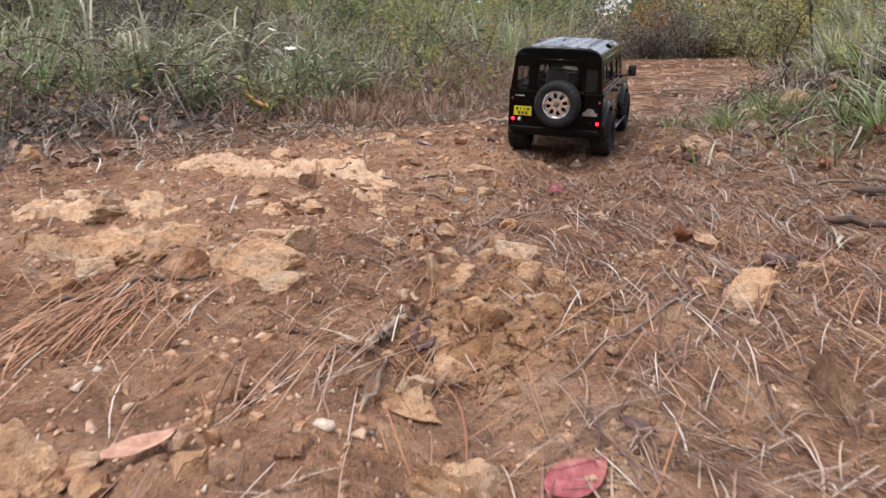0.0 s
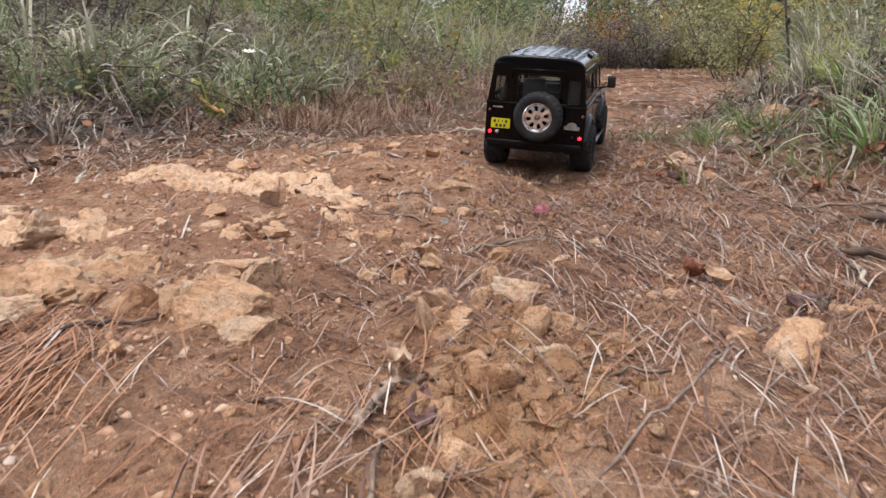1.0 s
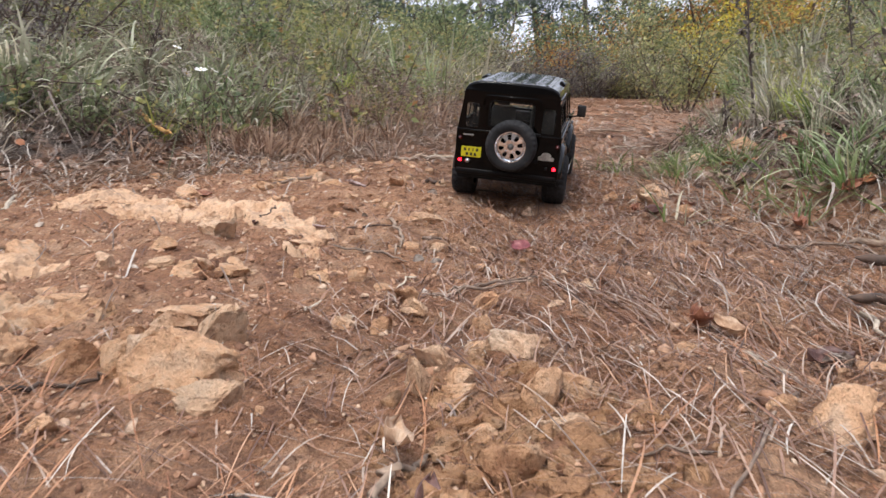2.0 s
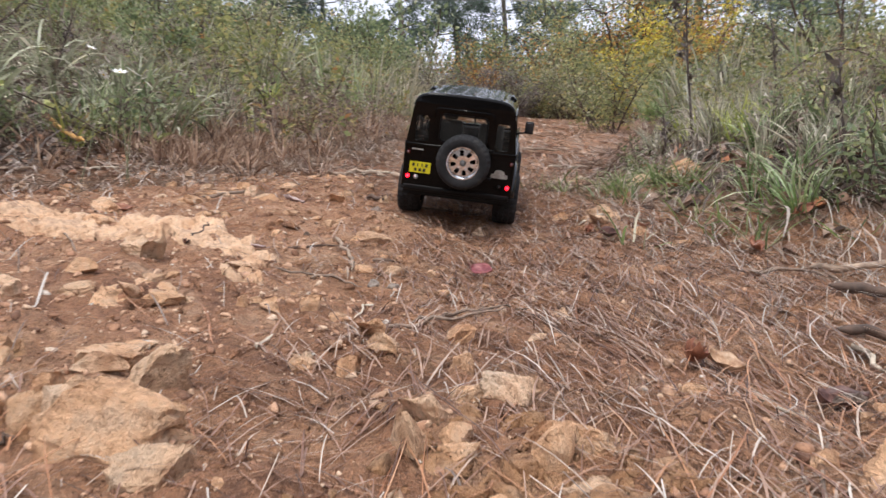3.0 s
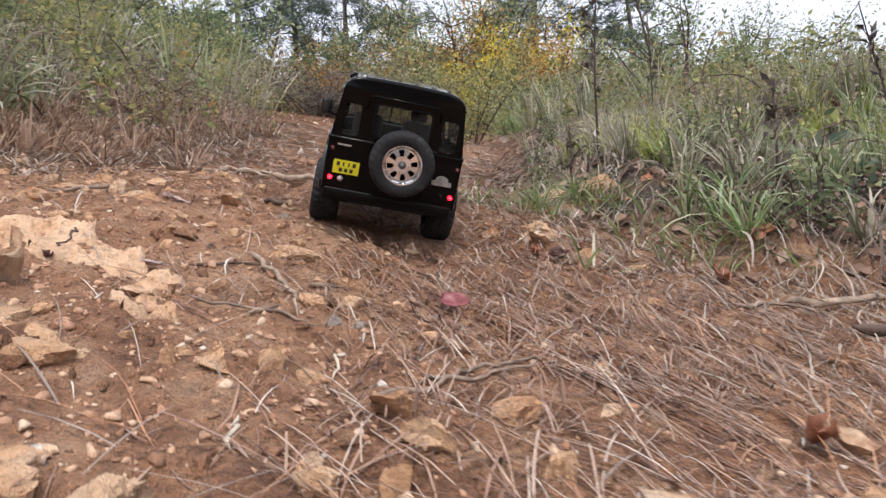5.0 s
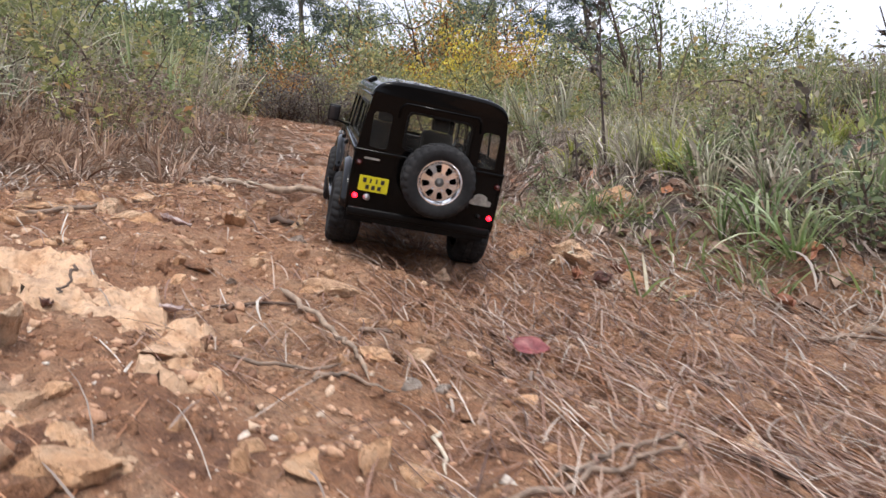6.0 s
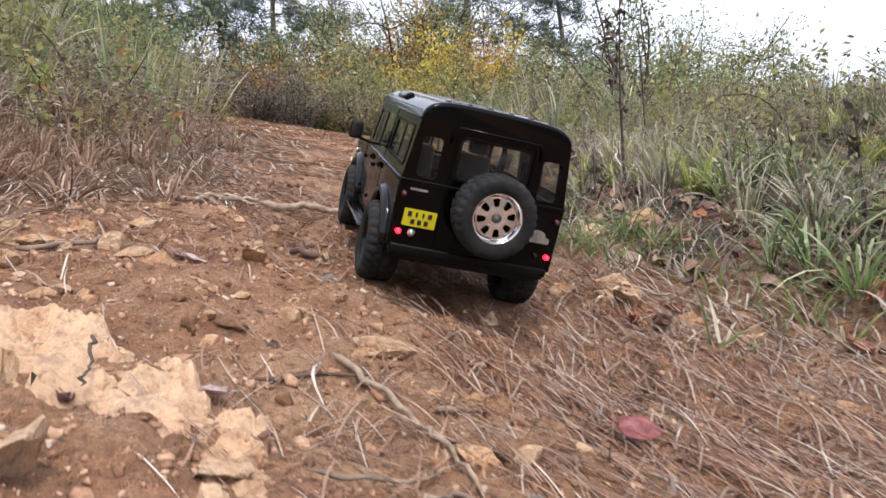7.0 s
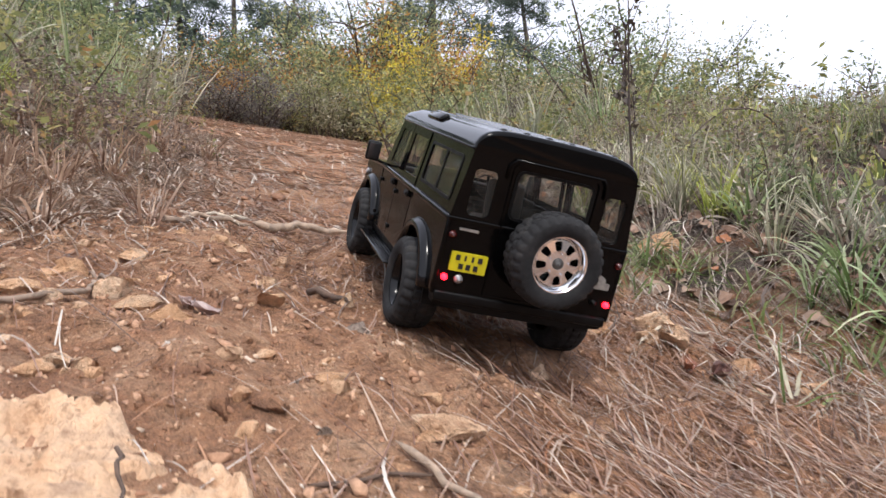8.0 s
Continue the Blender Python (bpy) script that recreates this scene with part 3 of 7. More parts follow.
gravel("gravel", 9500, 0.004, 0.0165, stony, (-0.95, 1.0, 0.3, 2.6), 1, 61, "scattered tan gravel and soil crumbs on the trail")
gravel("fine_gravel", 22000, 0.0018, 0.0075, stony, (-0.8, 0.9, 0.3, 2.2), 1, 62, "fine reddish soil crumbs and grit on the trail")
gravel("soil_clods", 2600, 0.009, 0.032, lambda x, y: on_trail(x, y) * (0.25 + 0.7 * (rough_noise(x, y, 0.16, 3, 19) > 0.1)), (-0.9, 0.8, 0.35, 2.4), 2, 64, "crumbling clods of red-brown soil on the trail", SOIL, -0.04)
gravel("ochre_clods", 420, 0.009, 0.034, lambda x, y: np.clip(spot(x, y, 0.095, 0.775, 0.075) + spot(x, y, 0.085, 0.685, 0.065), 0, 1), (-0.1, 0.3, 0.5, 0.95), 2, 65, "crumbling ochre clods of rotten rock on the trail", EARTHY, 0.0)
gravel("far_gravel", 1200, 0.012, 0.045, lambda x, y: on_trail(x, y) * 0.6, (-0.5, 3.6, 2.4, 8.5), 1, 63, "scattered stones on the upper trail")

# ---- needles, straw and grass ----
def ribbons(pts, width, taper=(0.7, 1.0, 0.9, 0.35), flat=None):
    """Ribbons along rows of points (count, steps, 3); flat: sideways directions, else level ones."""
    n, k, _ = pts.shape
    along = np.gradient(pts, axis=1)
    side = np.stack([-along[:, :, 1], along[:, :, 0], np.zeros((n, k))], 2) if flat is None else np.repeat(flat[:, None, :], k, 1)
    side /= np.linalg.norm(side, axis=2, keepdims=True) + 1e-9
    w = np.interp(np.linspace(0, 1, k), np.linspace(0, 1, len(taper)), taper)[None, :, None] * np.asarray(width).reshape(-1, 1, 1) * 0.5
    v = np.stack([pts - side * w, pts + side * w], 2).reshape(-1, 3)
    i = (np.arange(n)[:, None] * 2 * k + np.arange(k - 1)[None] * 2).ravel()
    return v, np.stack([i, i + 1, i + 3, i + 2], 1)


def needles(name, count, where, box, length, width, lift, mat, seed, label, heading=None, steps=5, curve=0.11, stray=0.5):
    rng = np.random.default_rng(seed)
    x, y = scatter(count, where, *box, rng)
    a = rng.uniform(0, 2 * np.pi, count) if heading is None else rng.normal(heading, stray, count)
    L = rng.uniform(*length, count)
    bend = rng.normal(0, curve, count)
    s = np.linspace(-0.5, 0.5, steps)
    ang = a[:, None] + bend[:, None] * s[None]
    px = x[:, None] + L[:, None] * s[None] * np.cos(ang)
    py = y[:, None] + L[:, None] * s[None] * np.sin(ang)
    g = height(px, py)
    stiff = g[:, :1] + (g[:, -1:] - g[:, :1]) * (s[None] + 0.5)
    up = rng.uniform(0, 1, count)[:, None] ** 2 * lift
    tip = rng.normal(0, lift * 0.8, count)[:, None] * s[None]
    arch = lift * 0.6 * rng.uniform(0, 1, count)[:, None] * (0.25 - s[None] ** 2) * 4
    pz = np.maximum(stiff + up + tip + arch - 0.0012, g - 0.0016)
    v, f = ribbons(np.stack([px, py, pz], 2), rng.uniform(*width, count))
    tagged(from_arrays(name, v, f, mat), label, "pine needles", kind="stuff")


def needle_bed(x, y):
    d = 0.2 + 0.9 * smooth_step(-0.02, 0.3, x) + 0.5 * smooth_step(0.0, 0.5, rough_noise(x, y, 0.35, 3, 11))
    d = d - 0.9 * (spot(x, y, -0.13, 0.63, 0.13) + spot(x, y, 0.15, 0.66, 0.10)) - 0.6 * (spot(x, y, 0.10, 0.78, 0.09) + spot(x, y, -0.2, 1.08, 0.14) + spot(x, y, -0.35, 1.3, 0.2))
    d = d - 0.55 * (spot(x, y, 0.30, 1.0, 0.06) + spot(x, y, -0.12, 1.20, 0.14) + spot(x, y, 0.03, 1.66, 0.16) + spot(x, y, -0.22, 1.47, 0.13))
    d = d - 0.35 * smooth_step(-0.15, -0.6, x) - 0.4 * smooth_step(1.4, 1.7, y) * smooth_step(0.2, -0.1, x)
    return np.clip(d, 0.03, 1) * on_trail(x, y, 0.3) * (1 - 0.55 * smooth_step(1.8, 3.5, y))


needles("pine_needles", 22000, needle_bed, (-0.95, 1.1, 0.3, 3.2), (0.02, 0.095), (0.0008, 0.0018), 0.010, NEEDLE, 71, "dry brown pine needles strewn over the trail")
needles("orange_pine_needles", 1500, lambda x, y: np.clip(spot(x, y, -0.36, 0.76, 0.13) + 0.5 * spot(x, y, -0.02, 0.7, 0.10) + 0.5 * spot(x, y, 0.45, 0.85, 0.2) + 0.03, 0, 1) * (x > -0.6), (-0.9, 0.9, 0.35, 1.6), (0.06, 0.12), (0.0008, 0.0015), 0.012, ORANGE_NEEDLE, 72, "clumps of long orange pine needles on soil")
needles("needle_bundle", 60, lambda x, y: spot(x, y, -0.285, 0.73, 0.04), (-0.4, -0.1, 0.55, 0.9), (0.13, 0.2), (0.0011, 0.0018), 0.016, ORANGE_NEEDLE, 76, "bundle of long orange pine needles combed one way", heading=1.6, stray=0.16)
needles("needle_drift", 34, lambda x, y: spot(x, y, -0.035, 0.63, 0.035), (-0.2, 0.15, 0.45, 0.9), (0.10, 0.17), (0.0011, 0.0018), 0.012, NEEDLE, 77, "drift of long brown pine needles down the trail", heading=1.25, stray=0.4)
needles("combed_needles", 900, lambda x, y: np.clip(spot(x, y, 0.30, 1.38, 0.24) + 0.6 * spot(x, y, 0.45, 1.1, 0.2), 0, 1) * on_trail(x, y, 0.2), (0.0, 0.9, 0.8, 1.9), (0.05, 0.12), (0.0009, 0.0018), 0.010, NEEDLE, 78, "long brown pine needles washed down the trail", heading=1.75, stray=0.4)
needles("trail_straw", 4200, lambda x, y: np.clip(0.12 + smooth_step(0.35, 0.75, x) + smooth_step(1.9, 2.6, y), 0, 1) * on_trail(x, y, 0.25), (-0.8, 1.6, 0.5, 4.2), (0.02, 0.11), (0.0008, 0.0028), 0.014, STRAW, 73, "grey dry straw and broken stalks on the trail")
needles("edge_straw", 8000, lambda x, y: np.exp(-((x - edge_left(y) - 0.12) / 0.2) ** 2) * smooth_step(1.5, 2.0, y) + 0.25 * np.exp(-((x - edge_right(y) + 0.03) / 0.13) ** 2), (-1.2, 1.6, 1.0, 4.0), (0.03, 0.15), (0.001, 0.0034), 0.02, PALE_STRAW, 79, "bleached straw strewn along the trail's edges", steps=6, curve=0.7)
needles("bank_litter", 20000, lambda x, y: np.exp(-((x - edge_right(y) - 0.3) / 0.42) ** 2) + np.exp(-((edge_left(y) - 0.35 - x) / 0.4) ** 2), (-1.7, 2.6, 0.6, 5.0), (0.04, 0.17), (0.0007, 0.0023), 0.028, STRAW, 74, "tangle of dead grey grass at the foot of the banks", steps=6, curve=0.6)
needles("far_litter", 9000, lambda x, y: 0.35 * on_trail(x, y, 0.6), (-0.6, 4.4, 3.0, 9.0), (0.05, 0.18), (0.002, 0.0055), 0.015, PALE_STRAW, 75, "dry straw strewn on the upper trail")


def grass(name, count, where, box, length, width, mat, seed, label, lean=(0.05, 0.5), droop=(0.5, 1.9), tuft=7, spread=0.02, steps=6, grow=None):
    """Blades in tufts, leaning out and drooping."""
    rng = np.random.default_rng(seed)
    tufts = count // tuft
    x, y = scatter(tufts, where, *box, rng)
    size = rng.uniform(0.7, 1.25, tufts)
    if grow is not None:
        size = size * grow(x, y)
    x, y, size = np.repeat(x, tuft), np.repeat(y, tuft), np.repeat(size, tuft)
    n = len(x)
    a = rng.uniform(0, 2 * np.pi, n)
    off = rng.uniform(0, spread, n)
    x, y = x + off * np.cos(a), y + off * np.sin(a)
    L = rng.uniform(*length, n) * size
    a = a + rng.normal(0, 0.5, n)
    t0, t1 = rng.uniform(*lean, n), rng.uniform(*droop, n)
    s = np.linspace(0, 1, steps)
    tilt = t0[:, None] + (t1 - t0)[:, None] * s[None] ** 1.6
    step = L[:, None] / (steps - 1)
    r = np.cumsum(np.sin(tilt) * step, 1) - np.sin(tilt[:, :1]) * step
    h = np.cumsum(np.cos(tilt) * step, 1) - np.cos(tilt[:, :1]) * step
    px, py = x[:, None] + r * np.cos(a)[:, None], y[:, None] + r * np.sin(a)[:, None]
    pz = np.maximum(height(x, y, True)[:, None] + h - 0.004, height(px, py) + 0.003)
    w = rng.uniform(*width, n) * np.clip(size, 0.7, 1.3)
    flat = np.stack([-np.sin(a), np.cos(a), rng.normal(0, 0.25, n)], 1)
    v, f = ribbons(np.stack([px, py, pz], 2), w, (0.75, 1.0, 0.9, 0.6, 0.08), flat)
    tagged(from_arrays(name, v, f, mat), label, "grass", kind="stuff")


def right_bank(x, y):
    out = x - edge_right(y) - 0.22 * smooth_step(2.0, 2.5, y)
    return smooth_step(0.08, 0.75, out) * (0.15 + 0.85 * (rough_noise(x, y, 0.3, 2, 21) > 0.0))


def left_bank(x, y):
    return smooth_step(0.05, 0.5, edge_left(y) - x + 0.4 * smooth_step(2.3, 3.2, y)) * (0.15 + 0.85 * (rough_noise(x, y, 0.33, 2, 22) > 0.0))


def taller_right(x, y):
    return np.clip(0.12 + 0.42 * (x - edge_right(y) - 0.25), 0.2, 1.1) * (1 + 0.35 * rough_noise(x, y, 0.4, 2, 23))


def taller_left(x, y):
    return np.clip(0.2 + 0.27 * (edge_left(y) - x - 0.15) + 0.35 * smooth_step(2.6, 3.4, y), 0.28, 1.1) * (1 + 0.35 * rough_noise(x, y, 0.5, 2, 24))


R1, L1 = (0.6, 2.6, 0.9, 3.9), (-2.6, 0.9, 1.5, 5.4)
WILD = dict(lean=(0.2, 1.25), droop=(1.0, 2.6))
# the same trail and banks go on downhill, behind the start of the walk
below = lambda x, y: (smooth_step(0.1, 0.5, x - edge_right(y)) + smooth_step(0.1, 0.5, edge_left(y) - x)) * np.exp(-np.abs(x / 2.3) ** 5) * smooth_step(-3.5, -0.8, y)
needles("lower_needles", 7000, lambda x, y: on_trail(x, y, 0.3) * smooth_step(-3.5, -0.5, y), (-1.2, 1.2, -3.5, 0.32), (0.03, 0.1), (0.001, 0.002), 0.01, NEEDLE, 171, "dry brown pine needles strewn over the lower trail")
needles("lower_litter", 9000, below, (-3.2, 3.2, -3.5, 1.0), (0.06, 0.2), (0.0015, 0.004), 0.03, STRAW, 172, "dead grey grass on the lower banks", steps=6, curve=0.6)
gravel("lower_gravel", 2500, 0.005, 0.03, lambda x, y: on_trail(x, y) * smooth_step(-3.5, -0.5, y), (-1.0, 1.0, -3.5, 0.32), 1, 173, "scattered tan gravel on the lower trail")
grass("dry_grass", 7500, right_bank, R1, (0.06, 0.2), (0.0014, 0.0036), STRAW, 83, "dead grey grass lying on the trail bank", grow=taller_right, spread=0.06, **WILD)
grass("dead_bank_grass", 9500, left_bank, L1, (0.08, 0.24), (0.0016, 0.0045), STRAW, 86, "dead grey grass tangled on the bank", grow=taller_left, spread=0.06, **WILD)
grass("low_green_patch", 620, lambda x, y: spot(x, y, 0.76, 2.0, 0.14) + 0.8 * spot(x, y, 0.85, 1.66, 0.11) + 0.7 * spot(x, y, 0.63, 2.16, 0.09), (0.5, 1.15, 1.4, 2.4), (0.04, 0.11), (0.002, 0.0045), GREEN, 88, "low green grass creeping onto the trail", lean=(0.3, 1.2), droop=(1.0, 2.2), tuft=9, spread=0.04)
far = lambda x, y: (smooth_step(0.0, 0.5, x - edge_right(y)) + smooth_step(-0.1, 0.3, edge_left(y) - x)) * 0.7
grass("far_dry_grass", 7000, far, (-7, 9, 3.6, 12.5), (0.15, 0.5), (0.005, 0.011), STRAW, 90, "tall dry grass on the upper slope", spread=0.14, **WILD)


# tussocks: fans of broad blades, dark brown at the foot and bleached at the tip
def cooler(c):
    return c[0] * 1.08, c[1] * 1.13, c[2] * 1.27


def blade_mat(name, foot, body, tip, dry=0.5):
    foot, body, tip = cooler(foot), cooler(body), cooler(tip)
    m, n, l, b = material(name, 0.42)
    g, info = n.new("ShaderNodeNewGeometry"), n.new("ShaderNodeObjectInfo")
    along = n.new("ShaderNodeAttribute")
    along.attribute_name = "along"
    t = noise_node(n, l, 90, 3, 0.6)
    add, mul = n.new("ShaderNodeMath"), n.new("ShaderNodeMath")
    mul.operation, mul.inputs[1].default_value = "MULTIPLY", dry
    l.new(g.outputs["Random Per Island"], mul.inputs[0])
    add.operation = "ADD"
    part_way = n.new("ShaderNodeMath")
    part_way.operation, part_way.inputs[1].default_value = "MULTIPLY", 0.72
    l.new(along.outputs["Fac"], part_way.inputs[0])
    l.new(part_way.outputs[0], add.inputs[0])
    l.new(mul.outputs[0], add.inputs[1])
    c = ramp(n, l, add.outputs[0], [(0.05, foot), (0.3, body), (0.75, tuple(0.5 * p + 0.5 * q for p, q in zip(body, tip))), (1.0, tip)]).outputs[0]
    shade = ramp(n, l, g.outputs["Random Per Island"], [(0.0, (0.62, 0.6, 0.55)), (0.5, (1.0, 1.0, 0.95)), (1.0, (1.25, 1.2, 1.12))]).outputs[0]
    c = mixed(n, l, "MULTIPLY", 1.0, c, shade)
    c = mixed(n, l, "MULTIPLY", 1.0, c, ramp(n, l, info.outputs["Random"], [(0.0, (0.8, 0.76, 0.7)), (1.0, (1.15, 1.12, 1.0))]).outputs[0])
    c = mixed(n, l, "MULTIPLY", 0.6, c, ramp(n, l, t.outputs[0], [(0.3, (0.7, 0.68, 0.64)), (0.65, (1.15, 1.15, 1.15))]).outputs[0])
    l.new(c, b.inputs["Base Color"])
    b.inputs["Specular IOR Level"].default_value = 0.6
    tr, mx = n.new("ShaderNodeBsdfTranslucent"), n.new("ShaderNodeMixShader")
    l.new(c, tr.inputs["Color"])
    mx.inputs[0].default_value = 0.35
    l.new(b.outputs[0], mx.inputs[1])
    l.new(tr.outputs[0], mx.inputs[2])
    l.new(mx.outputs[0], n["Material Output"].inputs["Surface"])
    return m


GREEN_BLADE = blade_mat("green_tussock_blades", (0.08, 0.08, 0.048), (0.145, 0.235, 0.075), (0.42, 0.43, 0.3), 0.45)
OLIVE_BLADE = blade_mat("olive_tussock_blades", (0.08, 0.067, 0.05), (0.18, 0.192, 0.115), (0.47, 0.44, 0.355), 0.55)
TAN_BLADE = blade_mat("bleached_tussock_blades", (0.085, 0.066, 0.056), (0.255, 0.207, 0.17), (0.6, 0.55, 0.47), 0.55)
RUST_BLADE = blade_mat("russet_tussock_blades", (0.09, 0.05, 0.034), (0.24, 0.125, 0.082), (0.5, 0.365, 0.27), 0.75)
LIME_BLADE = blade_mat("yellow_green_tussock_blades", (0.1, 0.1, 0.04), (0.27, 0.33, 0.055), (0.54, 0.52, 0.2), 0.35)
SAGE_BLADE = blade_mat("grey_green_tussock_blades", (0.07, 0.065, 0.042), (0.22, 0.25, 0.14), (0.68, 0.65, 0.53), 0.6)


def tussock_shape(seed, blades, length, width, lean, droop, foot=0.02, steps=7):
    """A fan of arching blades round a common foot: places, corners and how far along its blade each place is."""
    rng = np.random.default_rng(seed)
    a = rng.uniform(0, 2 * np.pi, blades)
    off = foot * np.sqrt(rng.uniform(0, 1, blades))
    L = rng.uniform(*length, blades)
    t0, t1 = rng.uniform(*lean, blades) * (0.35 + 0.65 * off / foot), rng.uniform(*droop, blades)
    s = np.linspace(0, 1, steps)
    tilt = t0[:, None] + (t1 - t0)[:, None] * s[None] ** rng.uniform(1.4, 3.0, blades)[:, None]
    step = L[:, None] / (steps - 1)
    r = np.cumsum(np.sin(tilt) * step, 1) - np.sin(tilt[:, :1]) * step
    h = np.cumsum(np.cos(tilt) * step, 1) - np.cos(tilt[:, :1]) * step
    sway = a[:, None] + rng.normal(0, 0.35, blades)[:, None] * s[None]
    p = np.stack([(off * np.cos(a))[:, None] + r * np.cos(sway), (off * np.sin(a))[:, None] + r * np.sin(sway), h - 0.006], 2)
    flat = np.stack([-np.sin(a), np.cos(a), rng.normal(0, 0.35, blades)], 1)
    v, f = ribbons(p, rng.uniform(*width, blades), (0.7, 1.0, 1.0, 0.8, 0.05), flat)
    return v, f, np.repeat(np.tile(s, blades), 2)


def tussocks(name, label, mat, seed, places, shape, singles=True, group="grass tufts on the banks"):
    """Grass tufts at (x, y, size): each a thing of its own, or joined where they are too many to count."""
    rng = np.random.default_rng(seed)
    shapes = [tussock_shape(seed * 10 + k, **shape) for k in range(5)]
    if singles:
        datas = []
        for v, f, s in shapes:
            ob = from_arrays(name, v, f, mat)
            ob.data.attributes.new("along", "FLOAT", "POINT").data.foreach_set("value", s.astype(np.float32))
            datas.append(ob.data)
            bpy.data.objects.remove(ob)
        for k, (x, y, size) in enumerate(places):
            ob = new(name, datas[k % 5])
            z, n = lie(x, y)
            up = (n + Vector((0, 0, 1.6))).normalized().to_track_quat("Z", "Y") @ Euler((0, 0, rng.uniform(0, 6.28))).to_quaternion()
            ob.matrix_world = Matrix.LocRotScale((x, y, z), up, (size, size, size * rng.uniform(0.85, 1.15)))
            tagged(ob, label, "grass tuft", group)
        return
    vs, fs, ss, base = [], [], [], 0
    xs, ys = np.array([p[0] for p in places]), np.array([p[1] for p in places])
    zs = height(xs, ys)
    for k, (x, y, size) in enumerate(places):
        v, f, s = shapes[k % 5]
        c, q = math.cos(k * 2.4), math.sin(k * 2.4)
        vs.append(np.stack([(v[:, 0] * c - v[:, 1] * q) * size + x, (v[:, 0] * q + v[:, 1] * c) * size + y, v[:, 2] * size + zs[k]], 1))
        fs.append(f + base)
        ss.append(s)
        base += len(v)
    ob = from_arrays(name, np.concatenate(vs), np.concatenate(fs), mat)
    ob.data.attributes.new("along", "FLOAT", "POINT").data.foreach_set("value", np.concatenate(ss).astype(np.float32))
    tagged(ob, label, "grass", kind="stuff")


def clumped(count, where, box, size, seed, patch=0.3, over=0.0):
    rng = np.random.default_rng(seed)
    x, y = scatter(count, lambda a, b: where(a, b) * (rough_noise(a, b, patch, 2, seed) > over), *box, rng)
    return list(zip(x.tolist(), y.tolist(), rng.uniform(*size, count).tolist()))


UPRIGHT = dict(blades=26, length=(0.05, 0.15), width=(0.0022, 0.0056), lean=(0.05, 0.75), droop=(0.4, 1.5), foot=0.022)
BROAD = dict(blades=20, length=(0.16, 0.34), width=(0.0055, 0.0115), lean=(0.25, 1.1), droop=(1.3, 2.6), foot=0.035, steps=9)
STRAPPY = dict(blades=24, length=(0.12, 0.26), width=(0.0035, 0.0068), lean=(0.2, 1.0), droop=(1.2, 2.5), foot=0.03)
WITHERED = dict(blades=24, length=(0.05, 0.14), width=(0.0022, 0.006), lean=(0.1, 1.1), droop=(0.4, 2.4), foot=0.028)
FAN = dict(blades=12, length=(0.03, 0.09), width=(0.0024, 0.006), lean=(0.1, 1.2), droop=(0.2, 2.0), foot=0.016)
HIGH = dict(blades=26, length=(0.08, 0.24), width=(0.0028, 0.0064), lean=(0.03, 0.6), droop=(0.3, 1.6), foot=0.04)
on_right = lambda x, y: smooth_step(0.16, 0.42, x - edge_right(y))
on_left = lambda x, y: smooth_step(0.12, 0.4, edge_left(y) - x)
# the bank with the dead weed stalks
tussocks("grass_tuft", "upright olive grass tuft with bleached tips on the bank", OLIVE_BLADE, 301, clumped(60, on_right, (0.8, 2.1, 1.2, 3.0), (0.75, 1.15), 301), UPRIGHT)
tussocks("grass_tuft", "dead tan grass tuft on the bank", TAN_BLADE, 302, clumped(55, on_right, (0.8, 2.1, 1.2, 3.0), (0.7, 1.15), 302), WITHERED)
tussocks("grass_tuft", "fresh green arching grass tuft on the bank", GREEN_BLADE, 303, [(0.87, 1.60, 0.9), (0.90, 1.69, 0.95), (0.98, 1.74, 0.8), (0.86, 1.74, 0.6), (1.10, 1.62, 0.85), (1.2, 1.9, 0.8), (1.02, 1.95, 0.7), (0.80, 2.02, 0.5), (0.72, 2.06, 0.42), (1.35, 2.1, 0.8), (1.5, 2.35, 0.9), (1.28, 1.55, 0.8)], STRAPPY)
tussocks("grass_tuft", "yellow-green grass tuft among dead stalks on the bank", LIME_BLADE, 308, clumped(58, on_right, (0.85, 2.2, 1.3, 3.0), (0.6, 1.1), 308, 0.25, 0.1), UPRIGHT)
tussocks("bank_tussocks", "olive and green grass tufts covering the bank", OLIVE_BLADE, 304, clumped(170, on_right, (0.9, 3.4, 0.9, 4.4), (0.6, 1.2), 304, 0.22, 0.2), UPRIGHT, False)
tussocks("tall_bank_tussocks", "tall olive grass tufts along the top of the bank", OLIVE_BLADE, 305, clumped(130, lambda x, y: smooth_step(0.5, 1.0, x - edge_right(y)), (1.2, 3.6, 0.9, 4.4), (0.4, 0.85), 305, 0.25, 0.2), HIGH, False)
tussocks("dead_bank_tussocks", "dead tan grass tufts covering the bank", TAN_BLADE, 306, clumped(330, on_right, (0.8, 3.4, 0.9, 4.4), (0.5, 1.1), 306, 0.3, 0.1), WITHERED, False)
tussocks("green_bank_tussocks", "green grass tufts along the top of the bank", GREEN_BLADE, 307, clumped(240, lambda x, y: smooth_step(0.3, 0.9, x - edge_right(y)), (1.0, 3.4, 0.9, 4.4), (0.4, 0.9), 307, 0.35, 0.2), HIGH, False)
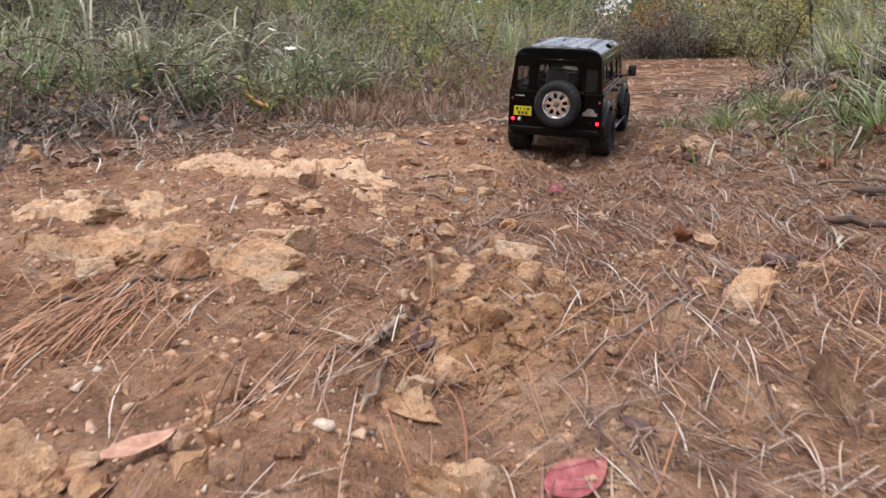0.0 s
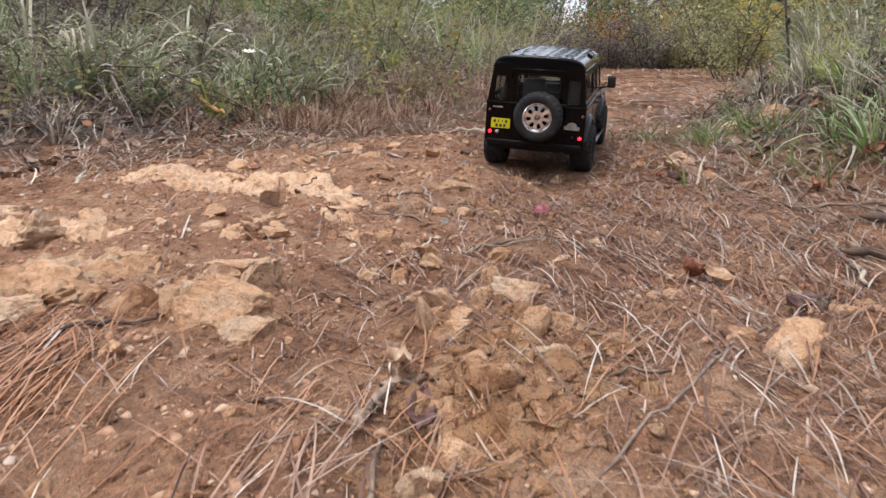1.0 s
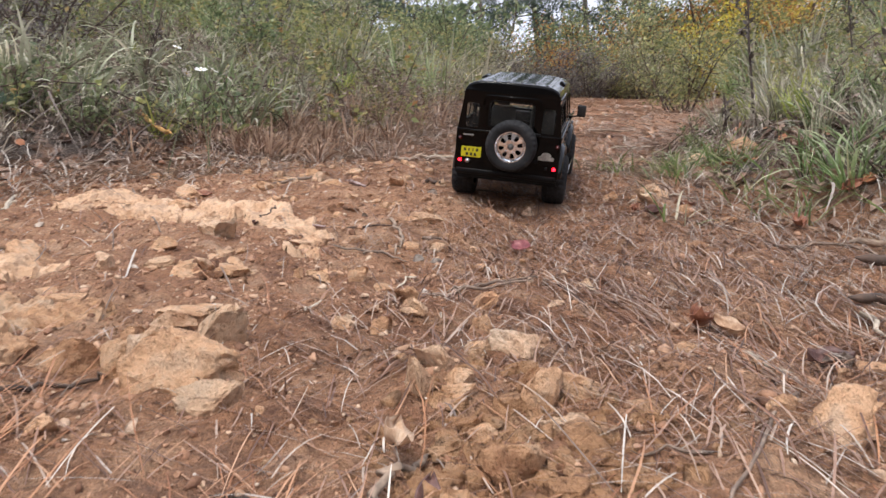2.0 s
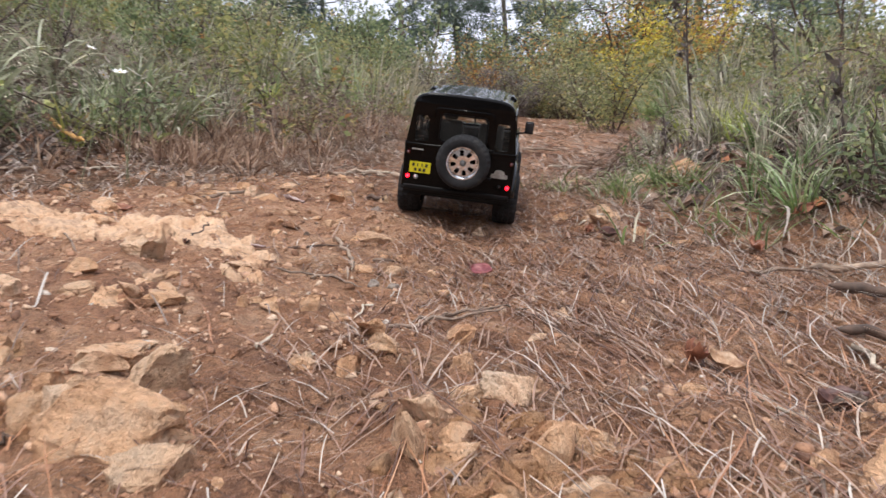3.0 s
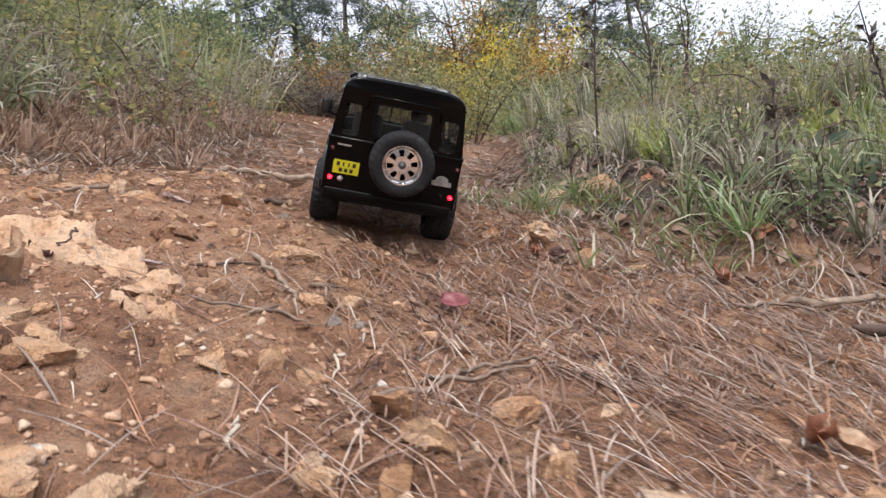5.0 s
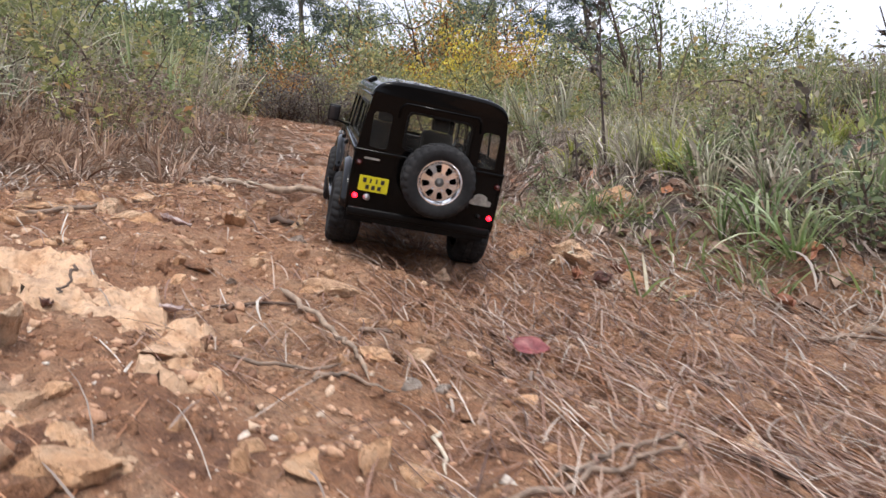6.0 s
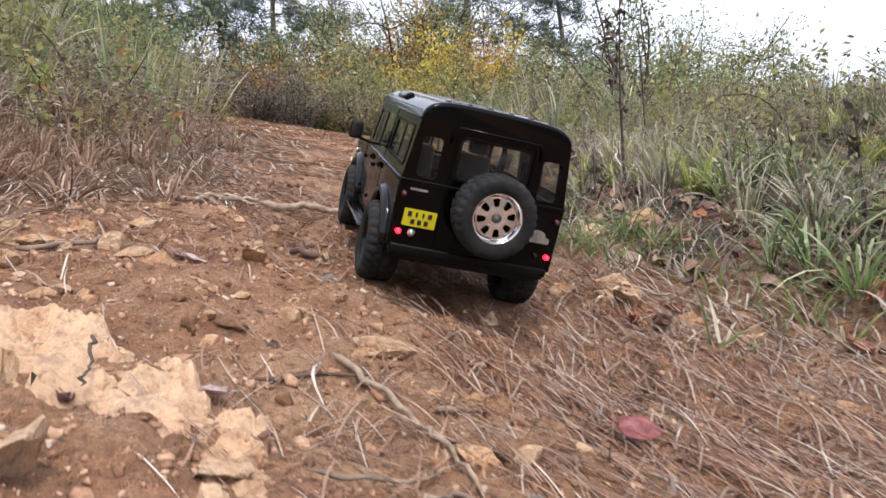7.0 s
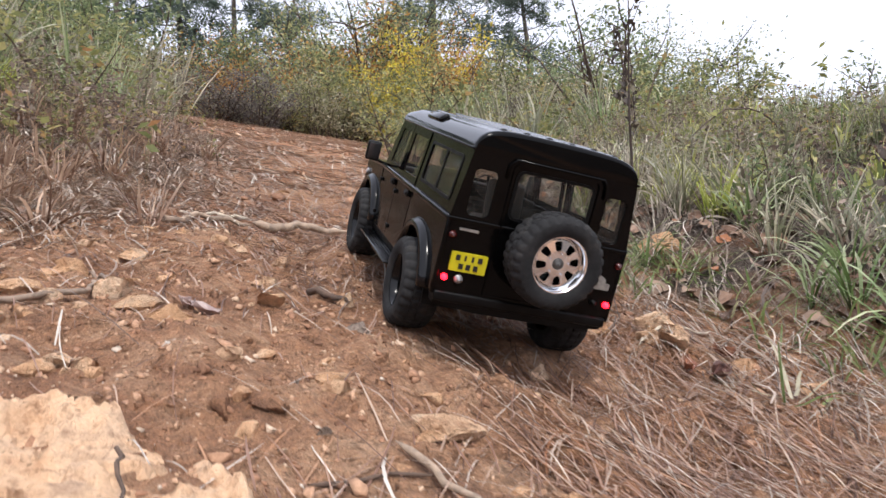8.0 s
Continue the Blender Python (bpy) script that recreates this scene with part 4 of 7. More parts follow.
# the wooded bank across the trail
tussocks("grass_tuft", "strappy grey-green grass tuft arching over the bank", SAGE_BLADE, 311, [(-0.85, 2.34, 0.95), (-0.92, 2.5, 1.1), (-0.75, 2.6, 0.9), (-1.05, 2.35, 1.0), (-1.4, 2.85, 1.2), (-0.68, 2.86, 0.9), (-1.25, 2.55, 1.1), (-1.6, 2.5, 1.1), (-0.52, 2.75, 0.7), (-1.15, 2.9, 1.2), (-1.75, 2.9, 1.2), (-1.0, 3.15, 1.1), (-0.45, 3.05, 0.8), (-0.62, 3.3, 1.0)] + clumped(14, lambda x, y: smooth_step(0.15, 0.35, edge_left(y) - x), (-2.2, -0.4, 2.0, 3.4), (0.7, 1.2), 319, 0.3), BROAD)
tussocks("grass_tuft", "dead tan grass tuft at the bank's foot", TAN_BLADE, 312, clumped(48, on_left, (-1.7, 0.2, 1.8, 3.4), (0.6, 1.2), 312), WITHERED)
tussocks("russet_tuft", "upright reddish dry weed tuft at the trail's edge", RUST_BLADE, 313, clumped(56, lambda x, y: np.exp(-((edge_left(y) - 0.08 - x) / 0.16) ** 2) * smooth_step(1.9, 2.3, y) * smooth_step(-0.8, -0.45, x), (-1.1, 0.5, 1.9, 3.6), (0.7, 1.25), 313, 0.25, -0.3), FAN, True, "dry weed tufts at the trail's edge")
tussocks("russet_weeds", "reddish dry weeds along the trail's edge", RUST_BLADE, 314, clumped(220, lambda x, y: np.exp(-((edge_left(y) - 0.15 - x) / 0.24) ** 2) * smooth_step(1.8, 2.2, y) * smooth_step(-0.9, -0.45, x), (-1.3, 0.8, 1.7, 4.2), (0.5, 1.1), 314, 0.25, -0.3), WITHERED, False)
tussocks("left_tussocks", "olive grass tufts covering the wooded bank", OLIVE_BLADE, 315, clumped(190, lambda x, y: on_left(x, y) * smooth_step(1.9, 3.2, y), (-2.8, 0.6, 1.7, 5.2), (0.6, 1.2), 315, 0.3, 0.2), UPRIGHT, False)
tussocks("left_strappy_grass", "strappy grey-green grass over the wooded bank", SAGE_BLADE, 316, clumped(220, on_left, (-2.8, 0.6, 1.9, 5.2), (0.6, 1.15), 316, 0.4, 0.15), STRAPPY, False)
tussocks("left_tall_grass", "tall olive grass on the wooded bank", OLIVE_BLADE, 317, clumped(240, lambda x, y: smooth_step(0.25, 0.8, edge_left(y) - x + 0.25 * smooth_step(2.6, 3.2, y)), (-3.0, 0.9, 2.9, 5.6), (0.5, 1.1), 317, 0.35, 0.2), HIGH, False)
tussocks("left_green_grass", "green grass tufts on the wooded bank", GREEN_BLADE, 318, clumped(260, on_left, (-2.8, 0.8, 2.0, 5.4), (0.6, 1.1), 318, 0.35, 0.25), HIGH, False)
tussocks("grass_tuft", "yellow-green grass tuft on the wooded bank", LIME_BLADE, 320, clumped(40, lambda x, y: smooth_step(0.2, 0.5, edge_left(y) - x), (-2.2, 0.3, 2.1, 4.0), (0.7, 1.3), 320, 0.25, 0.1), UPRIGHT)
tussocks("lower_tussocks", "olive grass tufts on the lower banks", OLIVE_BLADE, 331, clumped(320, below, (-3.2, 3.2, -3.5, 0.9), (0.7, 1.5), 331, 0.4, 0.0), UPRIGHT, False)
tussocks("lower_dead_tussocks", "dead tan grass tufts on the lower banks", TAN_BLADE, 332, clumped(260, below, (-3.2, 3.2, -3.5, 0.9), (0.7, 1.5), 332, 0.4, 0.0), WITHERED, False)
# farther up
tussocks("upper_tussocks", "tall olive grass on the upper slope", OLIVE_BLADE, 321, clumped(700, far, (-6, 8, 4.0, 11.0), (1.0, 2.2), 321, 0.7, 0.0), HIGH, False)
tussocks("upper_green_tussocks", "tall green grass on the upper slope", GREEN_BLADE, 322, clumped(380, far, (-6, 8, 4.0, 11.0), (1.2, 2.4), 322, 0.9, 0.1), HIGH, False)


def herbs(name, count, where, box, tall, leaf, mat, seed, label, per=13):
    """Small leafy weeds, too many to count: thin stems with leaves along them."""
    rng = np.random.default_rng(seed)
    x, y = scatter(count, where, *box, rng)
    z = height(x, y)
    h = rng.uniform(*tall, count)
    a, lean = rng.uniform(0, 6.283, count), rng.uniform(0.05, 0.6, count)
    tip = np.stack([np.cos(a) * lean * h, np.sin(a) * lean * h, h], 1)
    foot = np.stack([x, y, z - 0.005], 1)
    s = np.linspace(0, 1, 4)[None, :, None]
    v1, f1 = ribbons(foot[:, None] + tip[:, None] * s + np.array([0, 0, 0.02]) * np.sin(s * 3.1), np.full(count, 0.0018), (1.0, 0.6), np.stack([-np.sin(a), np.cos(a), 0 * a], 1))
    k = np.repeat(np.arange(count), per)
    t = rng.uniform(0.3, 1.02, len(k))[:, None]
    at = foot[k] + tip[k] * t + rng.normal(0, 0.006, (len(k), 3))
    b = rng.uniform(0, 6.283, len(k))
    d = np.stack([np.cos(b), np.sin(b), rng.uniform(-0.5, 0.7, len(k))], 1)
    d /= np.linalg.norm(d, axis=1, keepdims=True)
    side = np.cross(d, np.array([0.1, 0.05, 1.0]) + rng.normal(0, 0.4, (len(k), 3)))
    side /= np.linalg.norm(side, axis=1, keepdims=True)
    L = rng.uniform(0.5, 1.2, len(k))[:, None] * leaf
    w = L * rng.uniform(0.16, 0.3, len(k))[:, None]
    v2 = np.stack([at, at + d * L * 0.45 + side * w, at + d * L - np.array([0, 0, 0.12]) * L, at + d * L * 0.45 - side * w], 1).reshape(-1, 3)
    f2 = np.arange(len(k) * 4).reshape(-1, 4)
    tagged(from_arrays(name, np.concatenate([v1, v2]), np.concatenate([f1, f2 + len(v1)]), mat), label, "weeds", kind="stuff")


HERB = strand("yellow_green_herb_leaves", [(0.0, (0.11, 0.125, 0.055)), (0.35, (0.215, 0.235, 0.095)), (0.7, (0.345, 0.335, 0.135)), (0.9, (0.47, 0.41, 0.18)), (1.0, (0.42, 0.2, 0.09))], 0.5, 0, 0.45)
BROWN_HERB = strand("brown_dead_herb_leaves", [(0.0, (0.075, 0.056, 0.049)), (0.4, (0.19, 0.14, 0.117)), (0.75, (0.33, 0.255, 0.21)), (1.0, (0.46, 0.39, 0.325))], 0.75, 0, 0.3)
TANGLE = strand("dark_dead_stalks", [(0.0, (0.055, 0.043, 0.037)), (0.5, (0.145, 0.112, 0.094)), (0.85, (0.27, 0.22, 0.185)), (1.0, (0.42, 0.37, 0.315))], 0.8)
herbs("bank_herbs", 1150, lambda x, y: right_bank(x, y) * smooth_step(0.15, 0.7, x - edge_right(y)), (0.8, 3.0, 1.0, 4.0), (0.04, 0.17), 0.017, HERB, 101, "small yellow-green weeds among bank grass")
herbs("dead_bank_herbs", 1300, right_bank, (0.65, 3.0, 1.0, 4.0), (0.03, 0.17), 0.018, BROWN_HERB, 102, "brown withered weeds among bank grass")
herbs("left_bank_herbs", 850, left_bank, (-2.4, 0.8, 1.7, 5.0), (0.05, 0.2), 0.019, HERB, 103, "small yellow-green weeds on the bank")
herbs("dead_left_herbs", 1000, left_bank, (-2.4, 0.6, 1.7, 4.6), (0.06, 0.28), 0.022, BROWN_HERB, 104, "brown withered weeds on the bank")
herbs("lime_bank_herbs", 230, lambda x, y: left_bank(x, y) * (rough_noise(x, y, 0.45, 2, 31) > 0.1), (-2.6, 0.8, 2.2, 5.4), (0.1, 0.34), 0.034, HERB, 109, "broader yellow-green leafy weeds on the bank", 20)
herbs("side_herbs", 260, lambda x, y: 0.9 * (rough_noise(x, y, 0.45, 2, 33) > -0.1), (1.7, 5.2, 1.4, 4.8), (0.08, 0.28), 0.03, HERB, 110, "yellow-green leafy weeds on the side slope", 18)
herbs("upper_herbs", 1500, far, (-5, 7, 4.0, 10.0), (0.15, 0.6), 0.05, HERB, 105, "leafy yellow-green weeds on the upper slope", 18)
grass("dead_stalks", 3600, right_bank, R1, (0.1, 0.32), (0.0012, 0.0026), TANGLE, 106, "dark dead stalks tangled on the bank", grow=taller_right, tuft=4, spread=0.08, **WILD)
grass("dead_bank_stalks", 10000, left_bank, L1, (0.12, 0.38), (0.0012, 0.003), TANGLE, 107, "dark dead stalks tangled on the bank", grow=taller_left, tuft=4, spread=0.08, **WILD)



def leaf_litter(name, count, where, box, length, mat, seed, label):
    """Dead broad leaves, folded and curled, lying over one another on the ground."""
    rng = np.random.default_rng(seed)
    x, y = scatter(count, where, *box, rng)
    a = rng.uniform(0, 6.283, count)
    L, W = rng.uniform(*length, count), rng.uniform(0.2, 0.34, count)
    u = np.array([0.0, 0.25, 0.6, 1.0])
    w = np.array([0.12, 0.95, 0.85, 0.05])
    cup, curl = rng.uniform(0.1, 0.9, count), rng.normal(0.1, 0.3, count)
    rows = []
    for s in (-1, 0, 1):
        px = L[:, None] * (u[None] - 0.5)
        py = s * L[:, None] * W[:, None] * w[None]
        pz = np.abs(py) * cup[:, None] + curl[:, None] * L[:, None] * (u[None] - 0.5) ** 2
        gx, gy = x[:, None] + px * np.cos(a)[:, None] - py * np.sin(a)[:, None], y[:, None] + px * np.sin(a)[:, None] + py * np.cos(a)[:, None]
        rows.append(np.stack([gx, gy, np.maximum(height(gx, gy) + pz + rng.uniform(0.001, 0.012, count)[:, None] + rng.normal(0, 0.12, count)[:, None] * px, height(gx, gy) + 0.001)], 2))
    v = np.stack(rows, 1).reshape(-1, 3)
    i = np.arange(count)[:, None] * 12
    f = np.concatenate([i + np.array([[r * 4 + k, r * 4 + k + 1, r * 4 + k + 5, r * 4 + k + 4]]) for r in (0, 1) for k in range(3)])
    tagged(from_arrays(name, v, f, mat), label, "leaf litter", kind="stuff")


GREY_TWIG = strand("grey_dead_twigs", [(0.0, (0.07, 0.052, 0.043)), (0.5, (0.18, 0.14, 0.118)), (0.85, (0.28, 0.235, 0.2)), (1.0, (0.36, 0.31, 0.27))], 0.8)
DEAD_LEAF = strand("dead_brown_leaves", [(0.0, (0.06, 0.038, 0.03)), (0.3, (0.15, 0.088, 0.062)), (0.6, (0.24, 0.145, 0.1)), (0.85, (0.36, 0.26, 0.2)), (1.0, (0.4, 0.16, 0.075))], 0.7)
leaf_litter("leaf_litter", 3200, lambda x, y: smooth_step(-0.02, 0.25, x - edge_right(y)) * np.exp(-0.6 * np.clip(x - edge_right(y) - 0.8, 0, 9)), (0.5, 2.8, 0.9, 4.0), (0.014, 0.04), DEAD_LEAF, 121, "dead brown leaves among the bank grass")
leaf_litter("left_leaf_litter", 2600, lambda x, y: smooth_step(-0.1, 0.2, edge_left(y) - x) * np.exp(-np.clip(edge_left(y) - x - 0.5, 0, 9)), (-2.2, 0.6, 1.5, 4.5), (0.016, 0.04), DEAD_LEAF, 122, "dead brown leaves under the bank weeds")
needles("dead_twigs", 900, lambda x, y: smooth_step(-0.1, 0.2, edge_left(y) - x) * np.exp(-np.clip(edge_left(y) - x - 0.35, 0, 9) * 1.5) + smooth_step(0.0, 0.2, x - edge_right(y)) * np.exp(-np.clip(x - edge_right(y) - 0.3, 0, 9) * 1.5), (-2.0, 2.2, 1.0, 4.2), (0.08, 0.34), (0.003, 0.006), 0.05, GREY_TWIG, 124, "grey dead twigs tangled along the banks", steps=8, curve=1.2)
PALE_TWIG = strand("bleached_dead_twigs", [(0.0, (0.2, 0.16, 0.135)), (0.5, (0.38, 0.32, 0.27)), (1.0, (0.6, 0.54, 0.47))], 0.8)
needles("bleached_twigs", 240, lambda x, y: smooth_step(-0.1, 0.15, edge_left(y) - x) * np.exp(-np.clip(edge_left(y) - x - 0.3, 0, 9) * 2) + 0.6 * smooth_step(0.0, 0.2, x - edge_right(y)) * np.exp(-np.clip(x - edge_right(y) - 0.3, 0, 9) * 2), (-2.0, 2.0, 1.2, 4.0), (0.06, 0.28), (0.0025, 0.0055), 0.06, PALE_TWIG, 126, "bleached curling twigs along the banks", steps=9, curve=1.8)
needles("dead_canes", 260, lambda x, y: smooth_step(0.0, 0.3, edge_left(y) - x) * np.exp(-np.clip(edge_left(y) - x - 0.5, 0, 9)), (-2.2, 0.6, 1.6, 4.0), (0.15, 0.5), (0.004, 0.009), 0.14, TANGLE, 125, "dark fallen canes tangled on the bank", steps=8, curve=1.0)
# ---- the radio-controlled model of an off-road station wagon ----
def car_paint(name, shine, low, high):
    m, n, l, b = material(name, 0.1)
    t, d = noise_node(n, l, 18, 5, 0.6), noise_node(n, l, 260, 4, 0.7)
    l.new(ramp(n, l, t.outputs[0], [(0.35, (0.0012, 0.0012, 0.0014)), (0.7, (0.0026, 0.0024, 0.0023))]).outputs[0], b.inputs["Base Color"])
    r = ramp(n, l, t.outputs[0], [(0.3, (low,) * 3), (0.75, (high,) * 3)])
    l.new(r.outputs[0], b.inputs["Roughness"])
    bumped(n, l, b, d.outputs[0], 0.04, 0.001)
    b.inputs["Specular IOR Level"].default_value = shine
    return m


def rubber():
    m, n, l, b = material("dusty_tyre_rubber", 0.82)
    t, d = noise_node(n, l, 45, 6, 0.65), noise_node(n, l, 400, 4, 0.6)
    l.new(ramp(n, l, t.outputs[0], [(0.3, (0.010, 0.010, 0.011)), (0.55, (0.022, 0.022, 0.023)), (0.82, (0.06, 0.055, 0.05))]).outputs[0], b.inputs["Base Color"])
    b.inputs["Specular IOR Level"].default_value = 0.2
    bumped(n, l, b, d.outputs[0], 0.3, 0.0008)
    return m


def glass():
    m, n, l, b = material("clear_window_plastic", 0.03)
    fr, gl, tr, mx = n.new("ShaderNodeLayerWeight"), n.new("ShaderNodeBsdfGlossy"), n.new("ShaderNodeBsdfTransparent"), n.new("ShaderNodeMixShader")
    fr.inputs["Blend"].default_value, gl.inputs["Roughness"].default_value = 0.12, 0.04
    mild = n.new("ShaderNodeMath")
    mild.operation, mild.inputs[1].default_value = "MULTIPLY", 0.5
    l.new(fr.outputs["Facing"], mild.inputs[0])
    tr.inputs["Color"].default_value = (0.9, 0.9, 0.88, 1)
    l.new(mild.outputs[0], mx.inputs[0])
    l.new(tr.outputs[0], mx.inputs[1])
    l.new(gl.outputs[0], mx.inputs[2])
    dust, film = n.new("ShaderNodeBsdfDiffuse"), n.new("ShaderNodeMixShader")
    dust.inputs["Color"].default_value = (0.42, 0.4, 0.38, 1)
    t = noise_node(n, l, 70, 5, 0.6)
    l.new(ramp(n, l, t.outputs[0], [(0.3, (0.005,) * 3), (0.7, (0.035,) * 3)]).outputs[0], film.inputs[0])
    l.new(mx.outputs[0], film.inputs[1])
    l.new(dust.outputs[0], film.inputs[2])
    l.new(film.outputs[0], n["Material Output"].inputs["Surface"])
    return m


def glowing(name, colour, strength):
    m, n, l, b = material(name, 0.25)
    b.inputs["Base Color"].default_value = (*colour, 1)
    b.inputs["Emission Color"].default_value, b.inputs["Emission Strength"].default_value = (*colour, 1), strength
    return m


PAINT, RUBBER, PANE = car_paint("black_gloss_paint", 0.15, 0.05, 0.13), rubber(), glass()
ROOF_PAINT = car_paint("polished_black_roof_paint", 0.5, 0.03, 0.07)
CHROME = plain("chrome_plating", (0.86, 0.87, 0.89), 0.1, 1.0, 90, 0.05)
DULL = plain("matt_black_plastic", (0.003, 0.003, 0.0033), 0.45, 0, 80, 0.2, 0.0006)
DARK_MIRROR = plain("dark_mirror_glass", (0.05, 0.05, 0.055), 0.12, 0.3)
SATIN = plain("satin_black_trim", (0.005, 0.005, 0.006), 0.12, 0, 60, 0.15)
SATIN.node_tree.nodes["Principled BSDF"].inputs["Specular IOR Level"].default_value = 0.28
DULL.node_tree.nodes["Principled BSDF"].inputs["Specular IOR Level"].default_value = 0.15
SEAT = plain("dark_grey_seat_plastic", (0.035, 0.033, 0.032), 0.65, 0, 70, 0.2)
TAIL = glowing("lit_red_lamp", (1.0, 0.008, 0.02), 5.0)
RED_DARK = plain("unlit_dark_red_lens", (0.05, 0.005, 0.004), 0.2)
CLEAR_LAMP = plain("clear_grey_lamp_lens", (0.33, 0.33, 0.34), 0.15, 0.4)
PLATE = plain("yellow_number_plate", (0.56, 0.5, 0.012), 0.4, 0, 40, 0.06)
INK = plain("black_plate_marks", (0.012, 0.012, 0.012), 0.5)
HUB_GREY = plain("dark_grey_hub_metal", (0.09, 0.085, 0.08), 0.35, 0.6)
BADGE = plain("silver_badge", (0.32, 0.33, 0.32), 0.35, 0.6, 200, 0.2)
RED_METAL = plain("dark_red_axle_casing", (0.22, 0.02, 0.014), 0.4, 0.3)

car = new("model_car")
car.matrix_world = CAR
tagged(car, "glossy black toy off-road station wagon climbing the dirt trail", "toy car")


def rrect(cx, cy, w, h, r, n=5):
    p = []
    for qx, qy, a0 in ((1, 1, 0), (-1, 1, 90), (-1, -1, 180), (1, -1, 270)):
        for k in range(n):
            a = radians(a0 + 90 * k / (n - 1))
            p.append((cx + qx * (w / 2 - r) + r * math.cos(a), cy + qy * (h / 2 - r) + r * math.sin(a)))
    return p


def panel(outline, holes, place, thick, bevel=0.0):
    """A sheet with openings, cut in two dimensions and laid into space by place(u, v, depth)."""
    bm = bmesh.new()
    edges = []
    for loop in (outline, *holes):
        vs = [bm.verts.new((u, v, 0)) for u, v in loop]
        edges += [bm.edges.new((vs[i], vs[(i + 1) % len(vs)])) for i in range(len(vs))]
    bmesh.ops.triangle_fill(bm, use_beauty=True, use_dissolve=False, edges=edges)
    bmesh.ops.recalc_face_normals(bm, faces=bm.faces)
    if bm.faces and sum(f.normal.z for f in bm.faces) < 0:
        bmesh.ops.reverse_faces(bm, faces=bm.faces)
    ring = bmesh.ops.extrude_face_region(bm, geom=list(bm.faces))
    for v in [g for g in ring["geom"] if isinstance(g, bmesh.types.BMVert)]:
        v.co.z = thick
    bmesh.ops.recalc_face_normals(bm, faces=bm.faces)
    for v in bm.verts:
        v.co = Vector(place(v.co.x, v.co.y, v.co.z))
    bmesh.ops.recalc_face_normals(bm, faces=bm.faces)
    return bm


def box(cx, cy, cz, sx, sy, sz, bevel=0.0015, turn=(0, 0, 0), segments=2):
    bm = bmesh.new()
    bmesh.ops.create_cube(bm, size=1, matrix=Matrix.Diagonal((sx, sy, sz, 1)))
    if bevel:
        bmesh.ops.bevel(bm, geom=list(bm.edges), offset=min(bevel, 0.45 * min(sx, sy, sz)), segments=segments, affect="EDGES", profile=0.5)
    bmesh.ops.transform(bm, matrix=pose(cx, cy, cz, *turn), verts=bm.verts)
    return bm


def merge(*bms):
    out = bmesh.new()
    for b in bms:
        me = bpy.data.meshes.new("scrap")
        b.to_mesh(me)
        b.free()
        out.from_mesh(me)
        bpy.data.meshes.remove(me)
    return out


def lathe(profile, steps, axis="X", closed=True):
    """Turns rows of (along, radius) about an axis."""
    bm = bmesh.new()
    rings = []
    for k in range(steps):
        a = 2 * math.pi * k / steps
        rings.append([bm.verts.new((x, r * math.cos(a), r * math.sin(a))) for x, r in profile])
    n = len(profile)
    for k in range(steps):
        p, q = rings[k], rings[(k + 1) % steps]
        for i in range(n if closed else n - 1):
            j = (i + 1) % n
            bm.faces.new((p[i], p[j], q[j], q[i]))
    bmesh.ops.recalc_face_normals(bm, faces=bm.faces)
    if axis == "Y":
        bmesh.ops.transform(bm, matrix=Matrix.Rotation(radians(90), 4, "Z"), verts=bm.verts)
    elif axis == "Z":
        bmesh.ops.transform(bm, matrix=Matrix.Rotation(radians(-90), 4, "Y"), verts=bm.verts)
    return bm


def pipe(points, radius, sides=8):
    v, f = tube_arrays(points, [radius] * len(points), sides)
    bm = bmesh.new()
    vs = [bm.verts.new(p) for p in v]
    for q in f:
        bm.faces.new([vs[i] for i in q])
    n = len(points)
    bm.faces.new(vs[:sides][::-1])
    bm.faces.new(vs[(n - 1) * sides:])
    bmesh.ops.recalc_face_normals(bm, faces=bm.faces)
    return bm


def tube_arrays(rows, radii, sides):
    p = np.asarray(rows, float)
    along = np.gradient(p, axis=0)
    along /= np.linalg.norm(along, axis=1, keepdims=True) + 1e-9
    u = np.cross(along, np.array([0.31, 0.45, 0.84]))
    u /= np.linalg.norm(u, axis=1, keepdims=True) + 1e-9
    w = np.cross(along, u)
    a = np.linspace(0, 2 * np.pi, sides, endpoint=False)
    v = p[:, None] + np.asarray(radii, float)[:, None, None] * (u[:, None] * np.cos(a)[None, :, None] + w[:, None] * np.sin(a)[None, :, None])
    f = [(i * sides + j, i * sides + (j + 1) % sides, (i + 1) * sides + (j + 1) % sides, (i + 1) * sides + j) for i in range(len(p) - 1) for j in range(sides)]
    return v.reshape(-1, 3), f


# sizes in metres from the ground under the rear axle
REAR, WAIST, GUTTER, ROOF, FRONT, BASE, RAD = -0.098, 0.149, 0.2175, 0.2405, 0.392, 0.322, 0.0519
HW, HG = 0.0985, 0.0895


def half(v):
    return HW if v <= WAIST else HW - 0.0015 - (HW - 0.0015 - HG) * (v - WAIST) / (GUTTER - WAIST)


def flank(s):
    return lambda u, v, d: (s * (half(v) - d), u, v)


def arch(centre, r, z0, z1=None, n=13):
    """Points of a wheel opening, from its rear foot over to its front foot."""
    a0 = math.asin((z0 - RAD) / r)
    return [(centre - r * math.cos(a0 + (math.pi - 2 * a0) * k / (n - 1)), RAD + r * math.sin(a0 + (math.pi - 2 * a0) * k / (n - 1))) for k in range(n)]


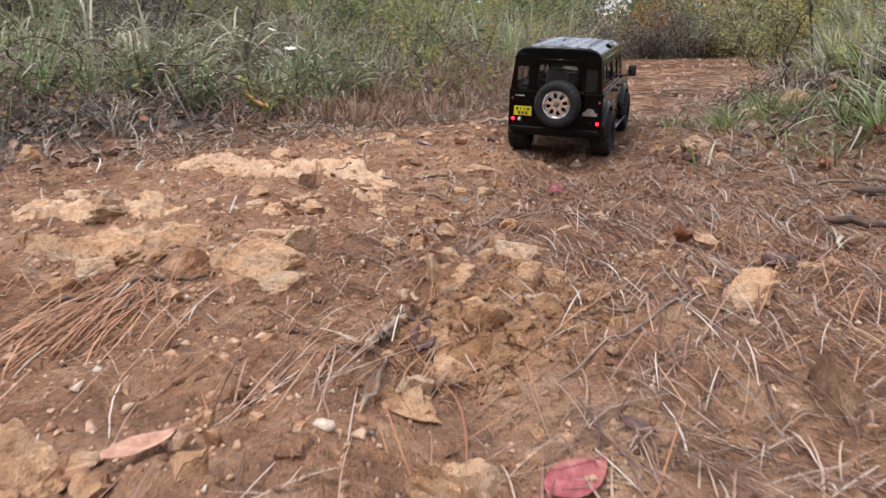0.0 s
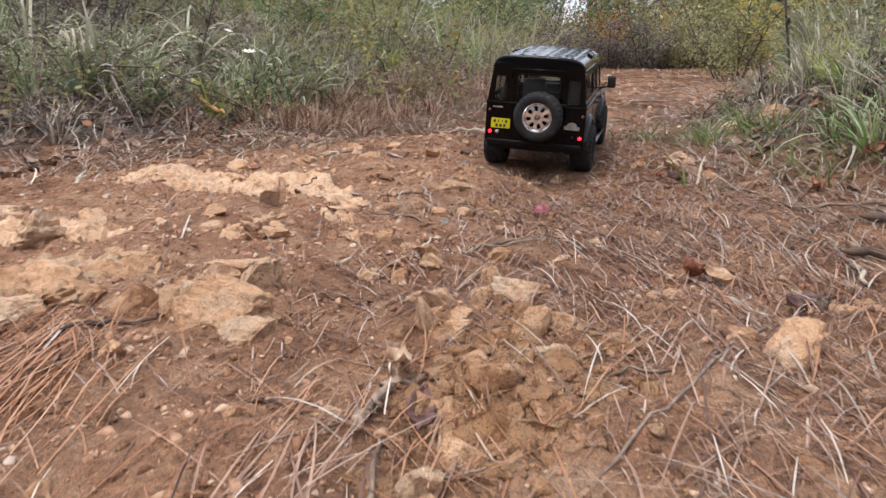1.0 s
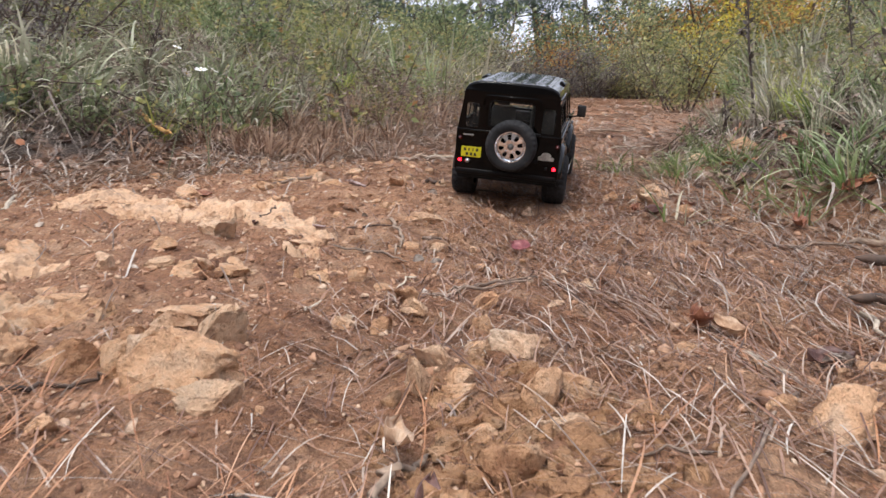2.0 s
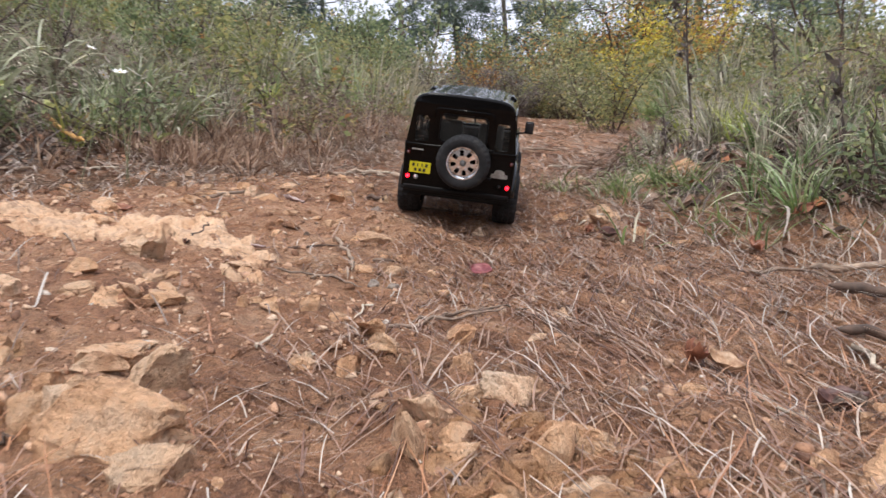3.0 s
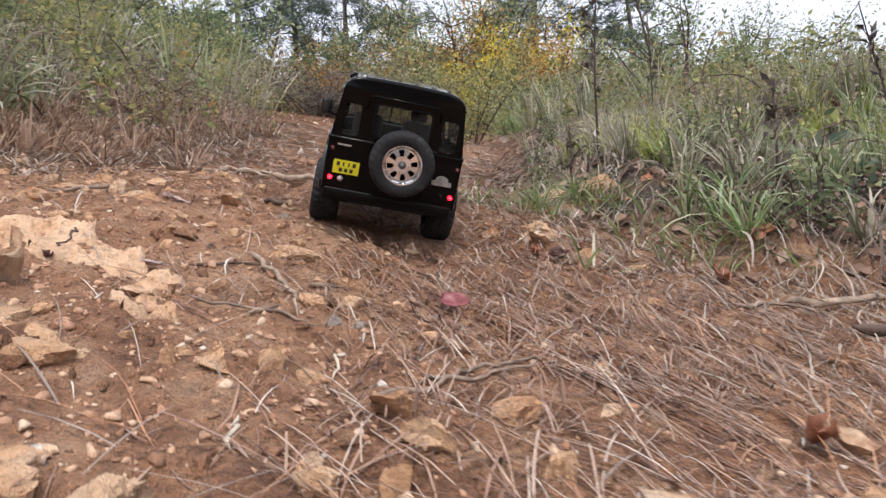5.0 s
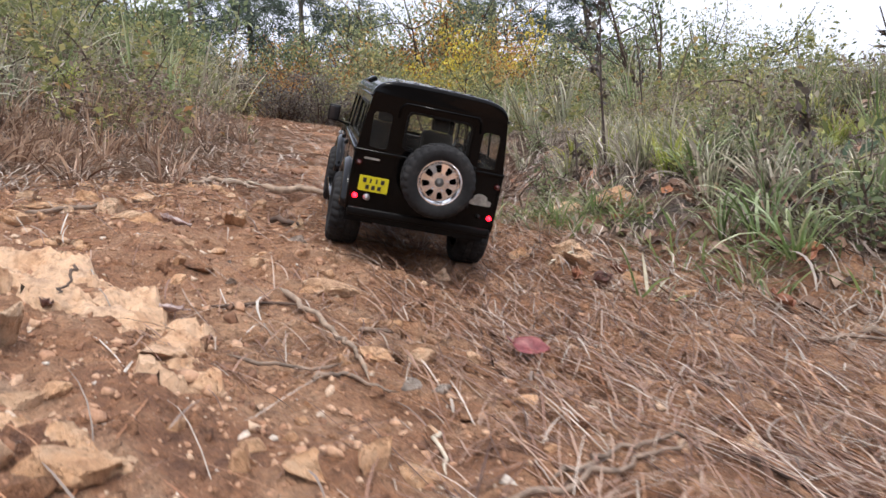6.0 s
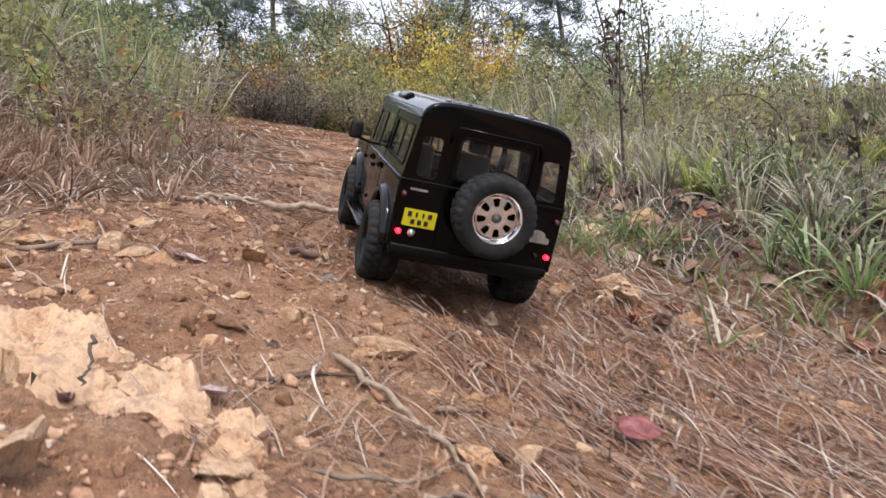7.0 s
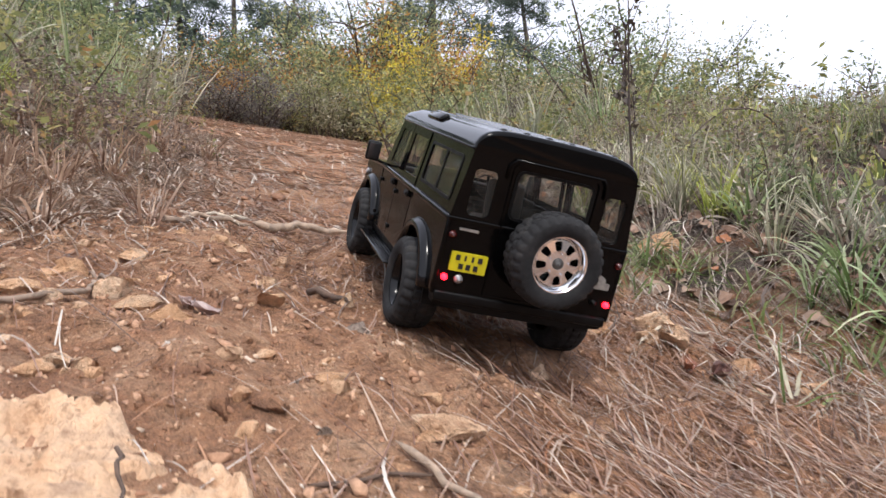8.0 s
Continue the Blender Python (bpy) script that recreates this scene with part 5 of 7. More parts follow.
LOW = 0.070
for s in (-1, 1):
    place = flank(s)
    quarter = part("rear_quarter_panel", panel([(REAR, LOW), *arch(0, 0.063, LOW), (0.072, LOW), (0.072, WAIST), (REAR, WAIST)], [], place, 0.0022), PAINT, car, smooth=False)
    upper = part("rear_side_window_frame", panel([(REAR, WAIST + 0.001), (0.066, WAIST + 0.001), (0.066, GUTTER), (REAR, GUTTER)], [rrect(-0.011, 0.1835, 0.126, 0.044, 0.005)], place, 0.0026), PAINT, car, smooth=False)
    part("window_pane", panel(rrect(-0.043, 0.1835, 0.060, 0.043, 0.003), [], lambda u, v, d: place(u, v, d + 0.0012), 0.0008), PANE, upper, smooth=False).visible_shadow = False
    part("window_pane", panel(rrect(0.021, 0.1835, 0.060, 0.043, 0.003), [], lambda u, v, d: place(u, v, d + 0.0016), 0.0008), PANE, upper, smooth=False).visible_shadow = False
    part("window_divider", panel(rrect(-0.011, 0.1835, 0.0035, 0.045, 0.001), [], lambda u, v, d: place(u, v, d + 0.0004), 0.0026), DULL, upper, smooth=False)
    # the window's proud rubber frame
    part("window_seal", panel(rrect(-0.011, 0.1835, 0.130, 0.048, 0.006), [rrect(-0.011, 0.1835, 0.124, 0.042, 0.004)], lambda u, v, d: place(u, v, d - 0.001), 0.002), DULL, upper, smooth=False)
    for a, b, wa, wb, slant in ((0.0735, 0.1605, 0.082, 0.152, 0.0), (0.1625, 0.262, 0.171, 0.236, 0.016)):
        door = part("door", panel([(a, LOW - 0.002), (b, LOW - 0.002), (b, WAIST), (a, WAIST)], [], lambda u, v, d: place(u, v, d - 0.0005), 0.0022), PAINT, car, smooth=False)
        top = GUTTER - 0.001
        frame_out = [(a, WAIST + 0.001), (b, WAIST + 0.001), (b - slant * 1.6, top), (a, top)]
        hole = [(wa, 0.158), (wb, 0.158), (wb - slant * 0.9, 0.206), (wa, 0.206)]
        part("window_frame", panel(frame_out, [hole], place, 0.0026), PAINT, door, smooth=False)
        part("window_pane", panel([(u + (0.0004 if u > (wa + wb) / 2 else -0.0004), v) for u, v in hole], [], lambda u, v, d: place(u, v, d + 0.0012), 0.0008), PANE, door, smooth=False).visible_shadow = False
        part("door_handle", merge(box(s * (HW + 0.002), a + 0.017, 0.137, 0.0034, 0.013, 0.0042, 0.001), box(s * (HW + 0.0012), a + 0.017, 0.137, 0.002, 0.018, 0.0075, 0.0008)), DULL, door)
        for hz in (0.082, 0.128):
            part("hinge", box(s * (HW + 0.0008), b - 0.004, hz, 0.003, 0.010, 0.005, 0.0008), DULL, door)
    # capping rail along the waist, front wing, sill and step
    part("waist_rail", box(s * (HW + 0.0006), (REAR + 0.385) / 2, WAIST - 0.002, 0.0042, 0.385 - REAR, 0.0062, 0.0018), SATIN, car)
    wing = part("front_wing", panel([(0.2635, LOW), *arch(BASE, 0.063, LOW), (0.388, LOW + 0.012), (0.388, 0.139), (0.2635, 0.146)], [], lambda u, v, d: (s * (HW - d), u, v), 0.0024), PAINT, car, smooth=False)
    part("wing_top", box(s * 0.084, 0.326, 0.1435, 0.031, 0.126, 0.0055, 0.002, (-2.6, 0, 0)), PAINT, wing)
    part("indicator_lamp", lathe([(0, 0), (0, 0.005), (0.003, 0.0045), (0.004, 0)], 14), CLEAR_LAMP, wing).matrix_local = pose(s * HW, 0.366, 0.123, 0, 0, 0 if s > 0 else 180)
    part("side_step", merge(box(s * 0.103, 0.162, 0.0525, 0.021, 0.182, 0.0045, 0.002), *[box(s * (0.0945 + 0.0045 * k), 0.162, 0.0553, 0.0014, 0.176, 0.001, 0.0003) for k in range(4)], box(s * 0.09, 0.10, 0.056, 0.012, 0.006, 0.010, 0.001), box(s * 0.09, 0.225, 0.056, 0.012, 0.006, 0.010, 0.001)), SATIN, car)
    part("sill", box(s * 0.090, 0.165, 0.0615, 0.012, 0.19, 0.010, 0.002), DULL, car)
    # proud wheel arch flares
    for centre in (0.0, BASE):
        outer, inner = arch(centre, 0.0735, 0.066, n=17), arch(centre, 0.0625, 0.066, n=17)
        bm = bmesh.new()
        rows = []
        for (u0, v0), (u1, v1) in zip(inner, outer):
            rows.append([bm.verts.new((s * x, u, v)) for x, u, v in ((HW - 0.004, u0, v0), (HW + 0.0065, u0, v0), (HW + 0.0075, u0 * 0.75 + u1 * 0.25, v0 * 0.75 + v1 * 0.25), (HW + 0.006, u0 * 0.35 + u1 * 0.65, v0 * 0.35 + v1 * 0.65), (HW + 0.0005, u1, v1), (HW - 0.004, u1, v1))])
        for p, q in zip(rows, rows[1:]):
            for i in range(6):
                bm.faces.new((p[i], p[(i + 1) % 6], q[(i + 1) % 6], q[i]))
        for e in (rows[0], rows[-1]):
            bm.faces.new(e)
        bmesh.ops.recalc_face_normals(bm, faces=bm.faces)
        part("wheel_arch_flare", bm, SATIN, car)
        # dark liner inside the opening
        part("wheel_well", merge(*[box(s * 0.077, centre + 0.066 * math.cos(a), RAD + 0.066 * math.sin(a), 0.040, 0.030, 0.003, 0, (math.degrees(a) - 90, 0, 0)) for a in [radians(q) for q in range(10, 171, 20)]]), DULL, car, smooth=False)
    # door mirror on its arm
    mirror = part("door_mirror", box(s * 0.1215, 0.243, 0.1655, 0.019, 0.009, 0.027, 0.003, (8, 0, 0), 3), DULL, car)
    part("mirror_glass", box(s * 0.1215, 0.238, 0.1655, 0.0155, 0.0012, 0.0225, 0.0006, (12, 0, 0)), DARK_MIRROR, mirror)
    part("mirror_arm", pipe([(s * 0.0955, 0.252, 0.150), (s * 0.108, 0.250, 0.152), (s * 0.118, 0.246, 0.156)], 0.0018), DULL, mirror)

# rear wall with its three windows
win_mid = rrect(0.002, 0.1815, 0.083, 0.047, 0.007)
win_l, win_r = rrect(-0.0715, 0.176, 0.024, 0.046, 0.005), rrect(0.0725, 0.176, 0.024, 0.046, 0.005)
wall = [(-HW, LOW), (HW, LOW), (HW, WAIST), (HG, GUTTER), (HG * 0.93, GUTTER + 0.012), (-HG * 0.93, GUTTER + 0.012), (-HG, GUTTER), (-HW, WAIST)]
rear = part("rear_wall", panel(wall, [win_mid, win_l, win_r], lambda u, v, d: (u, REAR - 0.0006 + d, v), 0.0028), PAINT, car, smooth=False)
for w, name in ((win_mid, "rear_window_pane"), (win_l, "corner_window_pane"), (win_r, "corner_window_pane")):
    part(name, panel(w, [], lambda u, v, d: (u, REAR + 0.0008 + d, v), 0.0008), PANE, rear, smooth=False).visible_shadow = False
part("window_seal", panel(rrect(0.002, 0.1815, 0.087, 0.051, 0.009), [rrect(0.002, 0.1815, 0.081, 0.045, 0.006)], lambda u, v, d: (u, REAR - 0.0022 + d, v), 0.002), DULL, rear, smooth=False)
door_out = [(-0.046, 0.075), (0.050, 0.075), (0.050, 0.2075), (0.046, 0.2125), (-0.042, 0.2125), (-0.046, 0.2075)]
door_in = [(-0.044, 0.077), (0.048, 0.077), (0.048, 0.2065), (0.045, 0.2105), (-0.041, 0.2105), (-0.044, 0.2065)]
part("rear_door_edge", panel(door_out, [door_in], lambda u, v, d: (u, REAR - 0.0026 + d, v), 0.0022), PAINT, rear, smooth=False)
part("rain_gutter", pipe([(-0.052, REAR - 0.002, 0.196), (-0.051, REAR - 0.003, 0.209), (-0.046, REAR - 0.004, 0.2155), (0.050, REAR - 0.004, 0.2155), (0.055, REAR - 0.003, 0.209), (0.056, REAR - 0.002, 0.196)], 0.0014, 6), PAINT, rear)
for hz in (0.150, 0.10):
    part("door_hinge", box(0.052, REAR - 0.003, hz, 0.016, 0.004, 0.006, 0.001), DULL, rear)
for s in (-1, 1):
    part("corner_post", box(s * (HW - 0.001), REAR + 0.001, (LOW + WAIST) / 2, 0.005, 0.005, WAIST - LOW, 0.0018), PAINT, car)
part("waist_crease", box(0, REAR - 0.001, WAIST - 0.002, 2 * HW + 0.002, 0.003, 0.0045, 0.0012), PAINT, rear)
part("rear_valance", panel([(-HW + 0.002, 0.074), (HW - 0.002, 0.074), (HW - 0.004, 0.060), (0.05, 0.055), (-0.05, 0.055), (-HW + 0.004, 0.060)], [], lambda u, v, d: (u, REAR + 0.002 + d, v), 0.014), DULL, car, smooth=False)
part("bumper_bar", box(0, REAR - 0.0005, 0.0685, 0.192, 0.006, 0.0105, 0.002), DULL, car)


def round_lamp(x, z, r, out, mat, name, label):
    lamp = part(name, lathe([(0, 0), (0, r * 1.12), (out * 0.4, r * 1.1), (out * 0.45, r * 0.98), (out * 0.8, r * 0.85), (out, r * 0.45), (out * 1.05, 0)], 18, "Y"), mat, car, label)
    lamp.matrix_local = pose(x, REAR - 0.001, z, 0, 0, 180)


for s in (-1, 1):
    round_lamp(s * 0.0905 + 0.001, 0.0885, 0.0030, 0.006, TAIL, "tail_lamp", "lit bright red tail lamp")
    round_lamp(s * 0.0755 + 0.001, 0.0885, 0.0041 if s < 0 else 0.0030, 0.005, CLEAR_LAMP if s < 0 else DULL, "reversing_lamp", "")
    round_lamp(s * 0.0925 + 0.001, 0.1315, 0.0035, 0.005, RED_DARK, "upper_lamp", "dark unlit red lens")
plate = part("number_plate", panel(rrect(-0.0685, 0.1060, 0.038, 0.0195, 0.001), [], lambda u, v, d: (u, REAR - 0.0035 + d, v), 0.0025), PLATE, car, "yellow plate with dark bars", smooth=False)
for k in range(4):
    part("plate_bar", box(-0.0805 + 0.0078 * k, REAR - 0.0037, 0.1103, 0.0046 if k not in (1, 2) else 0.0022, 0.0008, 0.0056, 0), INK, plate, smooth=False)
for k in range(3):
    part("plate_bar", box(-0.0760 + 0.0078 * k, REAR - 0.0037, 0.1017, 0.0046, 0.0008, 0.0056, 0), INK, plate, smooth=False)
badge = part("badge", panel(rrect(0.0745, 0.1075, 0.030, 0.0072, 0.0015), [], lambda u, v, d: (u, REAR - 0.003 + d, v), 0.002), BADGE, car, "silver badge of an oval over a bar", smooth=False)
part("badge_oval", panel([(0.0745 + 0.0095 * math.cos(radians(a)), 0.1128 + 0.0062 * math.sin(radians(a))) for a in range(0, 360, 20)], [], lambda u, v, d: (u, REAR - 0.0034 + d, v), 0.0024), BADGE, badge, smooth=False)
part("name_strip", box(-0.076, REAR - 0.0028, 0.1385, 0.020, 0.0008, 0.0026, 0), BADGE, rear, "thin grey strip of lettering", smooth=False)


# roof: a cambered sheet with rolled edges and pressed ribs
def roof_shell():
    edge = [0.9, 0.94, 0.965, 0.982, 0.993, 1.0]
    inner = np.linspace(-0.86, 0.86, 101).tolist()
    us = [-e for e in edge[::-1]] + inner + edge
    across = len(us)
    y0, y1 = REAR - 0.001, 0.238
    ys = [y0, y0 + 0.0008, y0 + 0.002, y0 + 0.004, y0 + 0.007, y0 + 0.0115, y0 + 0.0125] + np.linspace(y0 + 0.016, y1, 40).tolist()
    lengthwise = len(ys)
    vs = []
    for y in ys:
        end = min(1.0, (y - y0) / 0.006)
        dip = 1 - math.sqrt(max(0, 1 - (1 - end) ** 2))
        slope = max(0, (y - 0.19) / 0.05) ** 2 * 0.006
        for u in us:
            rise = max(0.0, 1 - abs(u) ** 7) ** 0.5
            x = (HG + 0.0008) * u
            z = rise * (ROOF - GUTTER - 0.0015) + 0.0026 * (1 - u * u)
            rib = sum(math.exp(-(((x - r) / 0.0036) ** 4)) for r in (-0.062, -0.037, -0.0125, 0.0125, 0.037, 0.062))
            z += 0.0016 * rib * (1 if y0 + 0.012 < y < 0.175 else 0)
            z = z * (1 - 0.22 * dip) - slope * rise
            vs.append((x * (1 - 0.015 * dip), y, GUTTER + z))
    bm = bmesh.new()
    v = [bm.verts.new(p) for p in vs]
    for j in range(lengthwise - 1):
        for i in range(across - 1):
            k = j * across + i
            bm.faces.new((v[k], v[k + 1], v[k + 1 + across], v[k + across]))
    bm.faces.new(v[:across])
    bm.faces.new(v[-across:][::-1])
    for j in range(lengthwise - 1):
        bm.faces.new((v[j * across], v[(j + 1) * across], v[(j + 2) * across - 1], v[(j + 1) * across - 1]))
    bmesh.ops.recalc_face_normals(bm, faces=bm.faces)
    return bm


roof = part("roof", roof_shell(), ROOF_PAINT, car)
roof.data.set_sharp_from_angle(angle=radians(40))
roof.data.materials.append(PAINT)
for face in roof.data.polygons:
    face.material_index = int(face.center.y < REAR + 0.0035)
for s in (-1, 1):
    part("roof_gutter", box(s * (HG + 0.0012), 0.068, GUTTER - 0.0003, 0.0032, 0.334, 0.0022, 0.0008), PAINT, roof)
    part("roof_pad", box(s * 0.0805, 0.098, GUTTER + 0.0165, 0.014, 0.062, 0.008, 0.0035, (0, s * 38, 0), 3), PAINT, roof)

# front: windscreen, bonnet, grille, bumper
screen = [(-0.090, 0.150), (0.090, 0.150), (0.084, 0.214), (-0.084, 0.214)]
screen_in = [(-0.080, 0.158), (0.080, 0.158), (0.076, 0.207), (-0.076, 0.207)]
lean = lambda u, v, d: (u, 0.262 - (v - 0.150) * 0.36 - d, v)
windscreen = part("windscreen_frame", panel(screen, [screen_in], lean, 0.004), PAINT, car, smooth=False)
part("windscreen_pane", panel(screen_in, [], lambda u, v, d: lean(u, v, d + 0.0014), 0.0008), PANE, windscreen, smooth=False).visible_shadow = False
part("screen_post", box(0, 0.252, 0.182, 0.003, 0.003, 0.054, 0.0008, (20, 0, 0)), DULL, windscreen)
part("bonnet", box(0, 0.323, 0.1475, 0.142, 0.128, 0.010, 0.004, (-2.6, 0, 0), 3), PAINT, car)
part("scuttle", box(0, 0.262, 0.146, 0.184, 0.010, 0.009, 0.002), PAINT, car)
grille = part("grille_panel", box(0, FRONT - 0.008, 0.106, 0.190, 0.006, 0.070, 0.002), PAINT, car)
for k in range(7):
    part("grille_bar", box(0, FRONT - 0.0045, 0.088 + 0.0062 * k, 0.084, 0.003, 0.0022, 0.0006), DULL, grille)
for s in (-1, 1):
    part("headlamp", lathe([(0, 0), (0, 0.0125), (0.003, 0.0125), (0.006, 0.008), (0.007, 0)], 20, "Y"), CLEAR_LAMP, car).matrix_local = pose(s * 0.066, FRONT - 0.004, 0.112)
part("front_bumper", box(0, FRONT + 0.012, 0.074, 0.200, 0.012, 0.017, 0.003), DULL, car)

# floor, chassis, axles
part("floor_pan", box(0, 0.145, 0.070, 0.172, 0.470, 0.006, 0.001), DULL, car)
for s in (-1, 1):
    part("chassis_rail", box(s * 0.034, 0.14, 0.060, 0.010, 0.45, 0.014, 0.002), DULL, car)
    for c in (0.0, BASE):
        part("spring", pipe([(s * 0.052 + 0.0055 * math.cos(k * 0.9), c + 0.0055 * math.sin(k * 0.9), 0.056 + k * 0.0008) for k in range(40)], 0.0011, 5), DULL, car)
        part("shock_absorber", pipe([(s * 0.046, c - 0.018, 0.05), (s * 0.042, c - 0.008, 0.072), (s * 0.040, c - 0.002, 0.092)], 0.0042, 10), RED_METAL, car)
for c in (0.0, BASE):
    axle = part("axle", pipe([(-0.07, c, RAD), (0, c, RAD), (0.07, c, RAD)], 0.0068, 12), DULL, car)
    part("differential", lathe([(-0.013, 0), (-0.012, 0.010), (-0.005, 0.0155), (0.005, 0.0155), (0.012, 0.010), (0.013, 0)], 18), RED_METAL, axle).matrix_local = pose(0.006, c - 0.004, RAD)

# seats and dashboard seen through the panes
for x, y in ((-0.043, 0.165), (0.043, 0.165)):
    seat = part("seat", merge(box(x, y, 0.107, 0.052, 0.052, 0.022, 0.007, (0, 0, 0), 3), box(x, y - 0.027, 0.142, 0.052, 0.015, 0.062, 0.007, (-9, 0, 0), 3)), SEAT, car)
    part("headrest", box(x, y - 0.034, 0.185, 0.029, 0.012, 0.021, 0.005, (-9, 0, 0), 3), SEAT, seat)
part("dashboard", box(0, 0.240, 0.143, 0.17, 0.024, 0.022, 0.005), DULL, car)
part("steering_wheel", merge(lathe([(0, 0.0175), (0.002, 0.0185), (0.004, 0.0175), (0.002, 0.0165)], 24, "Y"), box(0, 0.002, 0, 0.034, 0.003, 0.004, 0.001), box(0, 0.002, 0, 0.004, 0.003, 0.034, 0.001)), DULL, car).matrix_local = pose(0.043, 0.213, 0.153, -25, 0, 0)
part("inner_mirror", box(0, 0.228, 0.2, 0.024, 0.004, 0.008, 0.0015), DULL, car)


# wheels: treaded tyres on bright eight-hole rims
def tyre_mesh():
    """Carcass and tread in one skin: rows round the tyre, with blocks raised across the crown and shoulders."""
    w = 0.0215
    side = [(-w + 0.003, 0.0305), (-w, 0.034), (-w - 0.0008, 0.041), (-w - 0.0002, 0.0462)]
    crown = [-0.0205, -0.0186, -0.0172, -0.0104, -0.0098, -0.0088, -0.0012, -0.0004, 0.0004, 0.0012, 0.0088, 0.0098, 0.0104, 0.0172, 0.0186, 0.0205]
    band = [0, 0, 0, 0, -1, 1, 1, -1, -1, 2, 2, -1, 3, 3, 3, 3]
    n, count = 168, 28
    rows = []
    bm = bmesh.new()
    for k in range(n):
        a = 2 * math.pi * k / n
        ring = [(x, r) for x, r in side]
        for x, g in zip(crown, band):
            base = 0.0512 - 0.0045 * max(0, (abs(x) - 0.0145) / 0.006) ** 1.6
            skew = (0.25, -0.4, 0.4, -0.25)[g] * x / 0.01
            u = (k * count / n + (0.0, 0.5, 0.0, 0.5)[g] + skew * 0.5) % 1
            ring.append((x, base + (0.0016 if g >= 0 and u < 0.68 else 0.0)))
        ring += [(-x, r) for x, r in reversed(side)] + [(w - 0.006, 0.033), (-w + 0.006, 0.033)]
        rows.append([bm.verts.new((x, r * math.cos(a), r * math.sin(a))) for x, r in ring])
    m = len(rows[0])
    for k in range(n):
        p, q = rows[k], rows[(k + 1) % n]
        for i in range(m):
            j = (i + 1) % m
            bm.faces.new((p[i], p[j], q[j], q[i]))
    bmesh.ops.recalc_face_normals(bm, faces=bm.faces)
    bmesh.ops.scale(bm, vec=(0.96, 0.902, 0.902), verts=bm.verts)
    return bm


def rim_mesh(inset):
    """Seen from +x: a dished face with eight holes, and the barrel behind."""
    slots = []
    for k in range(8):
        a = 2 * math.pi * k / 8
        s = []
        for u, v in rrect(0.0192, 0, 0.0106, 0.0098, 0.0026, 4):
            vv = v * (0.6 + 0.4 * (u - 0.0139) / 0.0106)
            s.append((u * math.cos(a) - vv * math.sin(a), u * math.sin(a) + vv * math.cos(a)))
        slots.append(s)
    disc = [(0.0265 * math.cos(2 * math.pi * k / 48), 0.0265 * math.sin(2 * math.pi * k / 48)) for k in range(48)]
    face = panel(disc, slots, lambda u, v, d: (0.0125 - d - 0.16 * (math.hypot(u, v) - 0.018), u, v), 0.003)
    barrel = lathe([(0.0085, 0.0262), (0.0175, 0.0286), (0.0195, 0.0305), (0.0195, 0.0316), (0.0165, 0.0312), (-0.018, 0.031), (-0.018, 0.029), (0.006, 0.0265)], 48)
    bms = [merge(face, barrel)] if not inset else [face, barrel]
    for bm, back in zip(bms, (inset, inset * 0.3)):
        bmesh.ops.translate(bm, vec=(-back, 0, 0), verts=bm.verts)
        bmesh.ops.scale(bm, vec=(0.96, 0.902, 0.902), verts=bm.verts)
    return bms


TYRE_DATA = part("tyre", tyre_mesh(), RUBBER, smooth=False).data
RIM_DATA = {k: part("wheel", rim_mesh(k)[0], CHROME, smooth=True).data for k in (0.0, 0.007)}
RING_DATA = part("wheel", rim_mesh(0.007)[1], SATIN, smooth=True).data
for ob in [o for o in bpy.data.objects if o.name.split(".")[0] in ("tyre", "wheel")]:
    bpy.data.objects.remove(ob)
for d in [*RIM_DATA.values(), RING_DATA]:
    d.set_sharp_from_angle(angle=radians(35))
TYRE_DATA.set_sharp_from_angle(angle=radians(40))
TYRE_DATA.shade_smooth()
TYRE_DATA.set_sharp_from_angle(angle=radians(40))
HUB = part("hub_cap", merge(lathe([(0.0, 0), (0.0, 0.0066), (0.0135, 0.0058), (0.0145, 0.004), (0.0148, 0)], 20), *[lathe([(0.011, 0), (0.011, 0.0013), (0.0155, 0.0012), (0.016, 0)], 6) for k in range(1)]), HUB_GREY)
NUT = part("wheel_nut", lathe([(0.0, 0), (0.0, 0.0011), (0.0022, 0.0010), (0.0025, 0)], 6), CHROME)
HUB_DATA, NUT_DATA = HUB.data, NUT.data
bpy.data.objects.remove(HUB), bpy.data.objects.remove(NUT)


def wheel(name, m, label, inset=0.0):
    w = new(name, RIM_DATA[inset])
    w.parent, w.matrix_local = car, m
    w["label"] = label
    t = new("tyre", TYRE_DATA)
    t.parent = w
    t["label"] = "black knobbly tyre with dusty tread"
    if inset:
        r = new("bead_ring", RING_DATA)
        r.parent = w
        r["label"] = "black outer rim ring"
    h = new("hub_cap", HUB_DATA)
    h.parent, h.matrix_local = w, pose(-inset, 0, 0)
    for k in range(5):
        a = 2 * math.pi * k / 5
        q = new("wheel_nut", NUT_DATA)
        q.parent, q.matrix_local = w, pose(0.0122 - inset, 0.0106 * math.cos(a), 0.0106 * math.sin(a))
    return w


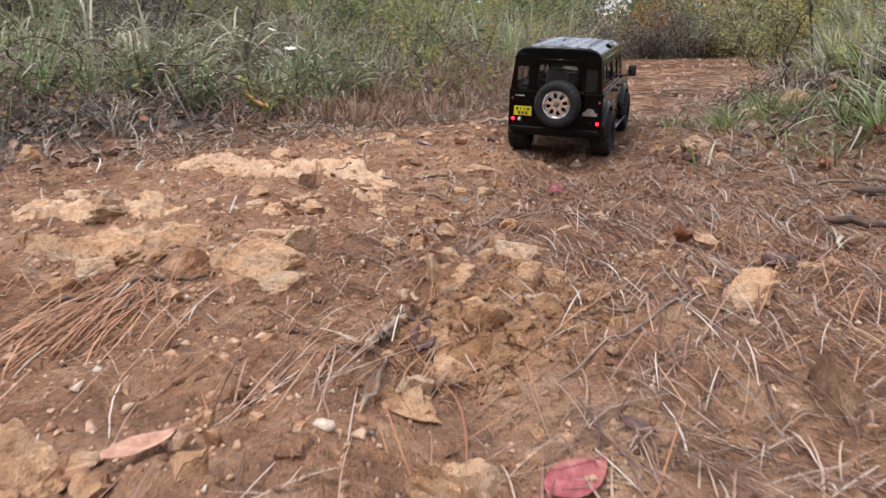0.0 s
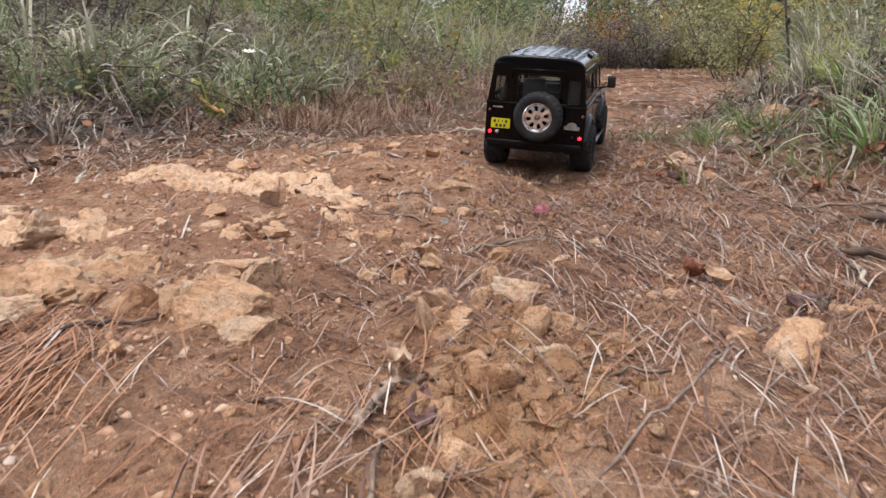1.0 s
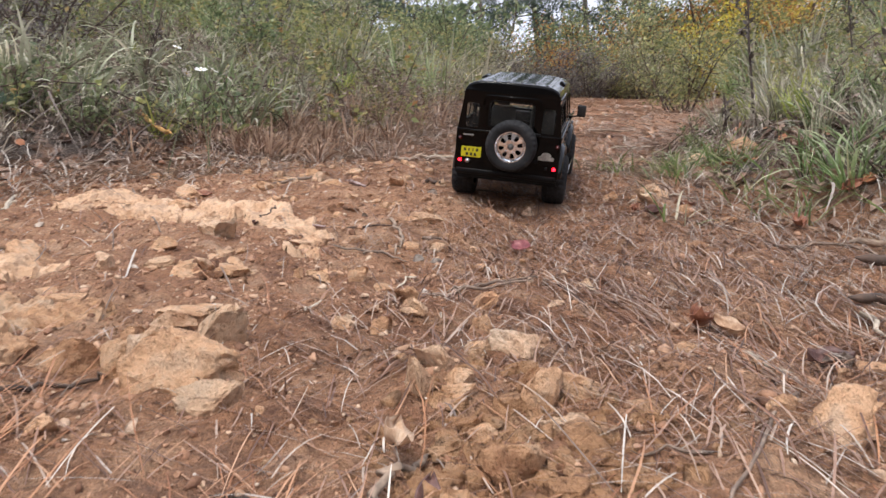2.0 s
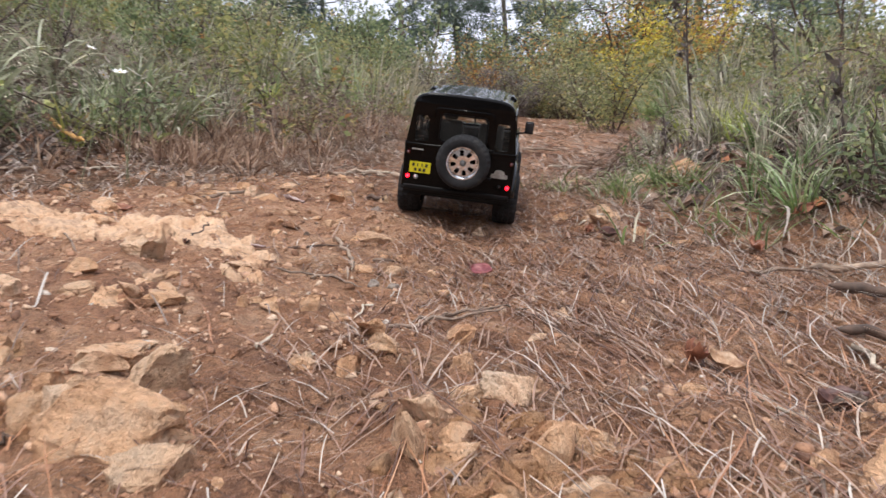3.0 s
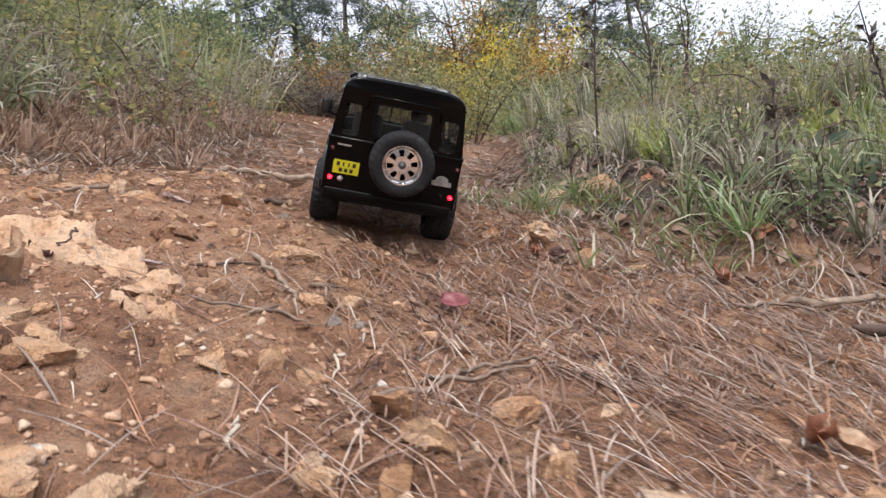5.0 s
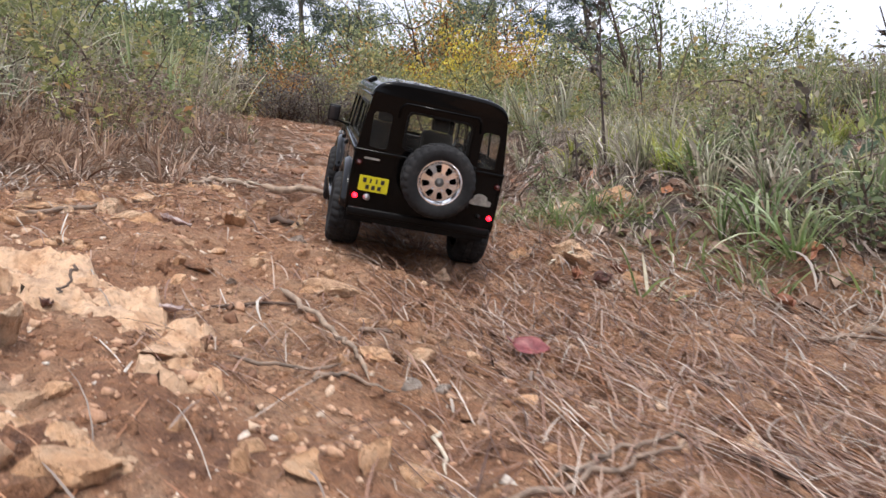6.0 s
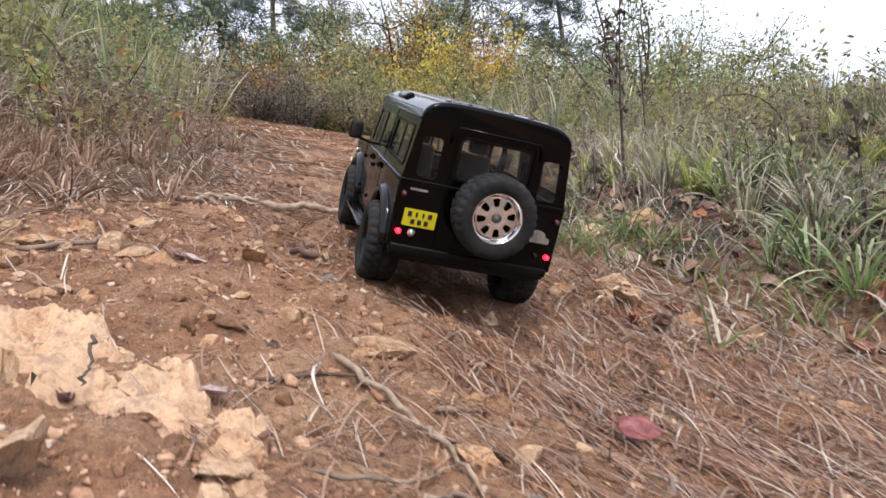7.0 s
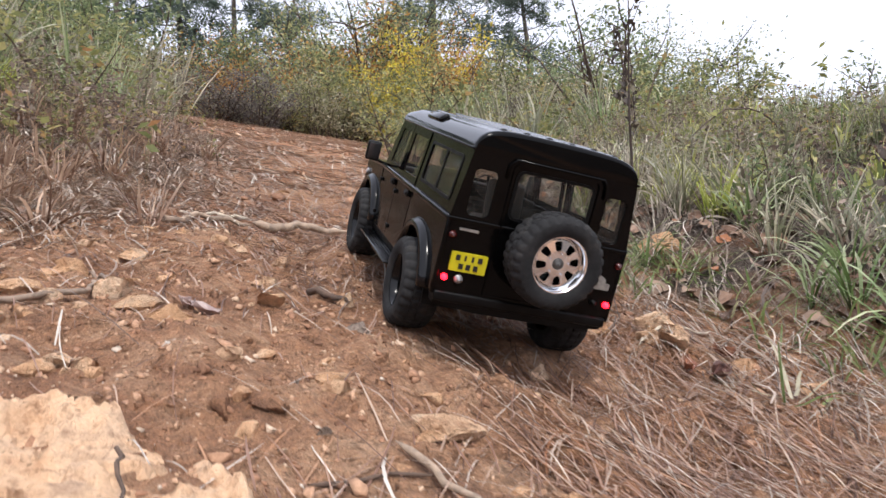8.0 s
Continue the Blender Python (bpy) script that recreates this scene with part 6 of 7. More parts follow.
for (x, y), spin in zip(WHEELS, (10, 33, 21, 5)):
    wheel("wheel", Matrix.Translation((x, y, RAD)) @ Matrix.Rotation(radians(180 if x < 0 else 0), 4, "Z") @ Matrix.Rotation(radians(spin), 4, "X") @ Matrix.Diagonal((1.04, 1.055, 1.055, 1)), "bright chrome road wheel", 0.007)
wheel("spare_wheel", Matrix.Translation((0.0095, REAR - 0.0225, 0.1285)) @ Matrix.Rotation(radians(-90), 4, "Z") @ Matrix.Rotation(radians(12), 4, "X"), "bright chrome spare wheel on the rear door")
part("spare_bracket", box(0.009, REAR - 0.006, 0.1265, 0.030, 0.012, 0.030, 0.003), DULL, car)

# ---- shrubs and trees ----
def tube(rows, radii, sides=6):
    """A tapering tube along points; arrays of places and corners."""
    p = np.asarray(rows, float)
    k = len(p)
    along = np.gradient(p, axis=0)
    along /= np.linalg.norm(along, axis=1, keepdims=True) + 1e-9
    ref = np.array([0.31, 0.95, 0.05])
    u = np.cross(along, ref)
    u /= np.linalg.norm(u, axis=1, keepdims=True) + 1e-9
    w = np.cross(along, u)
    a = np.linspace(0, 2 * np.pi, sides, endpoint=False)
    v = p[:, None] + np.asarray(radii, float)[:, None, None] * (u[:, None] * np.cos(a)[None, :, None] + w[:, None] * np.sin(a)[None, :, None])
    f = []
    for i in range(k - 1):
        for j in range(sides):
            q = (j + 1) % sides
            f.append((i * sides + j, i * sides + q, (i + 1) * sides + q, (i + 1) * sides + j))
    return v.reshape(-1, 3), np.array(f)


def joined(pieces):
    vs, fs, base = [], [], 0
    for v, f in pieces:
        vs.append(v), fs.append(f + base)
        base += len(v)
    return np.concatenate(vs), np.concatenate(fs)


def crooked(start, way, length, steps, rng, wander=0.25, rise=0.0):
    p, d = [np.array(start, float)], np.array(way, float) / np.linalg.norm(way)
    for _ in range(steps):
        d = d + rng.normal(0, wander, 3) / steps**0.5 + np.array([0, 0, rise / steps])
        d /= np.linalg.norm(d)
        p.append(p[-1] + d * length / steps)
    return np.array(p)


def leaves(places, outward, length, width, rng, fold=0.25):
    """Small pointed leaves: two halves folded along the rib."""
    n = len(places)
    d = outward + rng.normal(0, 0.7, (n, 3))
    d /= np.linalg.norm(d, axis=1, keepdims=True)
    s = np.cross(d, rng.normal(0, 1, (n, 3)) + np.array([0, 0, 1.2]))
    s /= np.linalg.norm(s, axis=1, keepdims=True) + 1e-9
    up = np.cross(s, d)
    L = rng.uniform(0.6, 1.2, n)[:, None] * length
    W = rng.uniform(0.7, 1.2, n)[:, None] * width * 0.5
    a, tip = places, places + d * L - up * L * 0.12
    mid = places + d * L * 0.45
    v = np.stack([a, mid + s * W + up * W * fold, tip, mid - s * W + up * W * fold], 1).reshape(-1, 3)
    i = np.arange(n)[:, None] * 4
    return v, np.concatenate([i + np.array([[0, 1, 2, 3]])])


def shrub(name, seed, tall, wide, stems, leaf_count, leaf, mat, label, category="shrub", bare=0.15):
    """A thing with branching stems and many single leaves; its origin is at its foot."""
    rng = np.random.default_rng(seed)
    wood, at, out = [], [], []
    for k in range(stems):
        a = rng.uniform(0, 2 * np.pi)
        way = (math.cos(a) * wide / tall * rng.uniform(0.2, 0.9), math.sin(a) * wide / tall * rng.uniform(0.2, 0.9), 1)
        L = tall * rng.uniform(0.6, 1.05)
        main = crooked((rng.normal(0, 0.05 * wide), rng.normal(0, 0.05 * wide), -0.05), way, L, 8, rng, 0.3)
        r0 = 0.008 * tall + 0.003
        wood.append(tube(main, np.linspace(r0, r0 * 0.25, 9), 5))
        for j in range(rng.integers(5, 9)):
            i = rng.integers(2, 8)
            b = rng.uniform(0, 2 * np.pi)
            side = crooked(main[i], (math.cos(b), math.sin(b), rng.uniform(0.1, 0.9)), L * rng.uniform(0.15, 0.4), 5, rng, 0.4)
            wood.append(tube(side, np.linspace(r0 * 0.45, r0 * 0.12, 6), 4))
            at.append(side[1:]), out.append(np.repeat([side[-1] - side[0]], 5, 0))
        at.append(main[3:]), out.append(np.repeat([main[-1] - main[0]], 6, 0))
    at, out = np.concatenate(at), np.concatenate(out)
    keep = at[:, 2] > bare * tall
    at, out = at[keep], out[keep] / np.linalg.norm(out[keep], axis=1, keepdims=True)
    pick = rng.integers(0, len(at), leaf_count)
    places = at[pick] + rng.normal(0, 0.055 * tall, (leaf_count, 3))
    places[:, 2] = np.maximum(places[:, 2], 0.02)
    foot = new(name)
    v, f = joined(wood)
    st = from_arrays("branchwork", v, f, STEM)
    st.parent = foot
    v, f = leaves(places, out[pick], leaf, leaf * 0.5, rng)
    lv = from_arrays("foliage", v, f, mat)
    lv.parent = foot
    return tagged(foot, label, category)


def put(ob, x, y, size=1.0, turn=0.0, sink=0.02):
    ob.matrix_basis = Matrix.LocRotScale((x, y, float(height(x, y)) - sink), Euler((0, 0, radians(turn))), (size,) * 3)
    return ob


def again(ob, x, y, size=1.0, turn=0.0, sink=0.03):
    m = Matrix.LocRotScale((x, y, float(height(x, y)) - sink), Euler((0, 0, radians(turn))), (size / ob.scale[0],) * 3)
    return copy_thing(ob, m)


def leaf_mat(name, stops):
    return strand(name, [(at, cooler(c)) for at, c in stops], 0.5, 0, 0.45)


YELLOW_LEAF = leaf_mat("yellow_leaves", [(0.0, (0.2, 0.185, 0.035)), (0.3, (0.42, 0.345, 0.05)), (0.65, (0.66, 0.5, 0.05)), (1.0, (0.74, 0.6, 0.12))])
LIME_LEAF = leaf_mat("yellow_green_leaves", [(0.0, (0.12, 0.13, 0.06)), (0.4, (0.21, 0.225, 0.095)), (0.75, (0.34, 0.325, 0.13)), (0.93, (0.5, 0.44, 0.17)), (1.0, (0.42, 0.22, 0.1))])
GREEN_LEAF = leaf_mat("green_leaves", [(0.0, (0.08, 0.105, 0.05)), (0.4, (0.16, 0.195, 0.085)), (0.8, (0.255, 0.285, 0.125)), (1.0, (0.37, 0.36, 0.18))])
ORANGE_LEAF = leaf_mat("orange_leaves", [(0.0, (0.19, 0.08, 0.03)), (0.4, (0.42, 0.17, 0.045)), (0.75, (0.56, 0.3, 0.07)), (1.0, (0.52, 0.4, 0.13))])
DARK_LEAF = leaf_mat("dark_purple_brown_leaves", [(0.0, (0.07, 0.056, 0.053)), (0.5, (0.17, 0.138, 0.122)), (0.85, (0.25, 0.225, 0.15)), (1.0, (0.4, 0.37, 0.26))])
PINE_LEAF = leaf_mat("dark_pine_foliage", [(0.0, (0.045, 0.065, 0.045)), (0.5, (0.09, 0.115, 0.08)), (1.0, (0.16, 0.18, 0.125))])



def pine(seed, tall, first, label, clumps=11, reach=2.7):
    """A tapering trunk, crooked limbs in whorls and tufts of needles."""
    rng = np.random.default_rng(seed)
    line = crooked((0, 0, -0.3), (rng.normal(0, 0.05), rng.normal(0, 0.05), 1), tall, 12, rng, 0.05)
    radii = np.linspace(0.02 * tall, 0.004 * tall, 13)
    foot = new("pine_tree")
    trunk = from_arrays("trunk", *tube(line, radii, 9), BARK)
    trunk.parent = foot
    wood, at, out = [], [], []
    z = first
    while z < tall * 0.97:
        t = z / tall
        i = min(11, int(t * 12))
        base = line[i] + (line[i + 1] - line[i]) * (t * 12 - i)
        for k in range(rng.integers(2, 5)):
            a = rng.uniform(0, 2 * np.pi)
            L = reach * (1 - 0.6 * t) * rng.uniform(0.35, 1.25)
            limb = crooked(base, (math.cos(a), math.sin(a), rng.uniform(-0.15, 0.35)), L, 6, rng, 0.3, 0.2)
            wood.append(tube(limb, np.linspace(0.0045 * tall * (1 - 0.6 * t), 0.005, 7), 5))
            for j in range(2, 7):
                for _ in range(2 if j < 4 else 3):
                    twig = crooked(limb[j], (rng.normal(), rng.normal(), rng.uniform(-0.2, 0.8)), 0.45 * rng.uniform(0.4, 1.3), 3, rng, 0.3)
                    at.append(twig[1:])
                    out.append(np.repeat([twig[-1] - twig[0]], 3, 0))
        z += tall * rng.uniform(0.05, 0.1)
    for v, f in wood:
        from_arrays("limb", v, f, BARK).parent = foot
    at, out = np.concatenate(at), np.concatenate(out)
    out = out / np.linalg.norm(out, axis=1, keepdims=True)
    pick = np.repeat(np.arange(len(at)), clumps)
    places = at[pick] + rng.normal(0, 0.05, (len(pick), 3))
    crown = from_arrays("crown", *leaves(places, out[pick] * 0.9, 0.2, 0.026, rng, 0.1), PINE_LEAF)
    crown.parent = foot
    return tagged(foot, label, "pine tree")


DARK_STEM = plain("blackish_dead_stem", (0.045, 0.03, 0.024), 0.85, 0, 90, 0.3, 0.002)


def shrivelled():
    m, n, l, b = material("shrivelled_dark_leaf", 0.7)
    info = n.new("ShaderNodeObjectInfo")
    t = noise_node(n, l, 140, 4, 0.6)
    a = ramp(n, l, info.outputs["Random"], [(0.0, (0.055, 0.043, 0.039)), (0.6, (0.14, 0.112, 0.097)), (1.0, (0.25, 0.22, 0.15))])
    v = ramp(n, l, t.outputs[0], [(0.3, (0.6, 0.58, 0.55)), (0.65, (1.1, 1.1, 1.1))])
    l.new(mixed(n, l, "MULTIPLY", 0.8, a.outputs[0], v.outputs[0]), b.inputs["Base Color"])
    return m


SHRIVELLED = shrivelled()


def dry_weed(x, y, tall, seed, label, leafy=26, lean=(0.0, 0.0)):
    """A dead upright stalk with shrivelled dark leaves and a seed head."""
    rng = np.random.default_rng(seed)
    foot = new("dry_weed")
    line = crooked((0, 0, -0.02), (lean[0], lean[1], 1), tall, 10, rng, 0.07)
    stalk = from_arrays("stalk", *tube(line, np.linspace(0.0046, 0.0014, 11), 6), DARK_STEM)
    stalk.parent = foot
    sides, at, out = [], [], []
    for k in range(9):
        i = rng.integers(3, 10)
        a = rng.uniform(0, 6.28)
        side = crooked(line[i], (math.cos(a) * 0.5, math.sin(a) * 0.5, 1), tall * rng.uniform(0.05, 0.16), 4, rng, 0.3)
        sides.append(tube(side, np.linspace(0.0014, 0.0006, 5), 4))
        at.append(side[1:])
        out.append(np.repeat([side[-1] - side[0]], 4, 0))
    for v, f in sides:
        from_arrays("side_twig", v, f, STEM).parent = foot
    at, out = np.concatenate(at + [line[3:9]]), np.concatenate(out + [np.tile([[0.3, 0.2, -0.8]], (6, 1))])
    pick = rng.integers(0, len(at), leafy)
    out = out / np.linalg.norm(out, axis=1, keepdims=True)
    v, f = leaves(at[pick] + rng.normal(0, 0.004, (leafy, 3)), out[pick], 0.028, 0.012, rng, 0.9)
    for k in range(leafy):
        from_arrays("shrivelled_leaf", v[4 * k:4 * k + 4], f[:1], SHRIVELLED).parent = foot
    put(foot, x, y)
    return tagged(foot, label, "dry weed")

# ---- plants on the banks and the upper slope ----
P = np.random.default_rng(2024)


def bearing(turn, away):
    """A place at so many degrees to the right of straight up the trail, so many metres off."""
    return -0.15 + away * math.sin(radians(turn)), 0.8 + away * math.cos(radians(turn))


lime = put(shrub("shrub", 1, 1.5, 1.5, 11, 4200, 0.060, LIME_LEAF, "yellow-green leafy shrub on the upper slope"), *bearing(19, 9.3), 0.95)
yellow = put(shrub("shrub", 2, 1.6, 1.3, 10, 3600, 0.062, YELLOW_LEAF, "bright yellow autumn shrub on the upper slope"), *bearing(29, 9.8), 0.95)
green = put(shrub("shrub", 3, 1.5, 1.6, 11, 4400, 0.058, GREEN_LEAF, "green leafy shrub on the upper slope"), *bearing(6, 9.0), 0.9)
orange = put(shrub("shrub", 4, 2.2, 1.7, 10, 3800, 0.066, ORANGE_LEAF, "orange-brown autumn shrub on the upper slope"), *bearing(27, 11.2), 0.95)
dark = put(shrub("shrub", 5, 0.75, 1.2, 16, 4200, 0.032, DARK_LEAF, "low dark twiggy shrub at the trail's end", bare=0.02), *bearing(14, 8.1), 1.0)
olive = put(shrub("shrub", 6, 1.3, 1.3, 11, 3600, 0.05, OLIVE, "olive half-bare shrub on the upper slope"), *bearing(-4, 8.4), 0.9)
tall_green = put(shrub("tall_shrub", 7, 2.7, 2.0, 15, 11000, 0.05, GREEN_LEAF, "tall green leafy shrub on the hilltop"), *bearing(48.5, 12.3), 1.05)
tall_lime = put(shrub("tall_shrub", 8, 2.6, 1.9, 14, 10000, 0.052, LIME_LEAF, "tall yellow-green leafy shrub on the hilltop"), *bearing(45.5, 12.2), 0.92)


def plant(rows):
    for turn, away, kind, size in rows:
        again(kind, *bearing(turn + P.uniform(-0.6, 0.6), away), size * P.uniform(0.93, 1.07), P.uniform(0, 360))


# shrubs that close the end of the trail
plant(((11, 8.2, olive, 0.6), (17, 8.1, dark, 0.95), (19.5, 8.3, lime, 0.5), (22, 8.6, olive, 0.7), (24.5, 8.9, olive, 0.7), (31, 9.2, orange, 0.6), (15.5, 9.0, orange, 0.55), (27.5, 9.0, yellow, 0.6), (10, 9.0, olive, 0.9), (23.5, 9.0, lime, 0.7), (26, 9.2, lime, 0.75), (33, 9.3, lime, 0.8)))
# shrubs on the open slope to one side
plant(((40, 9.0, orange, 0.45), (36, 10.0, lime, 1.0), (39, 10.6, green, 1.1), (34, 11.6, orange, 0.8), (42, 9.6, olive, 1.15), (44.5, 10.4, green, 1.25), (47.5, 10.0, lime, 0.95), (50.5, 11.0, green, 0.75), (41, 8.2, olive, 0.8), (37, 8.4, olive, 0.9), (45.5, 8.0, lime, 0.62), (49, 7.6, olive, 0.7), (51.5, 12.2, tall_lime, 0.85), (42.5, 12.6, tall_lime, 0.7), (50, 10.6, lime, 1.35), (47.5, 11.2, olive, 1.35), (55, 11.0, lime, 0.9), (54, 8.4, olive, 0.6), (59, 8.0, lime, 0.5), (64, 8.5, olive, 0.5)))
# shrubs on the wooded slope to the other side
plant(((4, 10.6, lime, 1.1), (0, 9.8, lime, 0.9), (-3, 11.0, green, 1.3), (-7, 9.4, green, 1.0), (-10, 8.6, lime, 0.8), (-13, 9.8, orange, 0.7), (-16, 8.8, olive, 1.0), (-19, 9.6, green, 1.1), (-22, 8.4, lime, 0.75), (-25, 9.2, green, 1.2), (-28, 8.6, olive, 1.0), (-31, 9.6, lime, 1.1), (-34, 8.8, green, 1.1), (-38, 9.4, olive, 1.2), (-42, 9.0, green, 1.2), (2, 12.5, green, 1.6), (4.5, 14, green, 2.3), (-1, 14, green, 2.2), (-9, 14, green, 2.3), (-6, 12.8, green, 1.7), (-14, 12.4, green, 1.7), (-24, 12.2, green, 1.7)))
# taller growth behind
plant(((18, 9.5, orange, 0.55), (20.5, 9.8, orange, 0.6), (32, 10.2, orange, 0.6), (15, 9.4, green, 0.85), (30.5, 10.6, yellow, 1.0), (22, 11.0, orange, 0.9), (25, 12.0, orange, 1.1), (18, 11.4, lime, 1.15), (13, 11.2, orange, 0.85), (9, 15, green, 1.9), (21, 10.2, olive, 1.0), (29, 11.8, orange, 1.35), (26.5, 13.0, tall_green, 1.25), (23.5, 12.6, tall_lime, 1.35), (25, 12.0, tall_green, 1.2), (31.5, 12.6, tall_lime, 1.1), (20.5, 13.0, tall_green, 1.1), (8, 12.6, green, 1.5), (14, 13.0, green, 1.5)))

# smaller bushes and weeds nearer the trail
bush = put(shrub("bush", 11, 0.55, 0.5, 9, 1700, 0.026, LIME_LEAF, "small yellow-green bush among bank grass", "bush"), 1.75, 4.6)
scrub = put(shrub("bush", 12, 0.6, 0.6, 12, 1500, 0.022, DARK_LEAF, "small brown twiggy bush among bank grass", "bush", bare=0.05), -1.5, 3.4)
leafy = put(shrub("bush", 13, 0.5, 0.5, 9, 1700, 0.03, GREEN_LEAF, "small green bush among bank grass", "bush"), -0.9, 4.2)
weed = put(shrub("leafy_weed", 14, 0.24, 0.2, 6, 230, 0.021, GREEN_LEAF, "green broad-leaved weed on the bank", "weed", bare=0.1), 1.0, 1.55)
pale_weed = put(shrub("leafy_weed", 15, 0.2, 0.2, 6, 220, 0.02, LIME_LEAF, "pale green weed on the bank", "weed", bare=0.1), 1.2, 1.95)
RIGHT_BUSHES = ((2.9, 5.1, scrub, 0.8), (2.9, 5.9, leafy, 1.0), (3.6, 5.0, bush, 0.8), (3.6, 5.8, bush, 1.1), (4.2, 4.9, leafy, 1.0), (3.3, 6.6, bush, 1.3), (3.0, 3.7, bush, 0.4))
LEFT_BUSHES = ((-0.3, 4.9, bush, 0.9), (-0.9, 5.4, scrub, 1.1), (-1.6, 4.6, leafy, 1.0), (-2.2, 3.8, scrub, 1.1), (-1.3, 2.7, scrub, 0.7), (-1.9, 2.9, scrub, 0.9), (-2.6, 4.8, bush, 1.2), (0.0, 5.8, leafy, 1.0), (-0.6, 6.4, bush, 1.3), (0.2, 6.9, scrub, 1.1), (-1.4, 6.0, leafy, 1.3), (-2.3, 6.0, scrub, 1.4), (0.5, 7.6, bush, 1.2))
for x, y, kind, size in RIGHT_BUSHES + LEFT_BUSHES:
    again(kind, x, y, size * P.uniform(0.92, 1.08), P.uniform(0, 360))
for k in range(20):
    x, y = P.uniform(0.8, 2.4), P.uniform(1.2, 3.4)
    if x > float(edge_right(y)) + 0.18:
        again(weed if k % 2 else pale_weed, x, y, P.uniform(0.35, 0.75), P.uniform(0, 360), 0.01)
for k in range(22):
    x, y = P.uniform(-2.2, 0.2), P.uniform(2.0, 4.6)
    if x < float(edge_left(y)) - 0.25:
        again(weed if k % 2 else pale_weed, x, y, P.uniform(0.6, 1.2), P.uniform(0, 360), 0.01)

sapling = put(shrub("sapling", 21, 1.5, 0.5, 3, 380, 0.045, GREEN_LEAF, "thin sapling with sparse dark leaves against sky", "sapling", bare=0.35), 3.3, 4.5, 0.9)
for x, y, size in ((3.6, 4.9, 0.95), (3.9, 3.2, 0.62)):
    again(sapling, x, y, size, P.uniform(0, 360))

tall_pine = put(pine(31, 8.5, 1.2, "tall dark pine with sparse crooked limbs on the hilltop"), *bearing(31, 17), 1.0)
slim_pine = put(pine(32, 7.5, 1.5, "slim dark pine with tufted needles on the hilltop", 11, 2.2), *bearing(39.5, 18), 1.0)
for turn, away, kind, size, spin in ((35, 22, slim_pine, 0.9, 40), (45, 22, slim_pine, 0.62, 80), (51, 26, tall_pine, 0.42, 10), (13, 20, slim_pine, 1.15, 130), (16.5, 21, tall_pine, 1.1, 200), (19, 23, slim_pine, 1.2, 260), (8, 19, tall_pine, 1.0, 300), (2, 20, slim_pine, 1.2, 30), (-4, 18, tall_pine, 1.1, 75), (-10, 20, tall_pine, 1.2, 140), (-17, 19, slim_pine, 1.2, 190), (24, 24, slim_pine, 1.1, 330), (37, 20, slim_pine, 0.75, 100), (42.5, 21, tall_pine, 0.6, 50), (28, 22, tall_pine, 0.95, 220)):
    again(kind, *bearing(turn, away), size, spin)

dry_weed(1.02, 2.24, 0.55, 41, "tall dark dead weed stalk on the bank", 80)
dry_weed(1.035, 1.685, 0.27, 42, "dry weed with shrivelled brown leaves on the bank", 40, (0.06, 0.03))
dry_weed(0.95, 2.27, 0.16, 43, "short broken dead stalk on the bank", 10)
dry_weed(1.75, 2.9, 0.5, 44, "thin dry weed stalk standing in grass", 30)
dry_weed(1.45, 1.7, 0.42, 45, "thin dry weed stalk standing in grass", 30, (-0.1, 0.1))
dry_weed(-0.85, 2.75, 0.4, 46, "thin dry weed stalk standing in grass", 24, (0.2, 0))



# broad-leaved weeds and an arching shoot at the foot of the bank
BLUE_LEAF = leaf_mat("blue_green_broad_leaves", [(0.0, (0.08, 0.115, 0.07)), (0.4, (0.16, 0.215, 0.13)), (0.75, (0.28, 0.335, 0.23)), (1.0, (0.42, 0.38, 0.16))])
FRESH_LEAF = leaf_mat("fresh_lime_broad_leaves", [(0.0, (0.13, 0.15, 0.055)), (0.5, (0.29, 0.31, 0.1)), (1.0, (0.5, 0.46, 0.17))])
broad = put(shrub("broad_leaved_weed", 16, 0.11, 0.18, 6, 24, 0.036, BLUE_LEAF, "blue-green broad-leaved weed at the bank's foot", "weed", bare=0.05), 1.16, 1.67)
fresh = put(shrub("broad_leaved_weed", 17, 0.13, 0.15, 5, 22, 0.032, FRESH_LEAF, "fresh lime-green broad-leaved weed at the bank's foot", "weed", bare=0.05), 1.10, 1.72)
for x, y, kind, size in ((1.24, 1.62, broad, 1.0), (1.09, 1.60, broad, 0.8), (1.30, 1.76, broad, 1.1), (1.20, 1.76, fresh, 1.0), (1.36, 1.90, fresh, 1.1), (1.02, 1.66, fresh, 0.7), (1.5, 1.8, broad, 1.1), (1.62, 2.1, fresh, 1.2), (1.05, 2.0, fresh, 0.8), (1.45, 2.3, broad, 1.0), (-0.8, 2.45, fresh, 1.1), (-1.0, 2.3, broad, 1.0), (-0.5, 2.6, fresh, 1.1)):
    again(kind, x, y, size * P.uniform(0.9, 1.1), P.uniform(0, 360), 0.01)


